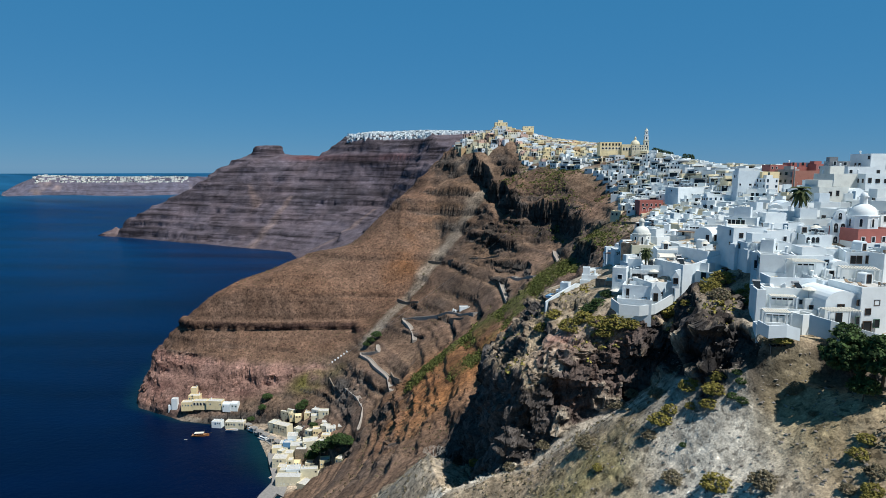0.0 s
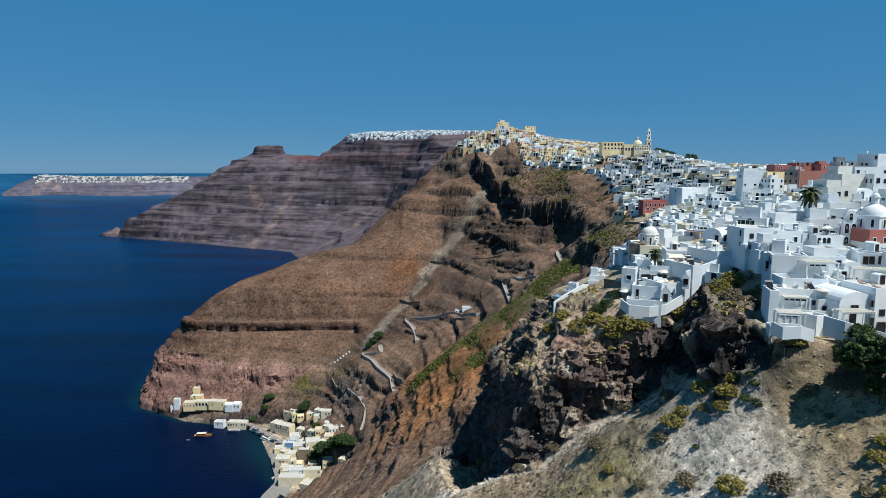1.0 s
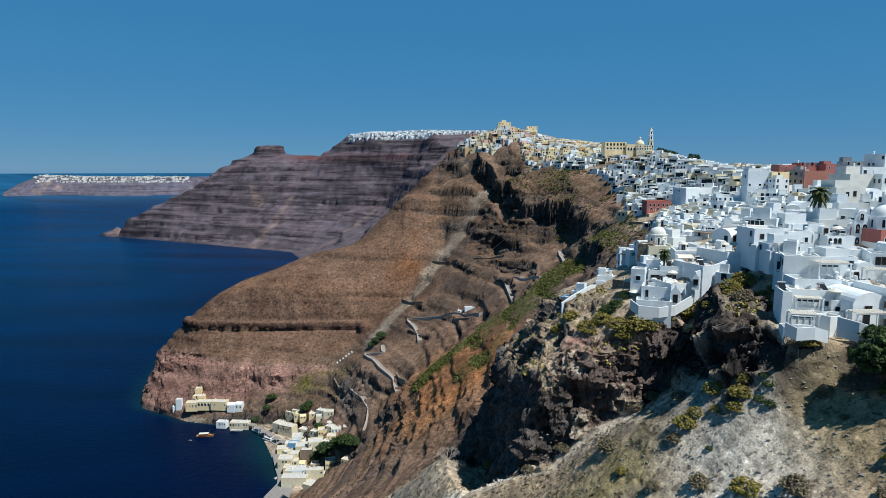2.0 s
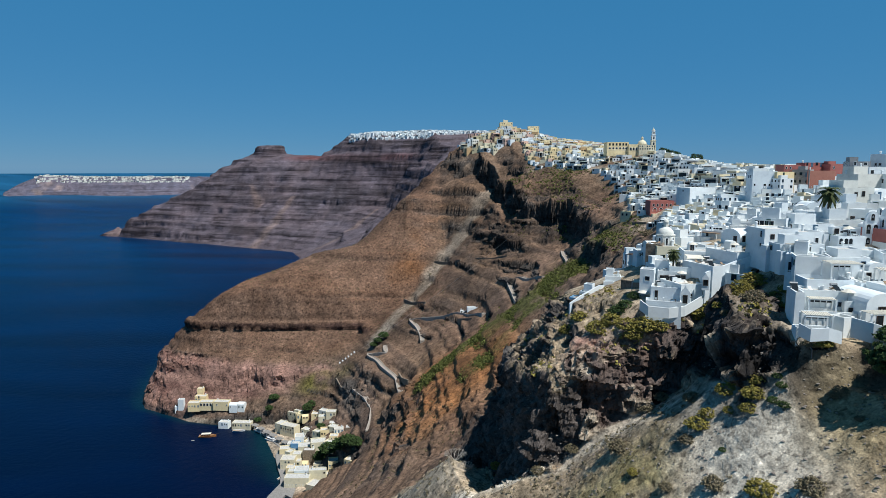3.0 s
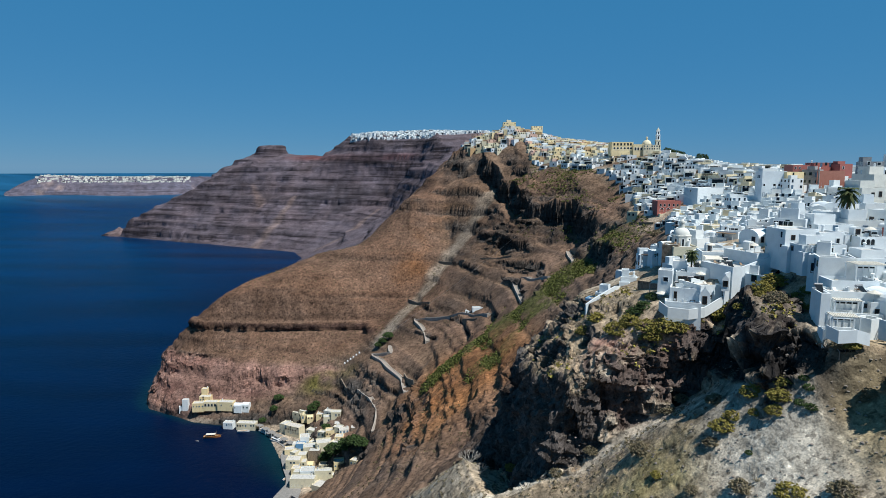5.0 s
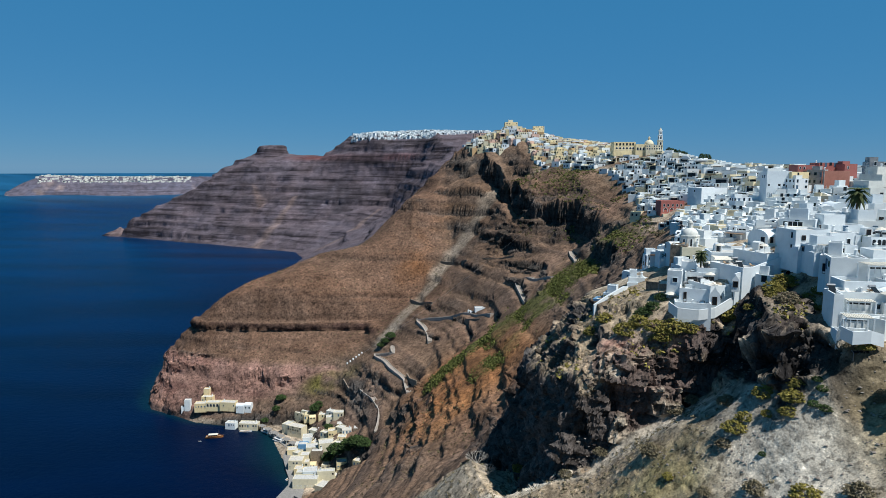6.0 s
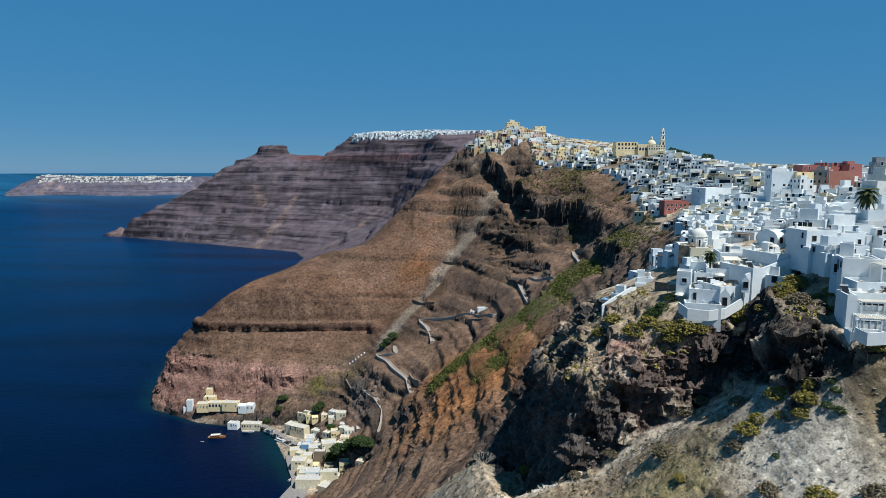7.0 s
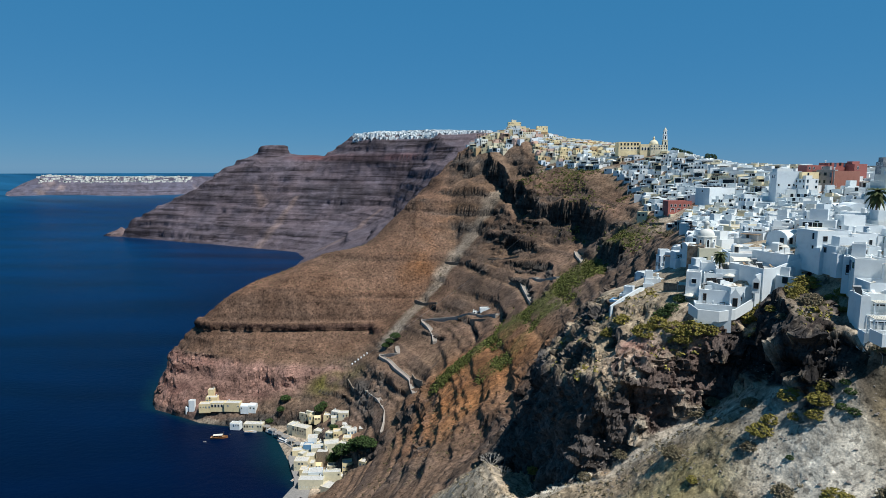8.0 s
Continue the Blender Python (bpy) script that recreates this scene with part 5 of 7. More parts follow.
h = near_house(91.5, 827.9, 261.6, 30.6, 10.0, 8.0, 0, "tray", CREAM, 3, 0.5, (0, 3))



def scatter_town(count, xs, ys, walls, spacing, hs=(2.8, 5.6), label="", group="", limit=0.75):
    made = 0
    for _ in range(count * 30):
        if made >= count:
            break
        x, y = rnd.uniform(*xs), rnd.uniform(*ys)
        if float(town_mask(np.array([x]), np.array([y]))[0]) < limit:
            continue
        if any((x - a) ** 2 + (y - b) ** 2 < (spacing * 0.5 + r) ** 2 for a, b, r in TAKEN):
            continue
        TAKEN.append((x, y, spacing * 0.5))
        w, d = rnd.uniform(0.7, 1.5) * spacing, rnd.uniform(0.75, 1.3) * spacing
        h = rnd.uniform(*hs)
        ob = house_at(x, y, ground_z(x, y), w, d, h, rnd.choice((0, -25, -35, -45, -55, 15)) + rnd.uniform(-8, 8), rnd.choice(("tray", "tray", "open", "tray", "vault", "hut", "tank")), rnd.choice(walls),
                 max(1, round(h / 3)), 0.55, (0, 3), label, group)
        if rnd.random() < 0.85:
            wide = round(rnd.uniform(0.35, 0.65) * w, 1)
            opening(ob, rnd.uniform(-0.15, 0.15) * w, rnd.choice((0.2, max(0.2, h - 2.7))), wide, 2.0, "veranda", w, d)
        made += 1


def joined_houses(name, places, walls, label, category):
    """Houses too far and too many to tell apart, in one mesh."""
    sh = Shape()
    mats = walls + [GLASS_AND_SHADE, CANVAS, DARK_WOOD]
    for x, y, z, w, d, h, yaw in places:
        o = len(sh.v)
        mi = rnd.randrange(len(walls))
        if rnd.random() < 0.15:
            sh.vault(-w / 2, -d / 2, -6, w / 2, d / 2, h * 0.65, h * 0.35, mi, 6)
        else:
            sh.tray(-w / 2, -d / 2, -6, w / 2, d / 2, h, 0.4, 0.5, mi, mi)
        for st in range(max(1, round(h / 3.2))):
            for k in range(max(1, int(w / 3))):
                if rnd.random() < 0.6:
                    a = -w / 2 + 1.5 + 3 * k
                    sh.box(a - 0.65, -d / 2 - 0.06, st * 3.1 + 0.6, a + 0.65, -d / 2 + 0.1, st * 3.1 + 2.3, len(walls))
            for k in range(max(1, int(d / 3))):
                if rnd.random() < 0.4:
                    a = -d / 2 + 1.5 + 3 * k
                    sh.box(-w / 2 - 0.06, a - 0.5, st * 3.1 + 0.8, -w / 2 + 0.1, a + 0.5, st * 3.1 + 2.3, len(walls))
        if y < 420 and w > 4.5 and rnd.random() < 0.5:
            # rooms set back on the roof
            a = rnd.uniform(-w / 2, -w / 10)
            sh.tray(a, -d * rnd.uniform(0, 0.25), h - 0.4, min(a + rnd.uniform(0.4, 0.65) * w, w / 2 - 0.3), d / 2 - 0.3, h + rnd.uniform(1.3, 2.6), 0.2, 0.35, mi, mi)
        if rnd.random() < (0.7 if y < 420 else 0.35 if y < 700 else 0.15):
            # a terrace roof on posts, the shade under it put on the front
            q, e = rnd.uniform(2.0, 3.5), h * rnd.uniform(0.55, 1.0)
            sh.box(-w / 2 + 0.3, -d / 2 - q, e, w / 2 - 0.3, -d / 2 + 0.2, e + 0.2, rnd.choice((mi, len(walls) + 1, len(walls) + 2, len(walls) + 2)))
            for a in (-w / 2 + 0.5, w / 2 - 0.5):
                sh.box(a - 0.12, -d / 2 - q + 0.1, -5, a + 0.12, -d / 2 - q + 0.35, e, mi)
            # dark sheet on the wall that paints the shaded front
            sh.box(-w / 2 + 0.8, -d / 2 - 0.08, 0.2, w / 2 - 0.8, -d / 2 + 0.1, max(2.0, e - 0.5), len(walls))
        m = pose(x, y, z, 0, 0, yaw)
        sh.v[o:] = [tuple(m @ Vector(p)) for p in sh.v[o:]]
    return tagged(new(name, sh.mesh(name, *mats)), label, category, kind="stuff")


scatter_town(110, (60, 170), (150, 245), [WHITE], 5.6)
scatter_town(95, (80, 200), (225, 285), [WHITE] * 12 + [CREAM, CHALK], 5.9)
# behind them the houses run together
places = []
for _ in range(9000):
    x, y = rnd.uniform(85, 255), rnd.uniform(282, 402)
    if float(town_mask(np.array([x]), np.array([y]))[0]) < 0.75 or any((x - a) ** 2 + (y - b) ** 2 < (2.7 + r) ** 2 for a, b, r in TAKEN):
        continue
    TAKEN.append((x, y, 2.7))
    places.append((x, y, ground_z(x, y), rnd.uniform(4.2, 9), rnd.uniform(4.5, 7.5), rnd.uniform(2.6, 5.6), rnd.choice((-25, -35, -45, -55, -40, 5)) + rnd.uniform(-8, 8)))
    if len(places) > 300:
        break
joined_houses("middle_town", places, [WHITE] * 12 + [CREAM, CHALK], "white cube houses and shaded terraces packed below the rim", "houses")
# the rest of the town, up to the skyline
places = []
g = np.random.default_rng(19)
cand_y = g.uniform(380, 900, 26000)
cand_x = g.uniform(0, 1, 26000) * np.where(cand_y < 540, 160 + cand_y * 0.42, 245)
cand_z = height(cand_x, cand_y)
ok = (town_mask(cand_x, cand_y) > 0.8) & (cand_x > np.interp(cand_y, [455, 476, 551, 592, 640, 690, 705, 706], [115, 136, 151, 152, 140, 116, 90, -900])) & ((cand_y < 700) | (cand_z > np.where(cand_y > 785, 256, 238)))
done = np.array(TAKEN)
for x, y, z in zip(cand_x[ok].tolist(), cand_y[ok].tolist(), cand_z[ok].tolist()):
    r = 3.0 if y < 560 else 3.3 if y < 700 else 3.0
    if (((done[:, 0] - x) ** 2 + (done[:, 1] - y) ** 2) < (done[:, 2] + r) ** 2).any():
        continue
    done = np.concatenate([done, [[x, y, r]]])
    places.append((x, y, z, rnd.uniform(4, 10), rnd.uniform(4, 8), rnd.uniform(2.6, 4.8), rnd.choice((0, -20, -35, -45, -30) if y < 700 else (0, 10, -12, 25, 18))))
joined_houses("upper_town", [p for p in places if p[1] < 700], [WHITE, WHITE, WHITE, WHITE, WHITE, CREAM], "white cube houses packed along the cliff rim", "houses")
joined_houses("hilltop_quarter", [p for p in places if p[1] >= 700], [WHITE, CREAM, YELLOW, CHALK, YELLOW, PINK, WHITE, OCHRE, CREAM, WHITE], "cream, yellow and pink houses packed on the hilltop", "houses")

# ---------------------------------------------------------------- far villages, island and islet
places = []
g = np.random.default_rng(23)
vx, vy = g.uniform(-312, 130, 9000), g.uniform(1880, 2160, 9000)
vz = height(vx, vy)
done = np.zeros((1, 2))
for x, y, z in zip(vx.tolist(), vy.tolist(), vz.tolist()):
    if z < 336 - 16 * rnd.random() or (((done[:, 0] - x) ** 2 + (done[:, 1] - y) ** 2) < 58).any():
        continue
    done = np.concatenate([done, [[x, y]]])
    places.append((x, y, z, rnd.uniform(6, 12), rnd.uniform(6, 11), rnd.uniform(3, 6) + 5 * math.exp(-((x + 235) / 40) ** 2), rnd.uniform(-40, 40)))
joined_houses("rim_village", places, [WHITE], "dense white village along the top of the far cliff", "village")

u = np.linspace(0, 1, 160)[:, None] + np.zeros((1, 22))
v = np.linspace(0, 1, 22)[None, :] + np.zeros((160, 1))
bear = -0.70 + 0.42 * u
dist = 3985 + 40 * np.sin(u * 9) + 30 * fbm(u * 900, v * 0, 60, 3, 201) + v * 420
ix, iy = dist * np.sin(np.arctan(bear)), dist * np.cos(np.arctan(bear))
foot = sea_level(np.hypot(ix, iy)) * 0 + 84 - 10 * u
rise = np.clip(u / 0.16, 0.0, 1) ** 0.8 * 108 + 6 * fbm(u * 700, v * 100, 90, 3, 205)
iz = foot - 6 + rise * np.clip(v / 0.35, 0, 1) ** 0.75 + 16 * np.clip(v / 0.3, 0, 1) * fbm(ix, iy, 60, 4, 207, True) * (v < 0.4)
me, used = grid_mesh("far_island", ix, iy, iz, np.ones((159, 21), dtype=bool), EARTH)
band = fbm(u * 30, iz * 2.0, 12, 3, 211)
# island rock colours, shifted to blue as painted air haze
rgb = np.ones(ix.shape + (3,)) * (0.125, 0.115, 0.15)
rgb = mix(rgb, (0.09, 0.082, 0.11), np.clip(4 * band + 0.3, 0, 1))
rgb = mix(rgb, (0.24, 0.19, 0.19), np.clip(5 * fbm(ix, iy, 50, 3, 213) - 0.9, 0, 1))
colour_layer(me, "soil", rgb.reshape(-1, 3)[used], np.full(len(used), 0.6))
tagged(new("far_island", me), "hazy mauve cliff of the far shore across the sea", "island", kind="structure")
places = []
for k in range(620):
    a = rnd.uniform(0.15, 0.72)
    i, j = int(a * 159), rnd.randrange(5, 10)
    places.append((float(ix[i, j]) + rnd.uniform(-6, 6), float(iy[i, j]) + rnd.uniform(-6, 6), float(iz[i, j]) - 1, rnd.uniform(7, 14), rnd.uniform(7, 12), rnd.uniform(3, 6), rnd.uniform(0, 60)))
for k in range(26):
    i = int(rnd.uniform(0.40, 0.52) * 159)
    places.append((float(ix[i, 1]) + rnd.uniform(-9, 9), float(iy[i, 1]) - 4, float(foot[i, 1]) + 1, 9, 8, 5, 20))
joined_houses("far_village", places, [CHALK], "white village strung along the far cliff top", "village")

s = Shape()
rings = []
for k, (r, z) in enumerate(((40, -3), (34, 5), (26, 11), (17, 17), (9, 23), (4, 27))):
    rings.append([(r * (1.25 + 0.5 * lattice(np.array([i]), np.array([k]), 5)[0]) * math.cos(2 * math.pi * i / 14) * (1 if k < 3 else 0.7), r * 0.7 * math.sin(2 * math.pi * i / 14), z + 4 * lattice(np.array([i]), np.array([k]), 9)[0]) for i in range(14)])
s.add([p for r in rings for p in r], [(k * 14 + i, k * 14 + (i + 1) % 14, (k + 1) * 14 + (i + 1) % 14, (k + 1) * 14 + i) for k in range(5) for i in range(14)] + [tuple(70 + i for i in range(14))])
me = s.mesh("rocky_islet", EARTH)
colour_layer(me, "soil", np.ones((len(me.vertices), 3)) * (0.17, 0.12, 0.115))
ob = new("rocky_islet", me)
ob.location = (-1128, 2190, 0)
tagged(ob, "small jagged brown rock islet off the headland", "islet")

# ---------------------------------------------------------------- plants
def leaf_soup(centres, sizes, normals_seed, count):
    """count quads scattered about each centre, as vertices and faces for one mesh."""
    g = np.random.default_rng(normals_seed)
    n = len(centres)
    c = np.repeat(centres, count, 0)
    sz = np.repeat(sizes, count)
    d = g.normal(size=(n * count, 3))
    d /= np.linalg.norm(d, axis=1)[:, None]
    d[:, 2] = np.abs(d[:, 2]) * 0.9
    p = c + d * (sz * g.uniform(0.35, 1.0, n * count))[:, None]
    a = g.normal(size=p.shape)
    a -= (a * d).sum(1)[:, None] * d * 0.6
    a /= np.linalg.norm(a, axis=1)[:, None]
    b = np.cross(d, a)
    b /= np.maximum(np.linalg.norm(b, axis=1), 1e-3)[:, None]
    r = (sz * g.uniform(0.25, 0.5, n * count))[:, None]
    quads = np.stack([p - a * r - b * r * 0.5, p + a * r - b * r * 0.5 + d * r * 0.3, p + a * r * 0.8 + b * r * 0.6, p - a * r * 0.7 + b * r * 0.6 + d * r * 0.2], 1)
    return quads.reshape(-1, 3)


def soup_mesh(name, verts, mat, corners=4):
    me = bpy.data.meshes.new(name)
    k = len(verts) // corners
    me.vertices.add(len(verts))
    me.vertices.foreach_set("co", verts.astype(np.float32).ravel())
    me.loops.add(len(verts))
    me.loops.foreach_set("vertex_index", np.arange(len(verts), dtype=np.int32))
    me.polygons.add(k)
    me.polygons.foreach_set("loop_start", (np.arange(k) * corners).astype(np.int32))
    me.polygons.foreach_set("loop_total", np.full(k, corners, dtype=np.int32))
    me.materials.append(mat)
    me.update(calc_edges=True)
    return me


def crown_mesh(name, seed, mat, clumps, per, rx, rz, clump):
    g = np.random.default_rng(seed)
    d = g.normal(size=(clumps, 3))
    d /= np.linalg.norm(d, axis=1)[:, None]
    c = d * g.uniform(0.45, 1.0, clumps)[:, None] ** 0.5 * (rx, rx, rz)
    c[:, 2] = c[:, 2] * np.where(c[:, 2] < 0, 0.5, 1.0) + rz * 0.5
    c[:, :2] *= 1 + 0.1 * g.normal(size=(clumps, 1))
    return soup_mesh(name, leaf_soup(c, g.uniform(0.6, 1.25, clumps) * clump, seed + 1, per), mat)


BUSHES = {m: [crown_mesh("bush", 300 + 10 * i + k, m, 240, 30, 0.95, 0.8, 0.125) for k in range(3)] for i, m in enumerate((SCRUB, DRY, LEAF))}
BUSH_WORDS = {SCRUB: "yellow-green rounded shrub growing on the rocky slope", DRY: "grey dry thorn bush on bare soil", LEAF: "dark green leafy shrub on the slope"}


def bush(x, y, r, mat, tall=1.0):
    ob = new("shrub", BUSHES[mat][rnd.randrange(3)])
    ob.matrix_basis = pose(x, y, ground_z(x, y) - 0.15 * r, 0, 0, rnd.uniform(0, 360)) @ Matrix.Diagonal((r, r, r * tall, 1))
    return tagged(ob, BUSH_WORDS[mat], "shrub", "shrubs")


bush(52.9, 96.9, 2.60, SCRUB, 0.85)
bush(57.9, 91.5, 2.45, DRY, 0.85)
bush(50.3, 116.6, 2.29, SCRUB, 0.85)
bush(52.3, 117.2, 1.67, SCRUB, 0.85)
bush(57.2, 111.4, 1.79, SCRUB, 0.85)
bush(55.1, 114.5, 1.23, SCRUB, 0.85)
bush(56.0, 118.1, 2.11, SCRUB, 0.85)
bush(57.7, 118.4, 1.69, SCRUB, 0.85)
bush(58.7, 112.7, 2.21, SCRUB, 0.85)
bush(60.2, 114.5, 1.84, SCRUB, 0.85)
bush(48.6, 104.5, 2.05, DRY, 0.85)
bush(47.9, 115.7, 1.55, DRY, 0.85)
bush(52.3, 124.7, 2.00, DRY, 0.85)
bush(38.8, 128.7, 2.53, DRY, 0.85)
bush(48.7, 142.7, 2.29, DRY, 0.85)
bush(52.7, 143.2, 1.79, DRY, 0.85)
bush(60.6, 109.4, 1.17, LEAF, 0.75)
bush(61.6, 107.5, 1.15, LEAF, 0.75)
bush(62.4, 110.1, 1.18, LEAF, 0.75)
bush(69.2, 110.7, 2.17, SCRUB, 0.85)
bush(69.7, 104.8, 1.31, DRY, 0.85)
bush(51.8, 108.9, 0.78, LEAF, 0.75)
bush(39.8, 154.6, 3.04, SCRUB, 0.85)
bush(43.4, 155.0, 2.77, SCRUB, 0.85)
bush(46.5, 151.0, 2.97, SCRUB, 0.85)
bush(50.1, 149.5, 3.20, SCRUB, 0.85)
bush(47.3, 149.1, 2.40, SCRUB, 0.85)
bush(53.2, 148.6, 2.39, SCRUB, 0.85)
bush(45.3, 157.2, 2.53, LEAF, 0.75)
bush(47.5, 157.4, 2.25, LEAF, 0.75)
bush(50.3, 159.8, 2.00, LEAF, 0.75)
bush(64.2, 150.9, 2.96, SCRUB, 0.85)
bush(66.5, 151.7, 2.71, SCRUB, 0.85)
bush(69.3, 142.4, 2.54, SCRUB, 0.85)
bush(73.3, 145.4, 2.86, SCRUB, 0.85)
bush(68.2, 133.6, 2.39, DRY, 0.85)
bush(74.7, 137.7, 1.97, SCRUB, 0.85)
bush(76.6, 136.9, 1.71, SCRUB, 0.85)
bush(38.5, 167.9, 2.70, SCRUB, 0.85)
bush(35.1, 169.4, 2.42, SCRUB, 0.85)
bush(116.1, 241.4, 3.02, SCRUB, 0.85)
bush(120.9, 244.8, 3.06, SCRUB, 0.85)
bush(92.8, 182.8, 1.96, SCRUB, 0.85)
bush(116.1, 222.8, 1.99, DRY, 0.85)
bush(134.6, 348.8, 4.36, SCRUB, 0.85)
bush(125.5, 336.5, 4.21, SCRUB, 0.85)
bush(121.7, 342.9, 3.67, SCRUB, 0.85)
bush(119.2, 362.8, 3.89, DRY, 0.85)
bush(18.8, 171.0, 2.75, SCRUB, 0.85)
bush(17.5, 183.3, 1.96, SCRUB, 0.85)
bush(31.8, 143.2, 1.79, DRY, 0.85)
bush(24.1, 144.4, 1.80, DRY, 0.85)
bush(38.9, 118.8, 1.27, SCRUB, 0.85)
bush(42.5, 110.5, 1.38, DRY, 0.85)
bush(68.8, 98.1, 0.88, DRY, 0.85)
bush(68.7, 104.9, 0.94, DRY, 0.85)
bush(68.4, 85.9, 1.53, SCRUB, 0.85)
bush(70.4, 87.3, 1.40, SCRUB, 0.85)
bush(68.4, 82.0, 1.61, DRY, 0.85)
bush(64.7, 82.2, 1.17, DRY, 0.85)
bush(66.5, 79.7, 1.57, SCRUB, 0.85)
bush(70.0, 111.1, 1.19, SCRUB, 0.85)
bush(65.5, 78.6, 1.40, SCRUB, 0.85)
bush(65.5, 150.4, 1.75, SCRUB, 0.85)
bush(63.9, 141.3, 1.51, SCRUB, 0.85)
bush(62.5, 133.9, 1.32, DRY, 0.85)
bush(74.2, 154.2, 1.79, SCRUB, 0.85)
bush(76.1, 154.6, 1.79, SCRUB, 0.85)
bush(74.0, 145.7, 1.56, SCRUB, 0.85)
bush(74.9, 153.2, 1.92, SCRUB, 0.85)
bush(67.8, 140.1, 1.50, SCRUB, 0.85)
bush(72.9, 144.5, 1.42, DRY, 0.85)
bush(69.3, 132.1, 1.06, DRY, 0.85)
bush(74.3, 135.3, 1.21, SCRUB, 0.85)
bush(74.8, 133.1, 1.07, SCRUB, 0.85)
bush(79.5, 155.4, 1.39, SCRUB, 0.85)
bush(62.4, 111.7, 1.00, LEAF, 0.75)
bush(67.7, 110.9, 1.58, DRY, 0.85)
bush(70.1, 110.5, 1.38, SCRUB, 0.85)
bush(62.8, 150.6, 1.61, SCRUB, 0.85)


def tree(x, y, r, h, label="dark green broad-leaved tree with dense uneven crown"):
    """A forked trunk under a crown of leaf clumps."""
    z = ground_z(x, y)
    base = new("tree")
    base.location = (x, y, z)
    s = Shape()
    s.tube((0, 0, -0.5), (0.1 * r, 0, h * 0.45), 0.07 * h * 0.5, 0.05 * h * 0.5, 7)
    for k in range(5):
        a = 2 * math.pi * k / 5 + rnd.random()
        s.tube((0.1 * r, 0, h * (0.3 + 0.03 * k)), (0.6 * r * math.cos(a), 0.6 * r * math.sin(a), h * 0.7), 0.025 * h, 0.01 * h, 5)
    part("trunk", s.mesh("trunk", BARK), base)
    part("crown", crown_mesh("crown", rnd.randrange(9999), LEAF, 260, 26, r, h * 0.45, 0.16 * r), base, pose(0, 0, h * 0.42))
    return tagged(base, label, "tree")


tree(75.0, 99.0, 4.3, 9.2)
tree(77.5, 93.4, 4.2, 9.0)
tree(73.8, 94.0, 2.3, 3.8)
tree(81.9, 101.3, 4.2, 8.6)
tree(78.6, 101.8, 3.8, 8.2)
tree(79.2, 107.8, 2.3, 3.9)
tree(-89.3, 474.8, 6.8, 10.2)
tree(-78.7, 463.4, 7.0, 10.6)
tree(-71.2, 456.7, 6.5, 9.8)
tree(-63.8, 448.2, 5.6, 7.8)
tree(-97.2, 481.1, 5.6, 7.8)
tree(-121.0, 547.0, 4.4, 8.4)
tree(-118.0, 550.1, 3.9, 7.5)
tree(-158.7, 559.0, 3.5, 6.3)
tree(-156.5, 567.8, 4.6, 5.5)
tree(-103.0, 516.1, 3.7, 4.4)
tree(-168.4, 557.2, 4.0, 4.4)
tree(-54.5, 579.4, 4.7, 6.5)
tree(-59.6, 576.7, 4.1, 5.8)
tree(-63.6, 574.9, 3.6, 5.0)
tree(226.5, 660.3, 2.9, 9.4)
tree(228.3, 655.3, 2.9, 9.3)
tree(233.5, 660.3, 2.9, 9.4)
tree(235.2, 655.3, 2.9, 9.3)
tree(240.5, 660.3, 2.9, 9.4)
tree(242.2, 655.3, 2.9, 9.3)
tree(222.2, 564.3, 2.5, 8.0)
tree(227.2, 569.3, 2.5, 8.1)
tree(228.2, 564.3, 2.5, 8.0)


def palm(x, y, z, h, r):
    base = new("palm_tree")
    base.location = (x, y, z)
    s = Shape()
    for k in range(8):
        s.tube((0, 0, h * k / 8 - 0.3), (0, 0, h * (k + 1) / 8 - 0.25), 0.28 - 0.008 * k, 0.22 - 0.008 * k, 8)
    part("trunk", s.mesh("trunk", BARK), base)
    for ringi, (n, lift, ln) in enumerate(((11, 0.95, 0.85), (13, 0.45, 1.0), (12, -0.15, 0.9), (9, -0.6, 0.7))):
        for k in range(n):
            a = 2 * math.pi * (k + 0.4 * ringi) / n + rnd.uniform(-0.12, 0.12)
            f = Shape()
            pts = []
            for j in range(7):
                q = j / 6
                out = r * ln * q
                up = r * (lift * q - (0.75 + 0.15 * rnd.random()) * q * q)
                wd = r * 0.17 * math.sin(math.pi * min(1, q * 0.9 + 0.08))
                pts.append((Vector((math.cos(a) * out, math.sin(a) * out, up)), wd))
            side_v = Vector((-math.sin(a), math.cos(a), 0))
            vs = []
            for p, wd in pts:
                vs += [p - side_v * wd - Vector((0, 0, wd * 0.45)), p, p + side_v * wd - Vector((0, 0, wd * 0.45))]
            # split leaflets: gaps on both edges of the midrib
            fs = [(3 * j + e, 3 * j + 3 + e, 3 * j + 4 + e, 3 * j + 1 + e) for j in range(6) for e in (0, 1)]
            f.add(vs, fs)
            part("frond", f.mesh("frond", PALM), base, pose(0, 0, h - 0.2))
    return tagged(base, "tall date palm with drooping green fronds among white houses", "palm tree", "palms")


palm(102.1, 165.8, 223.4, 7.9, 3.3)
palm(60.5, 161.2, 210.7, 5.0, 2.0)
palm(174.7, 244.9, 235.0, 5.6, 2.1)

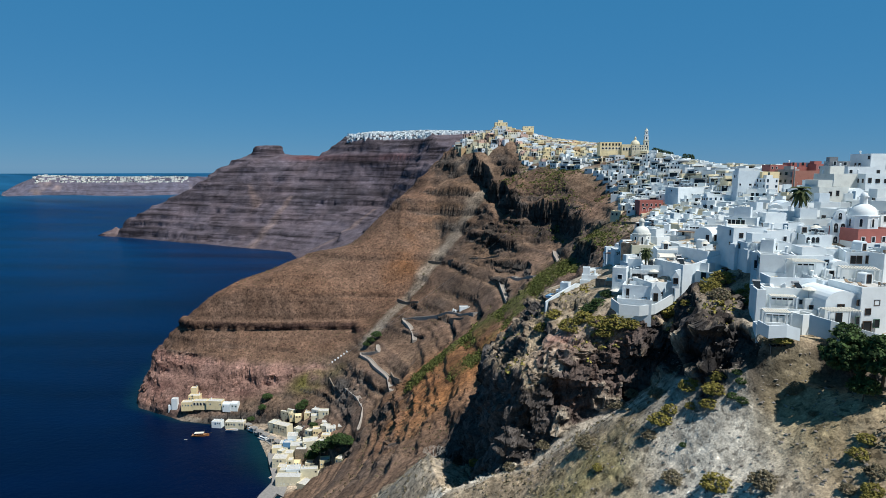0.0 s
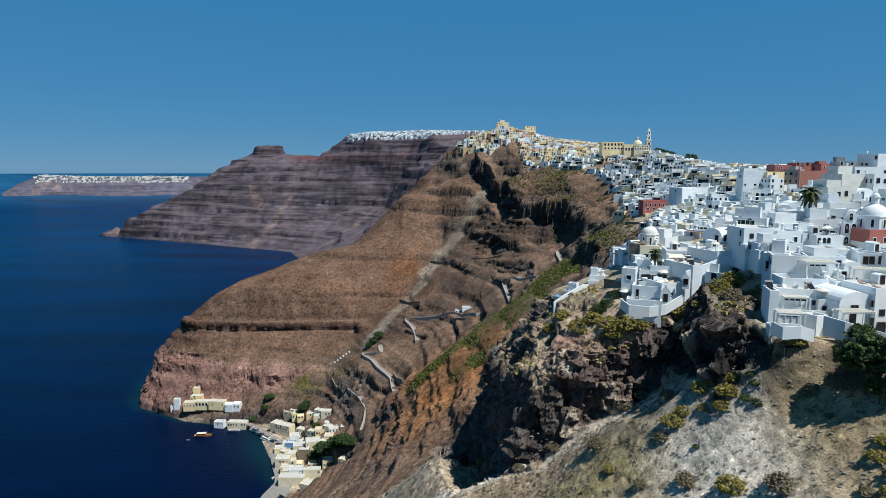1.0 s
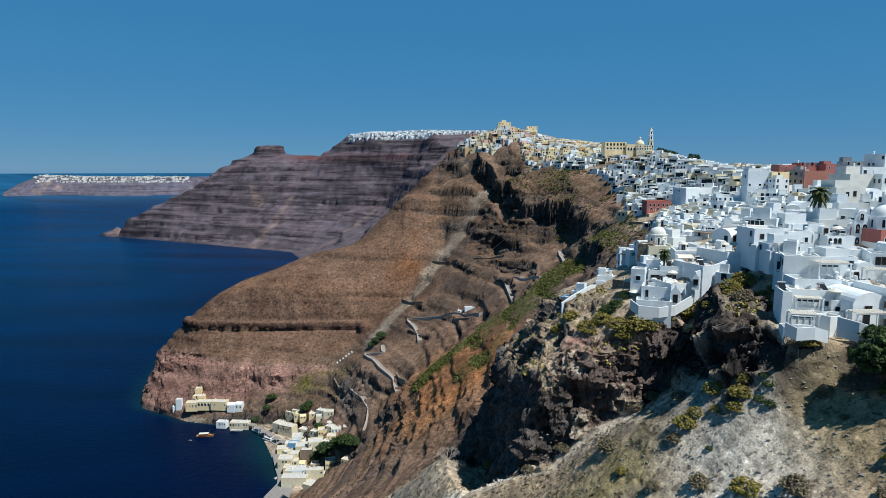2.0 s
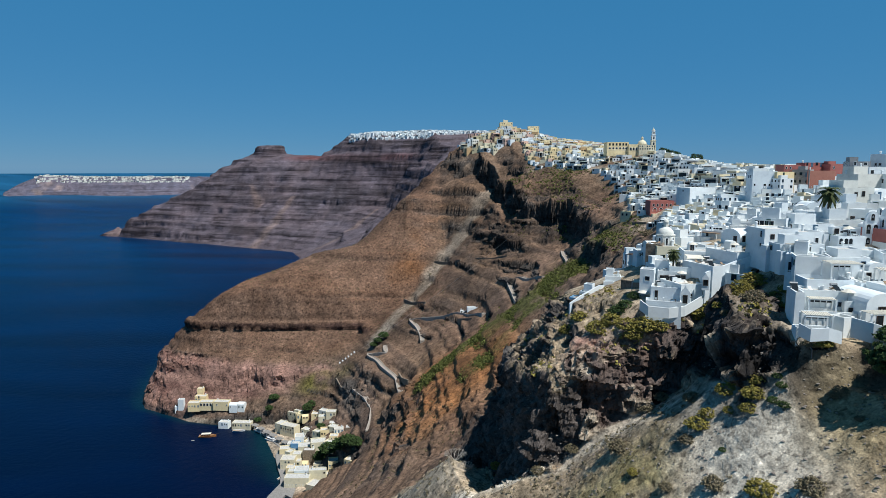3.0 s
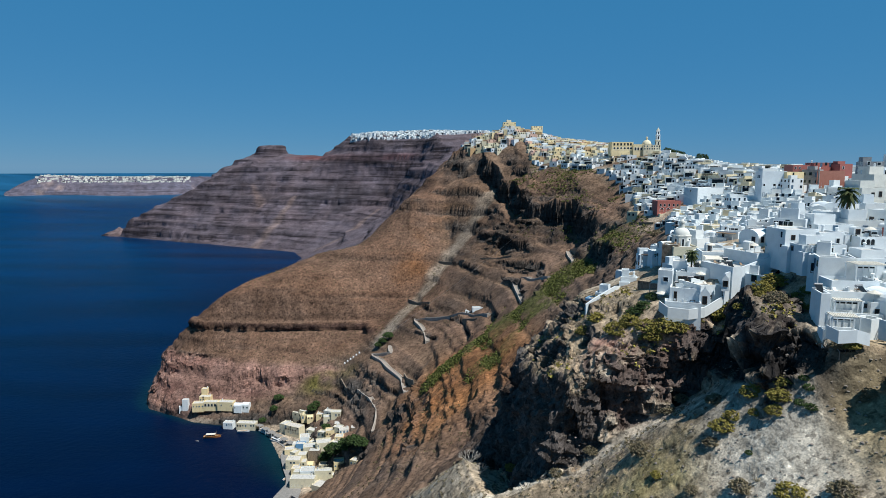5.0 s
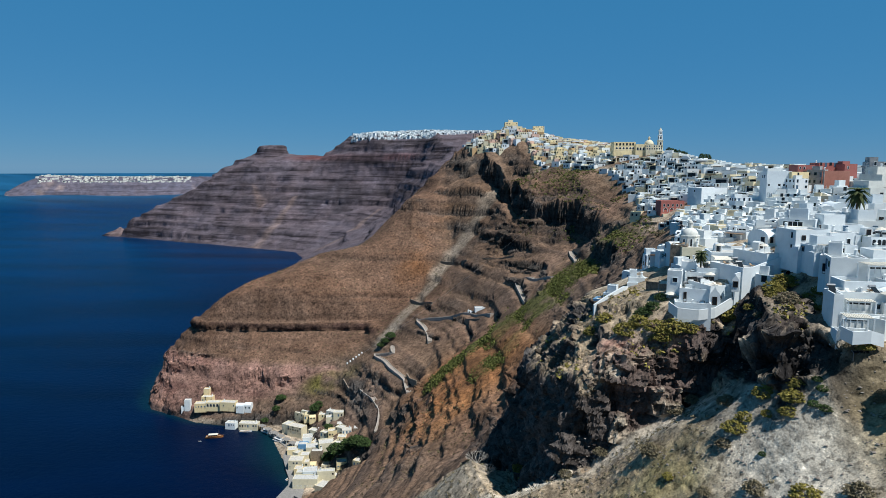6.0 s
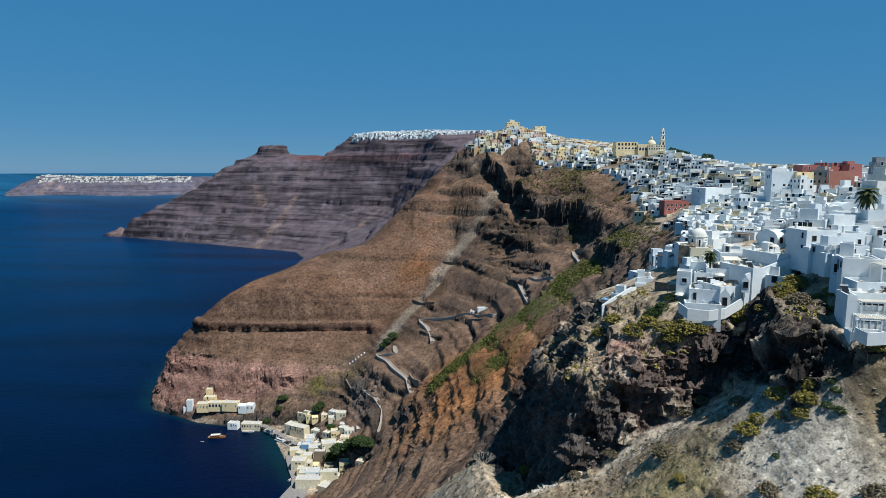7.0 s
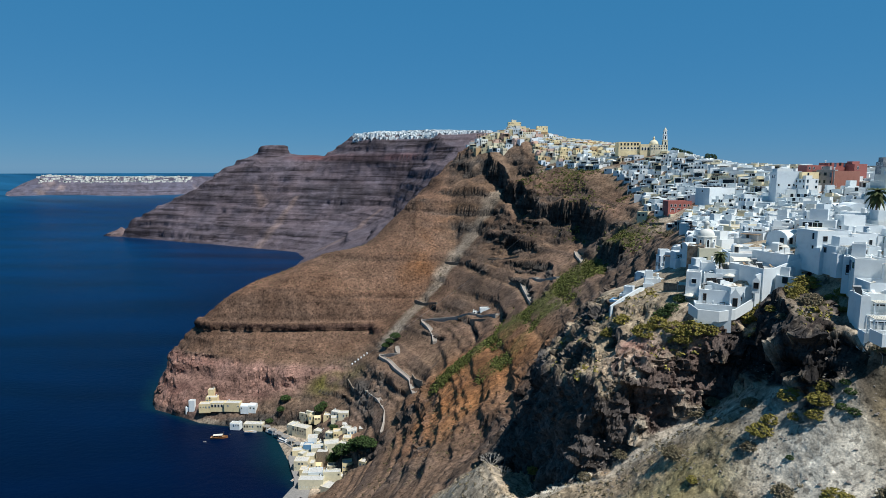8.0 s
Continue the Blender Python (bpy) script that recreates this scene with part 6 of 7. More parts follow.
# loose scrub and stones, too many to count
def scrub_field(name, count, xs, ys, keep, size, mat, seed, label, per=7):
    g = np.random.default_rng(seed)
    y = np.exp(g.uniform(math.log(ys[0]), math.log(ys[1]), count))
    x = g.uniform(0, 1, count)
    x = xs[0] + (xs[1] - xs[0]) * x if not callable(xs) else xs(x, y)
    z = height(x, y)
    e = 1.5
    steep = np.hypot(height(x + e, y) - z, height(x, y + e) - z) / e
    ok = keep(x, y, z, steep) > g.uniform(0, 1, count)
    x, y, z = x[ok], y[ok], z[ok]
    s = size[0] + (size[1] - size[0]) * g.uniform(0, 1, len(x)) ** 2
    ob = new(name, soup_mesh(name, leaf_soup(np.stack([x, y, z + 0.1 * s], 1), s, seed + 3, per), mat))
    return tagged(ob, label, "scrub", kind="stuff")


def not_built(x, y, z, st):
    return (town_mask(x, y) < 0.3) * (st < 1.3) * (z > 4)


scrub_field("near_scrub", 9000, (-10, 85), (80, 225), lambda x, y, z, st: not_built(x, y, z, st) * (0.12 + 0.5 * (y > 125) + 2.0 * fbm(x, y, 14, 3, 401)) * (1 - 0.8 * bump(x, y, 54, 112, 11, 22, -12, 4)), (0.15, 0.75), DRY, 410, "dry grey tufts and low thorn on the near slope")
scrub_field("green_scrub", 5000, (20, 85), (120, 230), lambda x, y, z, st: (town_mask(x, y) < 0.6) * (z > 175) * (dirt_mask(x, y) < 0.5) * (st < 2.0) * (0.25 + 3 * fbm(x, y, 12, 3, 403)), (0.3, 1.1), SCRUB, 420, "yellow-green low shrubs on the crag tops")
scrub_field("slope_scrub", 13000, lambda u, y: -130 + u * (290 + 0 * y), (300, 700), lambda x, y, z, st: not_built(x, y, z, st) * (0.22 + 1.8 * fbm(x, y, 30, 3, 405)) * (1 - 0.55 * ((x < 0) & (y > 590))), (0.3, 1.3), TUFT, 430, "brown and grey tufts dotted over the slope", 5)
scrub_field("spur_scrub", 9000, lambda u, y: -260 + u * 260, (585, 760), lambda x, y, z, st: not_built(x, y, z, st) * (z > 48) * (0.35 + 1.0 * fbm(x, y, 40, 3, 407)), (0.35, 1.2), TUFT, 440, "dark tufts dotted over the brown ash slope", 5)
scrub_field("pear_thicket", 46000, lambda u, y: -20 + u * 145, (370, 500), lambda x, y, z, st: not_built(x, y, z, st) * thicket_mask(x, y), (0.5, 1.6), PEAR, 450, "green thicket of prickly pear and scrub on the slope", 7)
scrub_field("rim_scrub", 18000, lambda u, y: 70 + u * 130, (400, 720), lambda x, y, z, st: (town_mask(x, y) < 0.9) * (z > 170) * (st < 1.6) * (0.25 + 2.4 * fbm(x, y, 26, 3, 411)), (0.6, 1.8), PEAR, 460, "olive scrub along the upper cliff", 7)

# stones
g = np.random.default_rng(77)
cnt = 30000
sy_ = np.exp(g.uniform(math.log(82), math.log(230), cnt))
sx_ = g.uniform(-12, 84, cnt)
sz_ = height(sx_, sy_)
ok = (town_mask(sx_, sy_) < 0.2) & (sz_ > 100) & (g.uniform(0, 1, cnt) < 0.35 + 2.5 * fbm(sx_, sy_, 9, 3, 415))
pc = np.stack([sx_, sy_, sz_], 1)[ok]
rs = 0.06 + 0.4 * g.uniform(0, 1, len(pc)) ** 4
octa = np.array([(1, 0, 0), (0, 1, 0), (-1, 0, 0), (0, -1, 0), (0, 0, 0.55), (0, 0, -0.6)], dtype=float)
tri = np.array([(0, 1, 4), (1, 2, 4), (2, 3, 4), (3, 0, 4), (1, 0, 5), (2, 1, 5), (3, 2, 5), (0, 3, 5)])
vv = pc[:, None, :] + octa[None] * rs[:, None, None] * g.uniform(0.55, 1.4, (len(pc), 6, 1))
STONES = plain("loose_stone", (0.27, 0.23, 0.195), 0.95, 0, 0.5, 0.6)
tagged(new("loose_stones", soup_mesh("loose_stones", vv[:, tri].reshape(-1, 3), STONES, 3)), "loose grey-brown stones scattered on the near slope", "stones", kind="stuff")

# ---------------------------------------------------------------- churches and landmarks
def round_window(w=0.6, h=1.4):
    return arch_mesh(w, h)


def domed_church(x, y, z, r, drum_h, base_w, base_d, base_h, base_wall, yaw, lantern, label):
    """A block with an eight-sided drum, a dome and a small lantern."""
    base = new("domed_church")
    base.matrix_basis = pose(x, y, z, 0, 0, yaw)
    nave = part("nave", Shape().tray(-base_w / 2, -base_d / 2, -3, base_w / 2, base_d / 2, base_h, 0.3, 0.4, 0, 1, 0.1).mesh("nave", base_wall, ROOF), base)
    for k in range(max(1, int(base_w / 2.6))):
        part("window", window_mesh(0.8, 1.2, "white"), nave, pose(-base_w / 2 + 1.3 + 2.6 * k, -base_d / 2 - 0.05, base_h * 0.35, 0, 0, 180))
    drum = part("drum", Shape().turned(0, 0, [(r * 1.14, base_h - 0.6), (r * 1.14, base_h + drum_h), (r * 1.2, base_h + drum_h + 0.05), (r * 1.2, base_h + drum_h + 0.3), (r, base_h + drum_h + 0.32)], 8, 0, math.pi / 8).mesh("drum", base_wall if base_wall is not RED else WHITE), base)
    for k in range(8):
        a = 2 * math.pi * k / 8
        q = r * 1.14 * math.cos(math.pi / 8)
        part("window", round_window(0.55, drum_h * 0.7), drum, pose(q * math.cos(a), q * math.sin(a), base_h + drum_h * 0.12, 0, 0, math.degrees(a) - 90))
    top = base_h + drum_h + 0.3
    part("dome", Shape().dome(0, 0, top, r * 0.99, r * 0.92, 24, 8).mesh("dome", base_wall if base_wall is not RED else WHITE, smooth=True), base)
    t = top + r * 0.85
    s = Shape()
    s.turned(0, 0, [(lantern * 0.55, t), (lantern * 0.55, t + lantern * 1.1), (lantern * 0.68, t + lantern * 1.12), (lantern * 0.68, t + lantern * 1.3), (lantern * 0.5, t + lantern * 1.32)], 8)
    s.dome(0, 0, t + lantern * 1.3, lantern * 0.55, lantern * 0.55, 12, 4)
    s.box(-0.05, -0.05, t + lantern * 1.8, 0.05, 0.05, t + lantern * 1.8 + 0.8)
    s.box(-0.25, -0.05, t + lantern * 1.8 + 0.45, 0.25, 0.05, t + lantern * 1.8 + 0.57)
    part("lantern", s.mesh("lantern", base_wall if base_wall is not RED else WHITE), base)
    return tagged(base, label, "church")


def bell_gable(x, y, z, w, h, yaw, label):
    """A flat bell wall, two arches over one, with a rounded head."""
    base = new("bell_tower")
    base.matrix_basis = pose(x, y, z, 0, 0, yaw)
    s = Shape()
    d = 1.1
    s.box(-w / 2, -d / 2, -3, w / 2, d / 2, h * 0.74, 0, 0.1)
    s.vault(-w / 2 * 0.8, -d / 2 * 0.9, h * 0.74, w / 2 * 0.8, d / 2 * 0.9, h * 0.8, h * 0.2, 0, 12, "y")
    body = part("wall", s.mesh("wall", WHITE), base)
    for a, b, ww, hh in ((-w * 0.22, h * 0.42, w * 0.26, h * 0.24), (w * 0.22, h * 0.42, w * 0.26, h * 0.24), (-w * 0.2, h * 0.08, w * 0.26, h * 0.24), (w * 0.2, h * 0.08, w * 0.26, h * 0.24), (0, h * 0.76, w * 0.22, h * 0.17)):
        part("arch", arch_mesh(ww, hh), body, pose(a, -d / 2 - 0.02, b, 0, 0, 180))
        part("bell", Shape().turned(a, -d / 2 - 0.12, [(0.22, b + hh * 0.45), (0.16, b + hh * 0.6), (0.1, b + hh * 0.72), (0.02, b + hh * 0.76)], 8).mesh("bell", METAL), body)
    return tagged(base, label, "bell tower")


def tiered_tower(x, y, z, h, label):
    """A slender bell tower in three stages."""
    base = new("church_tower")
    base.location = (x, y, z)
    w = h * 0.11
    z0 = -4.0
    for k, (ww, hh) in enumerate(((1.0, 0.36), (0.82, 0.25), (0.66, 0.2))):
        s = Shape()
        s.box(-w * ww, -w * ww, z0, w * ww, w * ww, z0 + h * hh + (4 if k == 0 else 0))
        top = z0 + h * hh + (4 if k == 0 else 0)
        s.box(-w * ww * 1.15, -w * ww * 1.15, top, w * ww * 1.15, w * ww * 1.15, top + 0.5)
        st = part("stage", s.mesh("stage", WHITE if k else CREAM), base)
        for yaw, px, py in ((180, 0, -w * ww), (90, -w * ww, 0)):
            part("arch", arch_mesh(w * ww * 0.8, h * hh * 0.6), st, pose(px, py, top - h * hh * 0.8, 0, 0, yaw))
        z0 = top + 0.5
    part("spire", Shape().dome(0, 0, z0, w * 0.6, h * 0.1, 12, 5).box(-0.12, -0.12, z0 + h * 0.1, 0.12, 0.12, z0 + h * 0.16).mesh("spire", CREAM), base)
    return tagged(base, label, "tower")


def pergola(x, y, z, w, d, h, yaw, slats, label, wood=None):
    """Posts and beams with loose slats or canes over a terrace."""
    wood = wood or WHITE
    base = new("pergola")
    base.matrix_basis = pose(x, y, z, 0, 0, yaw)
    for a in (-w / 2, w / 2):
        for b in (-d / 2, d / 2):
            part("post", Shape().box(a - 0.12, b - 0.12, -0.6, a + 0.12, b + 0.12, h).mesh("post", wood), base)
    for b in (-d / 2, d / 2):
        part("beam", Shape().box(-w / 2 - 0.3, b - 0.1, h, w / 2 + 0.3, b + 0.1, h + 0.22).mesh("beam", wood), base)
    me = Shape().box(-0.13, -d / 2 - 0.3, h + 0.225, 0.13, d / 2 + 0.3, h + 0.32).mesh("slat", CANVAS)
    for k in range(slats):
        part("slat", me, base, pose(-w / 2 + w * (k + 0.5) / slats, 0, 0.01 * (k % 3)))
    return tagged(base, label, "pergola", "terrace pergolas")


def parasol(x, y, z, r, mat, label="pale canvas parasol on a terrace"):
    base = new("parasol")
    base.location = (x, y, z)
    part("pole", Shape().tube((0, 0, -0.4), (0, 0, 2.3), 0.05, 0.04, 6).mesh("pole", METAL), base)
    s = Shape()
    s.turned(0, 0, [(r, 2.05), (r * 0.98, 2.1), (r * 0.5, 2.42), (0.05, 2.65)], 8)
    part("canopy", s.mesh("canopy", mat), base)
    return tagged(base, label, "parasol", "terrace parasols")


def shade_sail(x, y, z, w, d, yaw, tilt):
    ob = new("shade_sail")
    ob.matrix_basis = pose(x, y, z, tilt, 0, yaw)
    n = 6
    vs, fs = [], []
    for top in (0.03, 0):
        for i in range(n + 1):
            for j in range(n + 1):
                u, v = i / n - 0.5, j / n - 0.5
                vs.append((u * w * (1 - 0.2 * (1 - 4 * v * v)), v * d * (1 - 0.2 * (1 - 4 * u * u)), top - 0.35 * (1 - 4 * u * u) * (1 - 4 * v * v)))
    q = (n + 1) ** 2
    for i in range(n):
        for j in range(n):
            a = i * (n + 1) + j
            fs.append((a, a + n + 1, a + n + 2, a + 1))
            fs.append((q + a, q + a + 1, q + a + n + 2, q + a + n + 1))
    part("cloth", Shape().add(vs, fs).mesh("cloth", CANVAS, smooth=True), ob)
    me = Shape().tube((0, 0, -3.2), (0, 0, 0.05), 0.06, 0.05, 6).mesh("post", METAL)
    for a in (-w / 2, w / 2):
        for b in (-d / 2, d / 2):
            part("post", me, ob, pose(a, b, 0, -tilt))
    return tagged(ob, "cream canvas shade sail stretched over a terrace", "shade sail")


def low_wall(points, h, thick, mat, label, name="terrace_wall", drop=1.5, follow=True):
    """A wall along a line of places, on the ground or level from place to place."""
    s = Shape()
    vs, fs = [], []
    for i, p in enumerate(points):
        a = Vector(points[max(i - 1, 0)][:2])
        b = Vector(points[min(i + 1, len(points) - 1)][:2])
        d = (b - a).normalized()
        nx, ny = -d.y * thick / 2, d.x * thick / 2
        z = p[2] if len(p) > 2 else ground_z(p[0], p[1])
        vs += [(p[0] - nx, p[1] - ny, z - drop), (p[0] + nx, p[1] + ny, z - drop), (p[0] + nx, p[1] + ny, z + h), (p[0] - nx, p[1] - ny, z + h)]
    k = len(points)
    for i in range(k - 1):
        o = 4 * i
        fs += [(o, o + 4, o + 5, o + 1), (o + 1, o + 5, o + 6, o + 2), (o + 2, o + 6, o + 7, o + 3), (o + 3, o + 7, o + 4, o)]
    fs += [(0, 1, 2, 3), (4 * k - 1, 4 * k - 2, 4 * k - 3, 4 * k - 4)]
    s.add(vs, fs)
    return tagged(new(name, s.mesh(name, mat)), label, "wall")


def garden_wall(a, b, thick):
    """A wall whose foot climbs faster than its head: place, foot and head at both ends."""
    d = (Vector(b[:2]) - Vector(a[:2])).normalized() * thick
    vs = []
    for x, y, foot_z, head_z in (a, b):
        vs += [(x, y, foot_z), (x - d.y, y + d.x, foot_z), (x - d.y, y + d.x, head_z), (x, y, head_z)]
    ob = new("garden_wall", Shape().add(vs, [(0, 4, 5, 1), (1, 5, 6, 2), (2, 6, 7, 3), (3, 7, 4, 0), (0, 1, 2, 3), (7, 6, 5, 4)]).mesh("garden_wall", WHITE))
    return tagged(ob, "long white sloping garden wall above the crag", "wall")


def gable_wall(x, y, z, w, h, yaw):
    """A free-standing gable with a swept, pointed head and a dark doorway under it."""
    base = new("gable_wall")
    base.matrix_basis = pose(x, y, z, 0, 0, yaw)
    side = [(w / 2, -1.2), (w / 2, h * 0.55)]
    side += [(w / 2 * (1 - k / 6) ** 1.7, h * (0.55 + 0.45 * (k / 6) ** 0.8)) for k in range(1, 6)]
    prof = side + [(0, h)] + [(-u, v) for u, v in side[::-1]]
    q = len(prof)
    pts = [(u, v2, v) for v2 in (-0.18, 0.18) for u, v in prof]
    part("wall", Shape().add(pts, [tuple(range(q - 1, -1, -1)), tuple(range(q, 2 * q))] + [(i, (i + 1) % q, q + (i + 1) % q, q + i) for i in range(q)]).mesh("wall", WHITE), base)
    part("doorway", window_mesh(0.9, h * 0.42, "wood"), base, pose(0, -0.18, 0.0, 0, 0, 180))
    return tagged(base, "whitewashed pointed gable wall with a dark doorway", "gable wall")


def footpath(points, width, label):
    """A paved mule track laid along the slope, with a kerb wall on both edges and paving steps across it."""
    pts = []
    for a, b in zip(points[:-1], points[1:]):
        n = max(1, int(math.dist(a, b) / 3.0))
        pts += [(a[0] + (b[0] - a[0]) * i / n, a[1] + (b[1] - a[1]) * i / n) for i in range(n)]
    pts.append(points[-1])
    zs = [ground_z(*p) for p in pts]
    zs = [sum(zs[max(0, i - 2):i + 3]) / len(zs[max(0, i - 2):i + 3]) + 0.9 for i in range(len(zs))]
    base = new("footpath")
    for lab, off, half, up, mat in (("paving", 0.0, width / 2, 0.0, ASPHALT), ("parapet", width / 2 + 0.2, 0.25, 0.45, PARAPET), ("parapet", -width / 2 - 0.2, 0.25, 0.45, PARAPET)):
        vs, fs = [], []
        for i, p in enumerate(pts):
            a, b = Vector(pts[max(i - 1, 0)]), Vector(pts[min(i + 1, len(pts) - 1)])
            d = (b - a).normalized()
            n = Vector((-d.y, d.x))
            for o2, zz in ((off - half, -3.5), (off + half, -3.5), (off + half, up), (off - half, up)):
                vs.append((p[0] + n.x * o2, p[1] + n.y * o2, zs[i] + zz))
        for i in range(len(pts) - 1):
            o = 4 * i
            fs += [(o, o + 4, o + 5, o + 1), (o + 1, o + 5, o + 6, o + 2), (o + 2, o + 6, o + 7, o + 3), (o + 3, o + 7, o + 4, o)]
        k = len(pts)
        fs += [(0, 1, 2, 3), (4 * k - 1, 4 * k - 2, 4 * k - 3, 4 * k - 4)]
        part(lab, Shape().add(vs, fs).mesh(lab, mat), base)
    return tagged(base, label, "footpath", kind="structure")


def arcade(x, y, z, w, yaw):
    """Three white arches carrying a terrace."""
    base = new("arcade")
    base.matrix_basis = pose(x, y, z, 0, 0, yaw)
    body = part("wall", Shape().box(-w / 2, 0, -2, w / 2, 3.0, 4.6).mesh("wall", CREAM), base)
    for k in range(3):
        part("arch", arch_mesh(w * 0.22, 3.4), body, pose((k - 1) * w * 0.31, 0, 0.1, 0, 0, 180))
    return tagged(base, "cream terrace wall with three dark arches below a red house", "arcade")


def free_window(x, y, z, w, h, yaw, kind):
    ob = new("window", window_mesh(w, h, kind))
    ob.matrix_basis = pose(x, y, z - h / 2, 0, 0, 180 + yaw)
    ob.parent = WINDOW_HOUSE
    ob.matrix_parent_inverse = WINDOW_HOUSE.matrix_basis.inverted()
    return ob


def dead_tree(x, y, r):
    """A bleached bush of bare forking branches."""
    g = random.Random(5)
    s = Shape()

    def fork(p, d, ln, rad, level):
        q = p + d * ln
        s.tube(p, q, rad, rad * 0.6, 5)
        if level:
            for _ in range(3):
                fork(q, (d + Vector((g.uniform(-0.8, 0.8), g.uniform(-0.8, 0.8), g.uniform(-0.2, 0.5)))).normalized(), ln * 0.72, rad * 0.6, level - 1)
    for k in range(7):
        a = 2 * math.pi * k / 7
        fork(Vector((0, 0, -0.2)), Vector((math.cos(a), math.sin(a), 0.7)).normalized(), r * 0.42, 0.09, 3)
    ob = new("dead_tree", s.mesh("dead_tree", DEAD))
    ob.location = (x, y, ground_z(x, y))
    return tagged(ob, "bleached dead bush with bare forking branches", "dead tree")


def panel_hut(x, y, z, yaw):
    base = new("panel_hut")
    base.matrix_basis = pose(x, y, z, 0, 0, yaw)
    part("wall", Shape().box(-1.9, 1.1, -2.6, 1.9, 1.5, 1.9).mesh("wall", STONE), base)
    post = Shape().box(-0.06, -0.06, -2.6, 0.06, 0.06, 1.5).mesh("post", METAL)
    for a in (-1.7, 0.0, 1.7):
        part("post", post, base, pose(a, -0.9, 0))
    panel = Shape().box(-0.55, -0.9, 0, 0.55, 0.9, 0.08).mesh("panel", GLASS_AND_SHADE)
    rail = Shape().box(-0.6, -0.95, -0.06, -0.54, 0.95, 0.1).mesh("rail", METAL)
    for k in range(3):
        p = part("panel", panel, base, pose(-1.15 + 1.15 * k, -0.2, 1.9, 32))
        part("rail", rail, p)
    return tagged(base, "row of tilted dark solar panels on posts against a stone wall", "solar panels")


domed_church(66.4, 184.5, 209.8, 2.41, 3.29, 7.0, 6.5, 4.28, CHALK, -10, 1.3, "cream domed chapel with octagonal drum and little lantern")
domed_church(105.8, 145.8, 218.5, 2.93, 2.59, 9.5, 9.0, 4.65, RED, 8, 1.5, "white domed church on a red-painted base")
domed_church(210.5, 674.2, 253.2, 4.74, 3.53, 9, 9, 4.70, CREAM, 0, 2.0, "cream domed cathedral on the skyline")
bell_gable(101.0, 146.8, 218.0, 3.2, 9.1, -18, "white bell wall with arched openings and bells")
tiered_tower(220.6, 670.1, 257.9, 20.2, "slender tiered bell tower on the skyline")
arcade(149.5, 427.4, 201.6, 13.9, 8)
free_window(85.50, 113.96, 211.93, 1.0, 1.0, 6, 'wood')
free_window(87.08, 113.96, 211.94, 1.1, 1.5, 6, 'wood')
free_window(88.67, 113.96, 211.94, 1.0, 0.9, 6, 'wood')
free_window(86.98, 113.75, 210.26, 1.0, 1.1, 6, 'wood')
free_window(88.57, 113.46, 208.07, 1.0, 1.5, 6, 'green')
free_window(85.08, 113.53, 208.58, 0.8, 1.4, 6, 'green')
free_window(86.77, 113.37, 207.33, 1.5, 2.3, 6, 'wood')
dead_tree(5.0, 184.0, 4.0)
dead_tree(8.0, 180.0, 3.0)
panel_hut(68.8, 111.0, 203.2, 8)
pergola(69.5, 113.1, 207.9, 4.5, 2.6, 2.4, -14, 11, "white slatted pergola over a small balcony")
pergola(73.6, 118.8, 209.5, 4.6, 2.0, 2.5, -14, 11, "white slatted pergola over an upper balcony")
pergola(80.4, 111.6, 208.5, 6.0, 2.8, 2.4, 4, 12, "cane-covered pergola in front of a vaulted facade")
pergola(82.1, 126.6, 215.4, 6.0, 4.0, 2.4, -6, 13, "cane-covered pergola over a roof terrace")
pergola(91.0, 123.5, 214.3, 6.6, 3.5, 2.5, -20, 12, "white timber pergola against a shaded wall")
pergola(79.8, 139.0, 217.8, 4.7, 2.5, 2.2, 0, 8, "timber pergola on a terrace")
low_wall([(74.5, 110.9, 209.4), (77.1, 108.8, 208.8), (81.5, 107.7, 207.6), (84.5, 106.6, 206.8), (88.2, 107.1, 206.9)], 1.0, 0.35, WHITE, "white terrace wall stepping down in front of the houses", drop=2.6)
low_wall([(64.5, 109.8, 208.7), (66.0, 108.7, 207.9), (69.2, 108.7, 208.1), (72.1, 109.6, 207.2)], 0.9, 0.3, WHITE, "white balcony wall with rounded corner", drop=1.4)
low_wall([(49.0, 150.6, 204.4), (50.4, 148.6, 203.3), (55.0, 147.6, 203.0), (59.0, 148.2, 203.4), (64.0, 150.2, 205.6)], 0.8, 0.3, WHITE, "curved white terrace wall at the cliff edge", drop=1.7)
garden_wall((64.3, 150.0, 204.4, 212.0), (79.0, 153.4, 213.6, 216.6), 0.5)
gable_wall(59.6, 149.9, 204.6, 2.4, 4.4, -16)
gable_wall(64.2, 149.6, 209.0, 1.6, 3.0, -16)
low_wall([(36.9, 175.4, 197.3), (40.3, 176.7, 199.3), (46.1, 179.0, 201.9), (47.6, 180.0, 201.7)], 1.6, 0.5, WHITE, "white parapet wall running up the slope", drop=2.5)
low_wall([(50.2, 171.4, 205.6), (52.3, 167.5, 206.0), (53.8, 163.6, 207.0)], 0.8, 0.4, STONE, "rubble stone terrace wall", drop=2.5)
low_wall([(85.1, 202.7, 213.6), (92.1, 199.6, 213.4), (97.1, 196.6, 213.4)], 1.6, 0.5, STONE, "tan rubble wall of an old terrace", drop=2.5)
low_wall([(129.4, 449.2), (131.4, 428.1), (136.8, 420.5)], 1.2, 0.6, STONE, "stone terrace wall below the red house", drop=2)
low_wall([(160.7, 618.9), (163.9, 582.3), (165.5, 550.7)], 0.8, 0.8, STONE, "stepped stone ramp wall down the rim", drop=2)
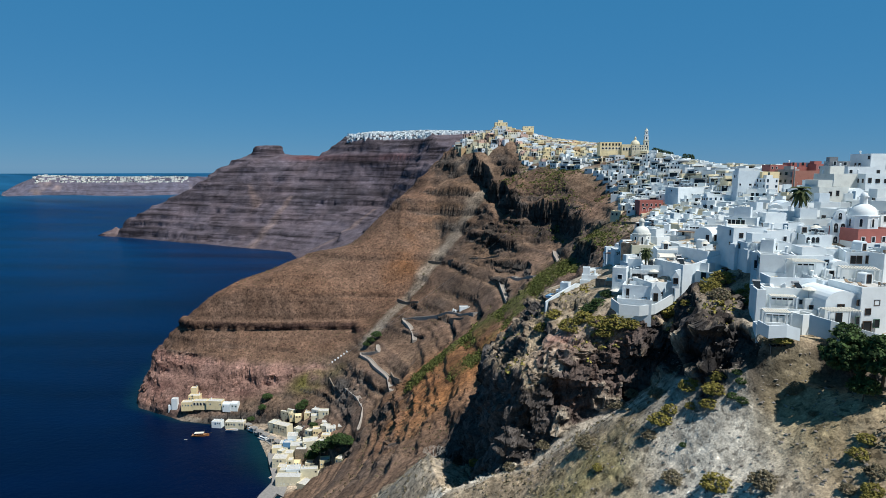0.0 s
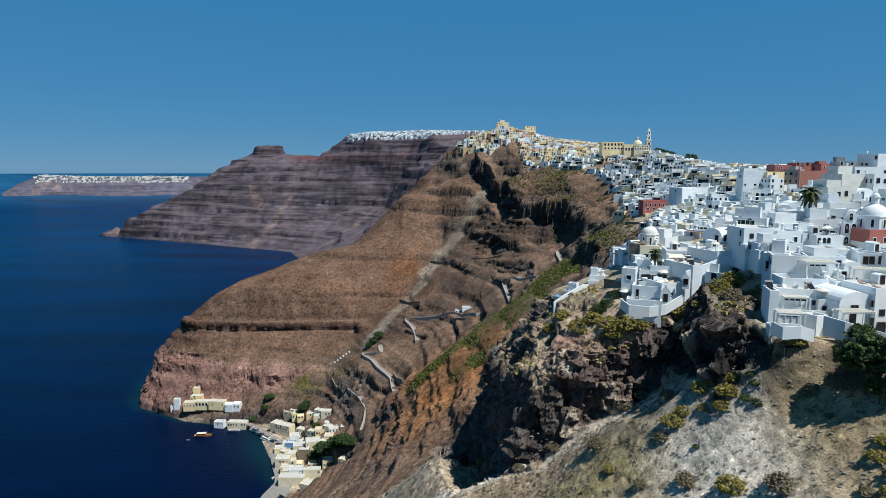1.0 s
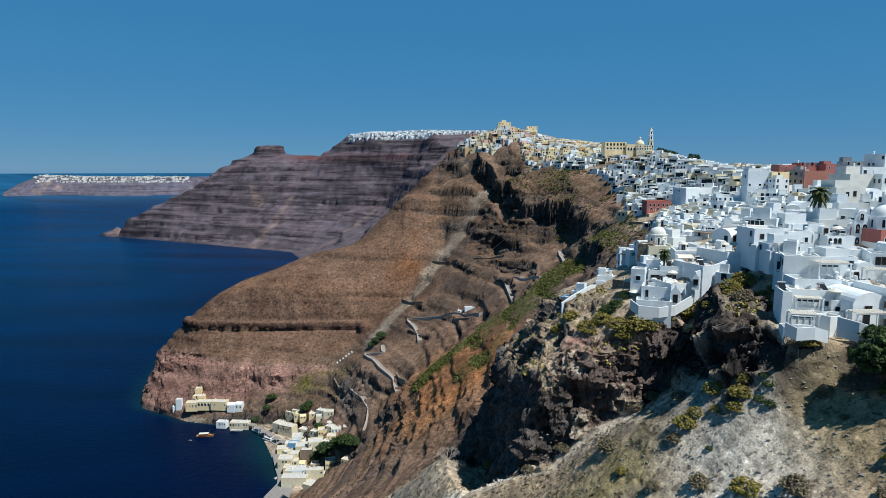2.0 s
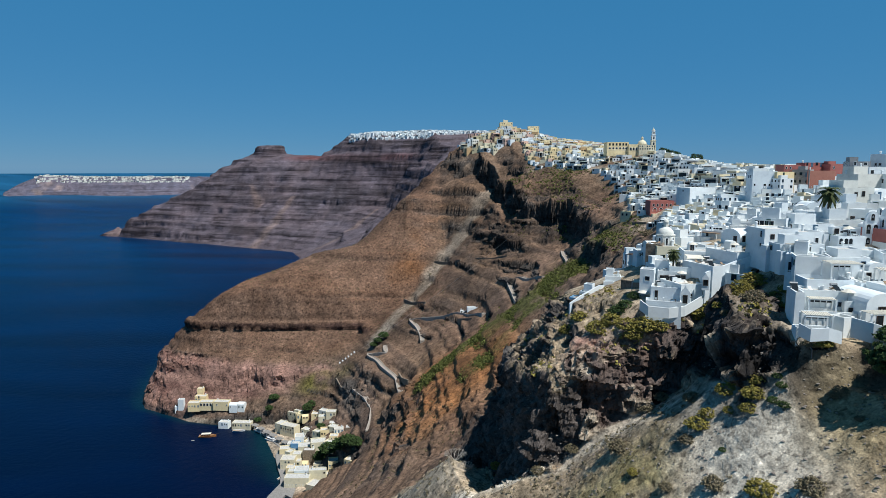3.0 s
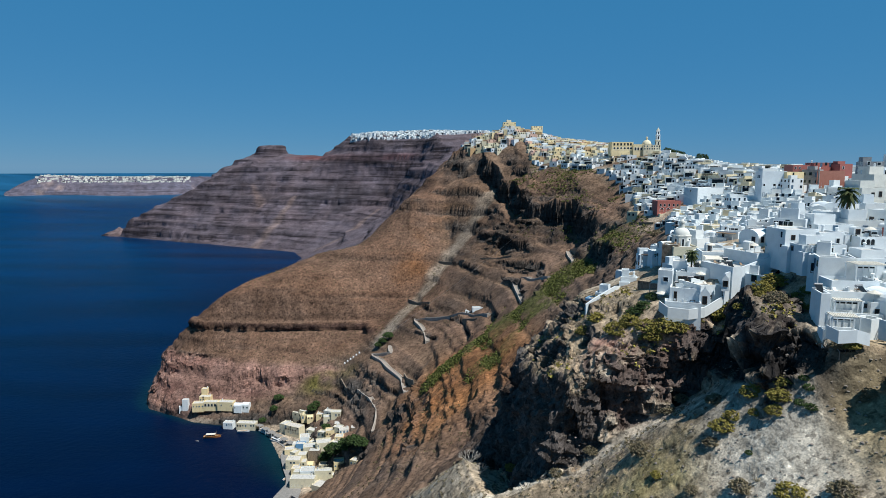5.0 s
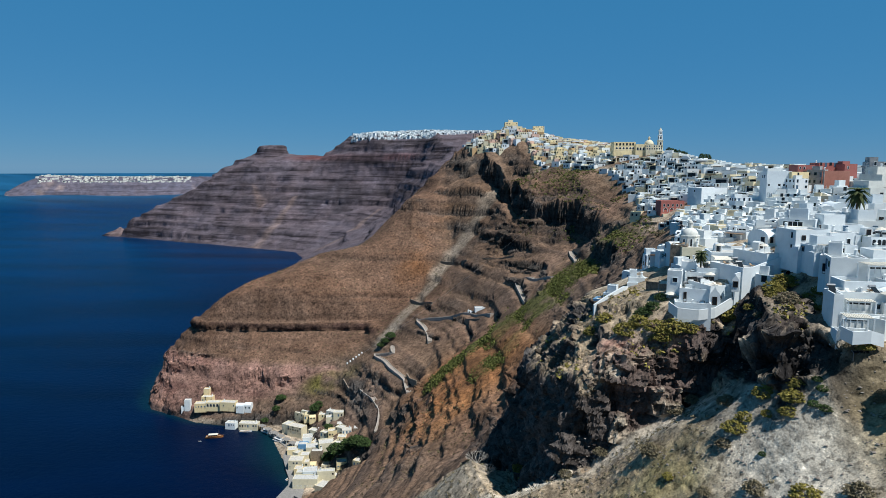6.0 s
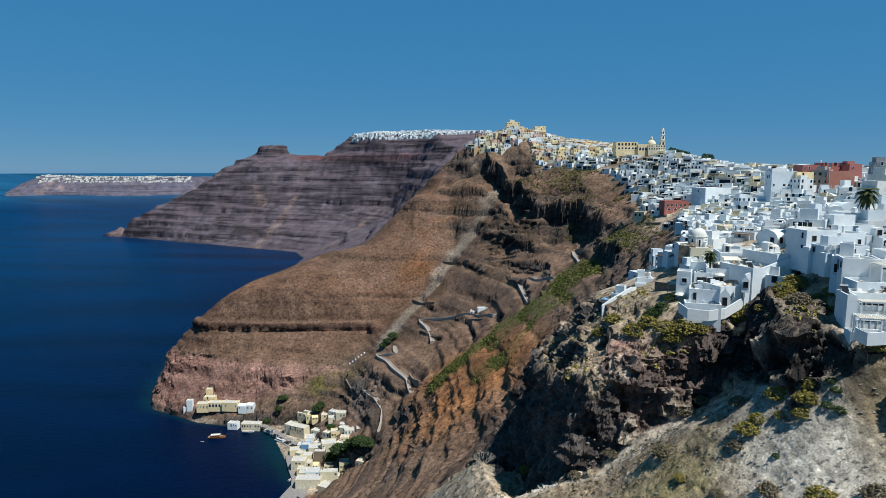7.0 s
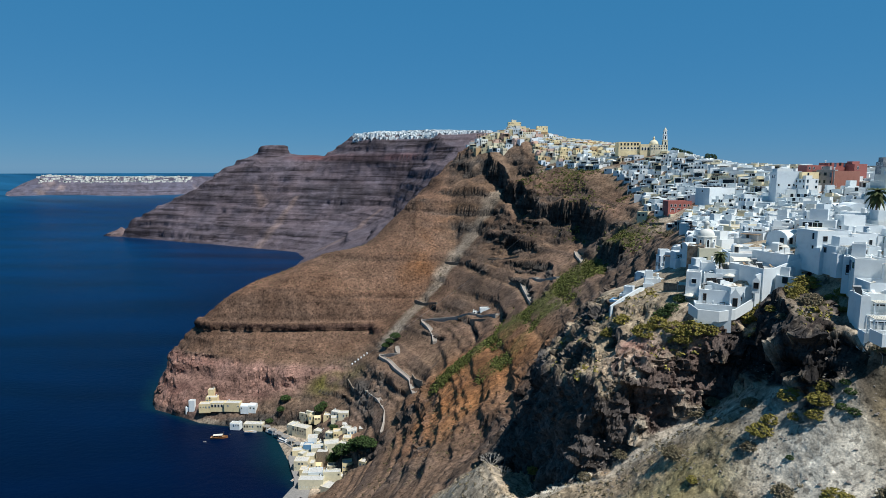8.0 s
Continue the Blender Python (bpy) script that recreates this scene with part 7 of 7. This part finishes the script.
parasol(167.0, 316.2, 216.5, 2.2, CANVAS)
parasol(165.9, 310.0, 215.2, 2.2, CANVAS)
parasol(155.3, 297.9, 214.9, 2.2, CANVAS)
parasol(165.8, 379.7, 223.8, 2.2, CANVAS)
parasol(161.3, 359.0, 219.5, 2.2, CANVAS)
parasol(160.4, 316.6, 219.3, 2.2, CANVAS)
parasol(53.5, 160.4, 204.1, 1.5, CANVAS)
parasol(52.2, 158.3, 203.4, 1.5, CANVAS)
parasol(64.0, 164.2, 210.4, 1.5, CANVAS)
parasol(81.2, 123.8, 209.7, 1.5, CANVAS)
def terrace_table(x, y, z, yaw, paint):
    """A small square table with two chairs."""
    base = new("terrace_table")
    base.matrix_basis = pose(x, y, z, 0, 0, yaw)
    part("tabletop", Shape().box(-0.45, -0.45, 0.70, 0.45, 0.45, 0.75).mesh("tabletop", paint), base)
    leg = Shape().box(-0.04, -0.04, 0, 0.04, 0.04, 0.70).mesh("leg", METAL)
    for a in (-0.36, 0.36):
        for b in (-0.36, 0.36):
            part("leg", leg, base, pose(a, b, 0))
    return tagged(base, "small square table on a white roof terrace", "table", "terrace tables")


def terrace_chair(x, y, z, yaw, paint):
    base = new("terrace_chair")
    base.matrix_basis = pose(x, y, z, 0, 0, yaw)
    part("seat", Shape().box(-0.25, -0.25, 0.42, 0.25, 0.25, 0.48).mesh("seat", paint), base)
    part("backrest", Shape().box(-0.25, 0.2, 0.484, 0.25, 0.26, 0.95).mesh("backrest", paint), base)
    leg = Shape().box(-0.03, -0.03, 0, 0.03, 0.03, 0.42).mesh("leg", METAL)
    for a in (-0.2, 0.2):
        for b in (-0.2, 0.2):
            part("leg", leg, base, pose(a, b, 0))
    return tagged(base, "simple painted chair on a white roof terrace", "chair", "terrace chairs")


def sun_lounger(x, y, z, yaw, cloth):
    base = new("sun_lounger")
    base.matrix_basis = pose(x, y, z, 0, 0, yaw)
    part("frame", Shape().box(-0.34, -1.0, 0.22, 0.34, 0.4, 0.3).mesh("frame", WHITE), base)
    part("mattress", Shape().box(-0.32, -0.98, 0.304, 0.32, 0.38, 0.4).mesh("mattress", cloth), base)
    part("backrest", Shape().box(-0.32, 0, 0, 0.32, 0.7, 0.1).mesh("backrest", cloth), base, pose(0, 0.4, 0.32, 40))
    leg = Shape().box(-0.04, -0.04, 0, 0.04, 0.04, 0.22).mesh("leg", WHITE)
    for a in (-0.28, 0.28):
        for b in (-0.9, 0.3):
            part("leg", leg, base, pose(a, b, 0))
    return tagged(base, "white sun lounger with padded cover on a terrace", "sun lounger", "terrace loungers")


def water_heater(x, y, z, yaw):
    """A solar panel leaning under a round steel tank."""
    base = new("water_heater")
    base.matrix_basis = pose(x, y, z, 0, 0, yaw)
    part("panel", Shape().box(-0.6, -0.9, 0, 0.6, 0.9, 0.07).mesh("panel", GLASS_AND_SHADE), base, pose(0, 0, 0.72, 40))
    part("tank", Shape().tube((-0.75, 0, 0), (0.75, 0, 0), 0.27, 0.27, 12).mesh("tank", METAL), base, pose(0, 0.85, 1.35))
    post = Shape().box(-0.03, -0.03, 0, 0.03, 0.03, 1.15).mesh("post", METAL)
    for a in (-0.5, 0.5):
        part("post", post, base, pose(a, 0.85, 0))
    return tagged(base, "roof-top solar water heater with steel tank", "water heater", "water heaters")


def stair_hut(x, y, z, yaw, w, h):
    """The small vaulted head of a stair that comes out on a roof."""
    base = new("stair_hut")
    base.matrix_basis = pose(x, y, z, 0, 0, yaw)
    part("wall", Shape().vault(-w / 2, -1.1, -0.1, w / 2, 1.1, h - w * 0.3, w * 0.3, 0, 10).mesh("wall", WHITE), base)
    part("door", window_mesh(0.8, 1.7, "wood"), base, pose(0, -1.1, 0.05, 0, 0, 180))
    return tagged(base, "small whitewashed vaulted stair head on a flat roof", "stair hut", "stair huts")


def parapet_step(x, y, z, yaw, w, h):
    """A low wall across a terrace that steps down in three stages."""
    s = Shape()
    for k in range(3):
        s.box(-w / 2 + w * k / 3, -0.13, -0.1, -w / 2 + w * (k + 1) / 3, 0.13, h * (1 - 0.28 * k))
    ob = new("parapet_wall", s.mesh("parapet_wall", WHITE))
    ob.matrix_basis = pose(x, y, z, 0, 0, yaw)
    return tagged(ob, "low whitewashed wall stepping down across a roof terrace", "wall", "terrace walls")


# what stands about on the nearest roofs and terraces
own = random.Random(91)
for tx, ty, tz, tw, td, tyaw in TERRACES:
    spots = [(-0.34, -0.3), (0.0, -0.34), (0.34, -0.3), (-0.3, 0.2), (0.32, 0.24)]
    own.shuffle(spots)
    if tw * td > 18 and own.random() < 0.6:
        p = pose(tx, ty, tz, 0, 0, tyaw) @ Vector((own.choice((-0.3, 0.3)) * tw, 0.3 * td, 0))
        stair_hut(p.x, p.y, p.z, tyaw, 1.7, own.uniform(2.0, 2.5))
    if tw * td > 14 and own.random() < 0.7:
        p = pose(tx, ty, tz, 0, 0, tyaw) @ Vector((0, own.uniform(-0.1, 0.15) * td, 0))
        parapet_step(p.x, p.y, p.z, tyaw + own.choice((0, 180, 90)), 0.8 * min(tw, td), own.uniform(0.9, 1.7))
    for u, v in spots[:1 if tw * td < 12 else 3 if tw * td < 40 else 4]:
        p = pose(tx, ty, tz, 0, 0, tyaw) @ Vector((u * tw, v * td, 0))
        kind = own.random()
        paint = own.choice((WHITE, TIMBER, BLUE_PAINT))
        if kind < 0.4 and tw > 2.5:
            terrace_table(p.x, p.y, p.z, tyaw, paint)
            for off, turn in ((-0.8, 90), (0.8, -90)):
                q = p + Vector((math.cos(radians(tyaw)), math.sin(radians(tyaw)), 0)) * off
                terrace_chair(q.x, q.y, q.z, tyaw + turn, paint)
        elif kind < 0.72:
            sun_lounger(p.x, p.y, p.z, tyaw + own.choice((0, 180, 160)), own.choice((CANVAS, WHITE, TIMBER)))
        elif kind < 0.86:
            parasol(p.x, p.y, p.z, 1.3, CANVAS)
        else:
            water_heater(p.x, p.y, p.z, own.uniform(-20, 20))
shade_sail(52.3, 161.6, 207.8, 4.0, 3.0, -20, 8)
shade_sail(66.6, 162.4, 214.1, 5.0, 4.0, -12, 10)
shade_sail(70.7, 160.4, 213.7, 4.5, 3.5, -12, -8)
footpath([(-55, 453), (-54, 467), (-55, 487), (-64, 511), (-76, 532)], 3.0, "pale paved mule track winding up from the port")
footpath([(-32, 475), (-36, 501), (-50, 527), (-68, 566), (-60, 560), (-50, 552), (-52, 566), (-48, 567)], 3.0, "pale paved zigzag track with low parapets")
footpath([(-17, 542), (-18, 554), (-23, 570), (-30, 585), (-25, 583), (0, 565), (21, 547), (35, 512)], 3.0, "pale paved hairpin track on the slope")
footpath([(58, 475), (59, 512), (59, 542), (59, 547), (68, 536), (81, 493)], 3.0, "pale paved hairpin track below the crag")
footpath([(99, 491), (103, 524), (106, 548)], 3.0, "steep pale ramp below the rim")
low_wall([(-39, 644), (-29, 623), (-16, 599)], 2.2, 1.0, STONE, "rubble retaining wall across the scree", name='retaining_wall', drop=6)
low_wall([(-8, 682), (6, 669), (19, 643)], 1.8, 1.0, STONE, "rubble stone retaining wall across the scree chute", name='retaining_wall', drop=6)
low_wall([(34, 629), (49, 612), (62, 595)], 1.2, 1.0, STONE, "grey retaining wall holding the upper track", name='retaining_wall', drop=6)
low_wall([(14, 542), (26, 519)], 2.0, 1.0, STONE, "stone retaining wall under a small hut", name='retaining_wall', drop=6)
low_wall([(-35, 504), (-32, 496), (-26, 479)], 3.0, 1.0, STONE, "tall dark retaining wall beside the zigzag track", name='retaining_wall', drop=6)
low_wall([(-97, 564), (-89, 546)], 4.5, 1.0, STONE, "tall grey retaining wall above the port", name='retaining_wall', drop=6)
low_wall([(108, 549), (114, 481)], 1.5, 1.0, STONE, "grey retaining wall under the rim", name='retaining_wall', drop=6)
near_house(27, 548, 111.7, 9, 5, 3.4, 5, "tray", WHITE, 1, 0.5, (0,))
near_house(19, 552, 108.3, 5, 4, 2.6, 0, "tray", WHITE, 1, 0.5, (0,))


# ---------------------------------------------------------------- the old port
def hull_mesh(length, beam, depth, mats):
    """A boat hull with sheer, a pointed bow and an open well."""
    s = Shape()
    n = 9
    rows = []
    for i in range(n):
        u = i / (n - 1)
        wdt = beam / 2 * (1 - max(0, (u - 0.45) / 0.55) ** 2.2) * (0.85 + 0.15 * min(1, u * 4))
        sheer = depth * (1 + 0.35 * u * u)
        xx = (u - 0.5) * length
        rows.append([(xx - 0.06 * length * (u > 0.9), 0, -0.25 * depth), (xx, -wdt * 0.75, 0.0), (xx, -wdt, sheer), (xx, -wdt * 0.86, sheer), (xx, -wdt * 0.8, sheer - 0.3 * depth), (xx, wdt * 0.8, sheer - 0.3 * depth), (xx, wdt * 0.86, sheer), (xx, wdt, sheer), (xx, wdt * 0.75, 0.0)])
    m = 9
    vs = [p for r in rows for p in r]
    for i in range(n - 1):
        for j in range(m):
            a, b = i * m + j, i * m + (j + 1) % m
            s.f.append((a, b, b + m, a + m))
            s.m.append(1 if j == 4 else 0)
    s.v = vs
    s.f += [tuple(range(m - 1, -1, -1)), tuple((n - 1) * m + j for j in range(m))]
    s.m += [0, 0]
    return s.mesh("hull", *mats)


NAVY = plain("navy_paint", (0.02, 0.05, 0.14), 0.4)
BOAT_WHITE = plain("boat_white", (0.75, 0.76, 0.77), 0.35, 0, 0.08)
BOAT_WOOD = plain("varnished_wood", (0.36, 0.15, 0.05), 0.45)
DECK = plain("deck_boards", (0.38, 0.27, 0.17), 0.7)


def boat(x, y, length, yaw, kind, label):
    base = new("boat")
    base.matrix_basis = pose(x, y, 0.1, 0, 0, yaw)
    mat = BOAT_WOOD if kind == "wooden" else BOAT_WHITE
    h = length * 0.10
    part("hull", hull_mesh(length, length * 0.30, h, (mat, DECK)), base)
    if kind in ("ferry", "wooden"):
        cab = part("cabin", Shape().box(-length * 0.3, -length * 0.10, h * 0.6, length * 0.18, length * 0.10, h * 2.0).mesh("cabin", BOAT_WHITE if kind == "ferry" else BOAT_WOOD), base)
        for sgn in (-1, 1):
            me = Shape().box(-length * 0.03, -0.04, 0, length * 0.03, 0.04, h * 0.55).mesh("window", GLASS_AND_SHADE)
            for k in range(5):
                part("window", me, cab, pose(-length * 0.24 + k * length * 0.09, sgn * length * 0.10, h * 1.15))
        part("roof", Shape().box(-length * 0.34, -length * 0.12, h * 2.0, length * 0.2, length * 0.12, h * 2.12).mesh("roof", BOAT_WHITE if kind == "ferry" else CANVAS), base)
    if kind == "wooden":
        part("mast", Shape().tube((length * 0.25, 0, h * 0.6), (length * 0.25, 0, length * 0.42), 0.12, 0.06, 6).mesh("mast", TIMBER), base)
        part("bowsprit", Shape().tube((length * 0.42, 0, h * 1.2), (length * 0.66, 0, h * 1.9), 0.1, 0.06, 6).mesh("bowsprit", TIMBER), base)
    if kind == "small":
        part("bench", Shape().box(-length * 0.05, -length * 0.12, h * 0.75, length * 0.05, length * 0.12, h * 0.85).mesh("bench", DECK), base)
        part("motor", Shape().box(-length * 0.56, -0.2, h * 0.3, -length * 0.48, 0.2, h * 1.5).mesh("motor", NAVY), base)
    return tagged(base, label, "boat", "moored boats")


def canopy(x, y, z, w, d, h, yaw):
    base = new("canopy")
    base.matrix_basis = pose(x, y, z, 0, 0, yaw)
    part("roof", Shape().box(-w / 2, -d / 2, h, w / 2, d / 2, h + 0.18).mesh("roof", CONCRETE), base)
    me = Shape().box(-0.1, -0.1, -0.8, 0.1, 0.1, h).mesh("post", WHITE)
    for a in (-w / 2 + 0.3, w / 2 - 0.3):
        for b in (-d / 2 + 0.3, d / 2 - 0.3):
            part("post", me, base, pose(a, b, 0))
    return tagged(base, "grey flat canopy on white posts along the quay", "canopy", "quayside canopies")


def quay(points):
    """The paved quay with a straight sea wall."""
    s = Shape()
    n = len(points)
    s.add([(x, y, z) for z in (-6, 1.6) for x, y in points], [tuple(range(n - 1, -1, -1)), tuple(range(n, 2 * n))] + [(i, (i + 1) % n, n + (i + 1) % n, n + i) for i in range(n)])
    return tagged(new("quay", s.mesh("quay", CONCRETE)), "grey concrete quay with straight sea wall", "quay", kind="structure")


def pool(x, y, z):
    base = new("swimming_pool")
    base.matrix_basis = pose(x, y, z, 0, 0, 15)
    part("surround", Shape().tray(-5, -4, -6, 5, 4, 0.9, 1.0, 0.5).mesh("surround", WHITE), base)
    part("water", Shape().box(-4, -3, 0.41, 4, 3, 0.62).mesh("water", POOL), base)
    return tagged(base, "bright blue pool in a white terrace by the sea", "pool")


CABIN = Shape().turned(0, 0, [(0.45, -0.75), (0.75, -0.4), (0.75, 0.35), (0.45, 0.75)], 10).mesh("cabin", BOAT_WHITE)
HANGER = Shape().box(-0.06, -0.06, 0.7, 0.06, 0.06, 1.9).mesh("hanger", METAL)


def cable_car(x, y, z):
    base = new("cable_car")
    base.location = (x, y, z)
    part("cabin", CABIN, base)
    part("hanger", HANGER, base)
    return tagged(base, "small white cable-car cabin hanging over the slope", "cable car", "cable cars")


def cable(a, b):
    s = Shape()
    for k in range(12):
        p, q = [Vector(a).lerp(Vector(b), (k + e) / 12) - Vector((0, 0, 26 * ((k + e) / 12) * (1 - (k + e) / 12))) for e in (0, 1)]
        s.tube(p, q, 0.06, 0.06, 4)
    return tagged(new("cable", s.mesh("cable", METAL)), "thin steel cable of the cable car", "cable")


def port_infill():
    """Small cream houses that fill the shelf of the port."""
    made = 0
    for _ in range(900):
        y = rnd.uniform(440, 552)
        x = rnd.uniform(-135, -50)
        z = ground_z(x, y)
        if z < 1.8 or z > 24 or any((x - a) ** 2 + (y - b) ** 2 < (3.4 + q) ** 2 for a, b, q in TAKEN) or x > -78 + 0.35 * (480 - y):
            continue
        TAKEN.append((x, y, 3.4))
        house_at(x, y, z, rnd.uniform(5, 9), rnd.uniform(5, 7.5), rnd.uniform(2.8, 5.2), rnd.choice((-25, 0, 10)), rnd.choice(("tray", "open", "tray", "vault")), rnd.choice((CREAM, CHALK, CREAM, YELLOW)), 1, 0.6, (0, 3), "small cream house packed behind the old port quay", "port houses")
        made += 1
        if made > 26:
            break


near_house(-143.1, 541.6, 4, 8.0, 9, 7.0, -25, "tray", CREAM, 2, 0.7, (0, 3))
near_house(-133.9, 534.1, 5, 15.3, 8, 7.0, -25, "tray", CREAM, 3, 0.7, (0, 3))
near_house(-134.8, 555.6, 9, 9.2, 8, 7.0, -25, "tray", CREAM, 2, 0.5, (0, 3))
near_house(-128.7, 554.6, 11, 8.7, 8, 7.0, -25, "tray", CREAM, 2, 0.5, (0, 3))
near_house(-134.0, 537.7, 3, 15.4, 6, 7.0, -25, "tray", CREAM, 1, 1, (0, 3))
near_house(-112.8, 495.6, 4, 9.6, 9, 7.0, 10, "tray", CREAM, 2, 0.5, (0, 3))
near_house(-120.3, 511.8, 5, 7.1, 8, 7.0, 10, "tray", WHITE, 1, 0.5, (0, 3))
near_house(-97.8, 491.5, 10, 16.8, 10, 7.0, 15, "open", CREAM, 2, 0.2, (0, 3))
near_house(-121.9, 504.5, 3, 7.5, 6, 5.9, 0, "tray", BLUE, 1, 0.6, (0, 3))
near_house(-120.9, 475.4, 2.5, 11.0, 9, 7.0, 0, "tray", CREAM, 2, 0.6, (0, 3))
near_house(-115.6, 482.9, 3, 6.7, 7, 7.0, 0, "tray", CREAM, 1, 0.6, (0, 3))
near_house(-116.7, 465.3, 2.5, 6.5, 7, 4.6, 0, "tray", YELLOW, 1, 0.6, (0, 3))
near_house(-106.2, 456.0, 3, 10.2, 8, 7.0, 5, "tray", WHITE, 2, 0.6, (0, 3))
near_house(-113.9, 455.9, 2.5, 4.7, 6, 6.3, 0, "tray", CREAM, 1, 0.6, (0, 3))
near_house(-107.2, 446.1, 2, 18.3, 8, 7.0, 0, "tray", CREAM, 1, 0.7, (0, 3))
near_house(-90.8, 433.6, 3, 10.9, 10, 7.0, -25, "tray", CREAM, 1, 0.3, (0, 3))
near_house(-93.1, 451.8, 8, 12.7, 5, 3.6, 5, "tray", CREAM, 1, 0.3, (0, 3))
near_house(-111.5, 470.1, 3, 3.5, 6, 7.0, 0, "tray", CREAM, 2, 0.6, (0, 3))
near_house(-106.0, 483.1, 6, 9.0, 6, 7.0, 0, "tray", STONE, 1, 0.3, (0, 3))
near_house(-90.4, 513.6, 16, 9.5, 7, 7.0, 5, "tray", STONE, 1, 0.6, (0, 3))
near_house(-72.7, 495.7, 20, 11.5, 7, 7.0, 5, "tray", STONE, 1, 0.6, (0, 3))
near_house(-233.1, 573.3, 13, 10.6, 7, 4.6, 5, "tray", YELLOW, 1, 0.8, (0, 3))
h = near_house(-221.3, 573.6, 14, 12.7, 7, 4.6, 0, "tray", YELLOW, 1, 0, (0, 3))
for k in range(4):
    opening(h, -4.5 + 3 * k, 0.6, 1.8, 2.6, "arch", 12.7, 7)
near_house(-206.3, 571.1, 15, 14.7, 7, 4.6, -5, "tray", YELLOW, 1, 0.7, (0, 3))
near_house(-229.8, 582.3, 16, 10.7, 6, 4.6, 0, "tray", YELLOW, 2, 0.5, (0, 3))
near_house(-232.8, 589.3, 21, 5.4, 5, 4.6, 0, "tray", YELLOW, 1, 0.4, (0, 3))
near_house(-194.0, 568.2, 14, 7.4, 6, 4.6, -5, "vault", WHITE, 1, 0.7, (0, 3))
near_house(-186.7, 568.2, 14, 6.3, 6, 5.2, -5, "vault", WHITE, 1, 0.6, (0, 3))
near_house(-249.2, 582.2, 10, 5.4, 4, 7.0, 0, "tray", WHITE, 1, 0.3, (0, 3))
near_house(-198.9, 554.9, 3, 9.2, 6, 3.2, -8, "tray", WHITE, 1, 0.7, (0, 3))
near_house(-181.9, 553.0, 3, 17.4, 7, 3.7, -5, "tray", CREAM, 1, 0.6, (0, 3))
port_infill()
canopy(-169.5, 549.8, 1.8, 6.5, 5.0, 3.0, -42)
canopy(-161.9, 542.2, 1.8, 6.5, 5.0, 3.0, -42)
canopy(-154.4, 534.8, 1.8, 6.5, 5.0, 3.0, -42)
canopy(-147.1, 527.6, 1.8, 6.5, 5.0, 3.0, -42)
canopy(-140.0, 520.6, 1.8, 6.5, 5.0, 3.0, -42)
canopy(-133.1, 513.7, 1.8, 6.5, 5.0, 3.0, -42)
canopy(-126.4, 507.0, 1.8, 6.5, 5.0, 3.0, -42)
quay([(-176, 560), (-154, 531), (-135, 508), (-137, 498), (-136, 492), (-128, 470), (-123, 458), (-121, 448), (-125, 430), (-126, 420), (-116, 416), (-113, 432), (-98, 420), (-76, 432), (-93, 484), (-122, 538), (-158, 583)])
boat(-207.2, 534.4, 15, 8, 'wooden', "varnished wooden excursion boat with mast and canopy")
boat(-183.4, 546.5, 11, 5, 'launch', "white motor launch on still water")
boat(-163.0, 544.2, 15, -35, 'ferry', "white passenger tender moored at the quay")
boat(-147.6, 525.4, 15, -35, 'ferry', "white passenger tender moored at the quay")
boat(-123.4, 459.5, 7, 60, 'small', "small white boat beside the quay")
boat(-217.1, 526.3, 3, 0, 'small', "tiny dinghy on the sea")
boat(-116.1, 440.8, 5.5, 70, 'small', "small open fishing boat in the inner basin")
boat(-113.9, 444.1, 5.5, 80, 'small', "small open fishing boat in the inner basin")
boat(-110.3, 439.2, 5.5, 75, 'small', "small open fishing boat in the inner basin")
boat(-112.2, 434.4, 5.5, 60, 'small', "small open fishing boat in the inner basin")
boat(-107.7, 442.5, 5.5, -80, 'small', "small open fishing boat in the inner basin")
boat(-107.2, 436.0, 5.5, -75, 'small', "small open fishing boat in the inner basin")
boat(-114.7, 431.3, 5.5, 80, 'small', "small open fishing boat in the inner basin")
boat(-108.0, 428.2, 5.5, 70, 'small', "small open fishing boat in the inner basin")
pool(-251.4, 585.6, 9.0)
cable_car(-87.8, 528.2, 69.9)
cable_car(-85.3, 528.5, 71.7)
cable_car(-82.8, 528.7, 73.5)
cable_car(-80.3, 528.9, 75.3)
cable_car(-77.8, 529.2, 77.1)
cable_car(-75.3, 529.4, 78.9)
cable((-92, 531, 66), (128, 643, 218))
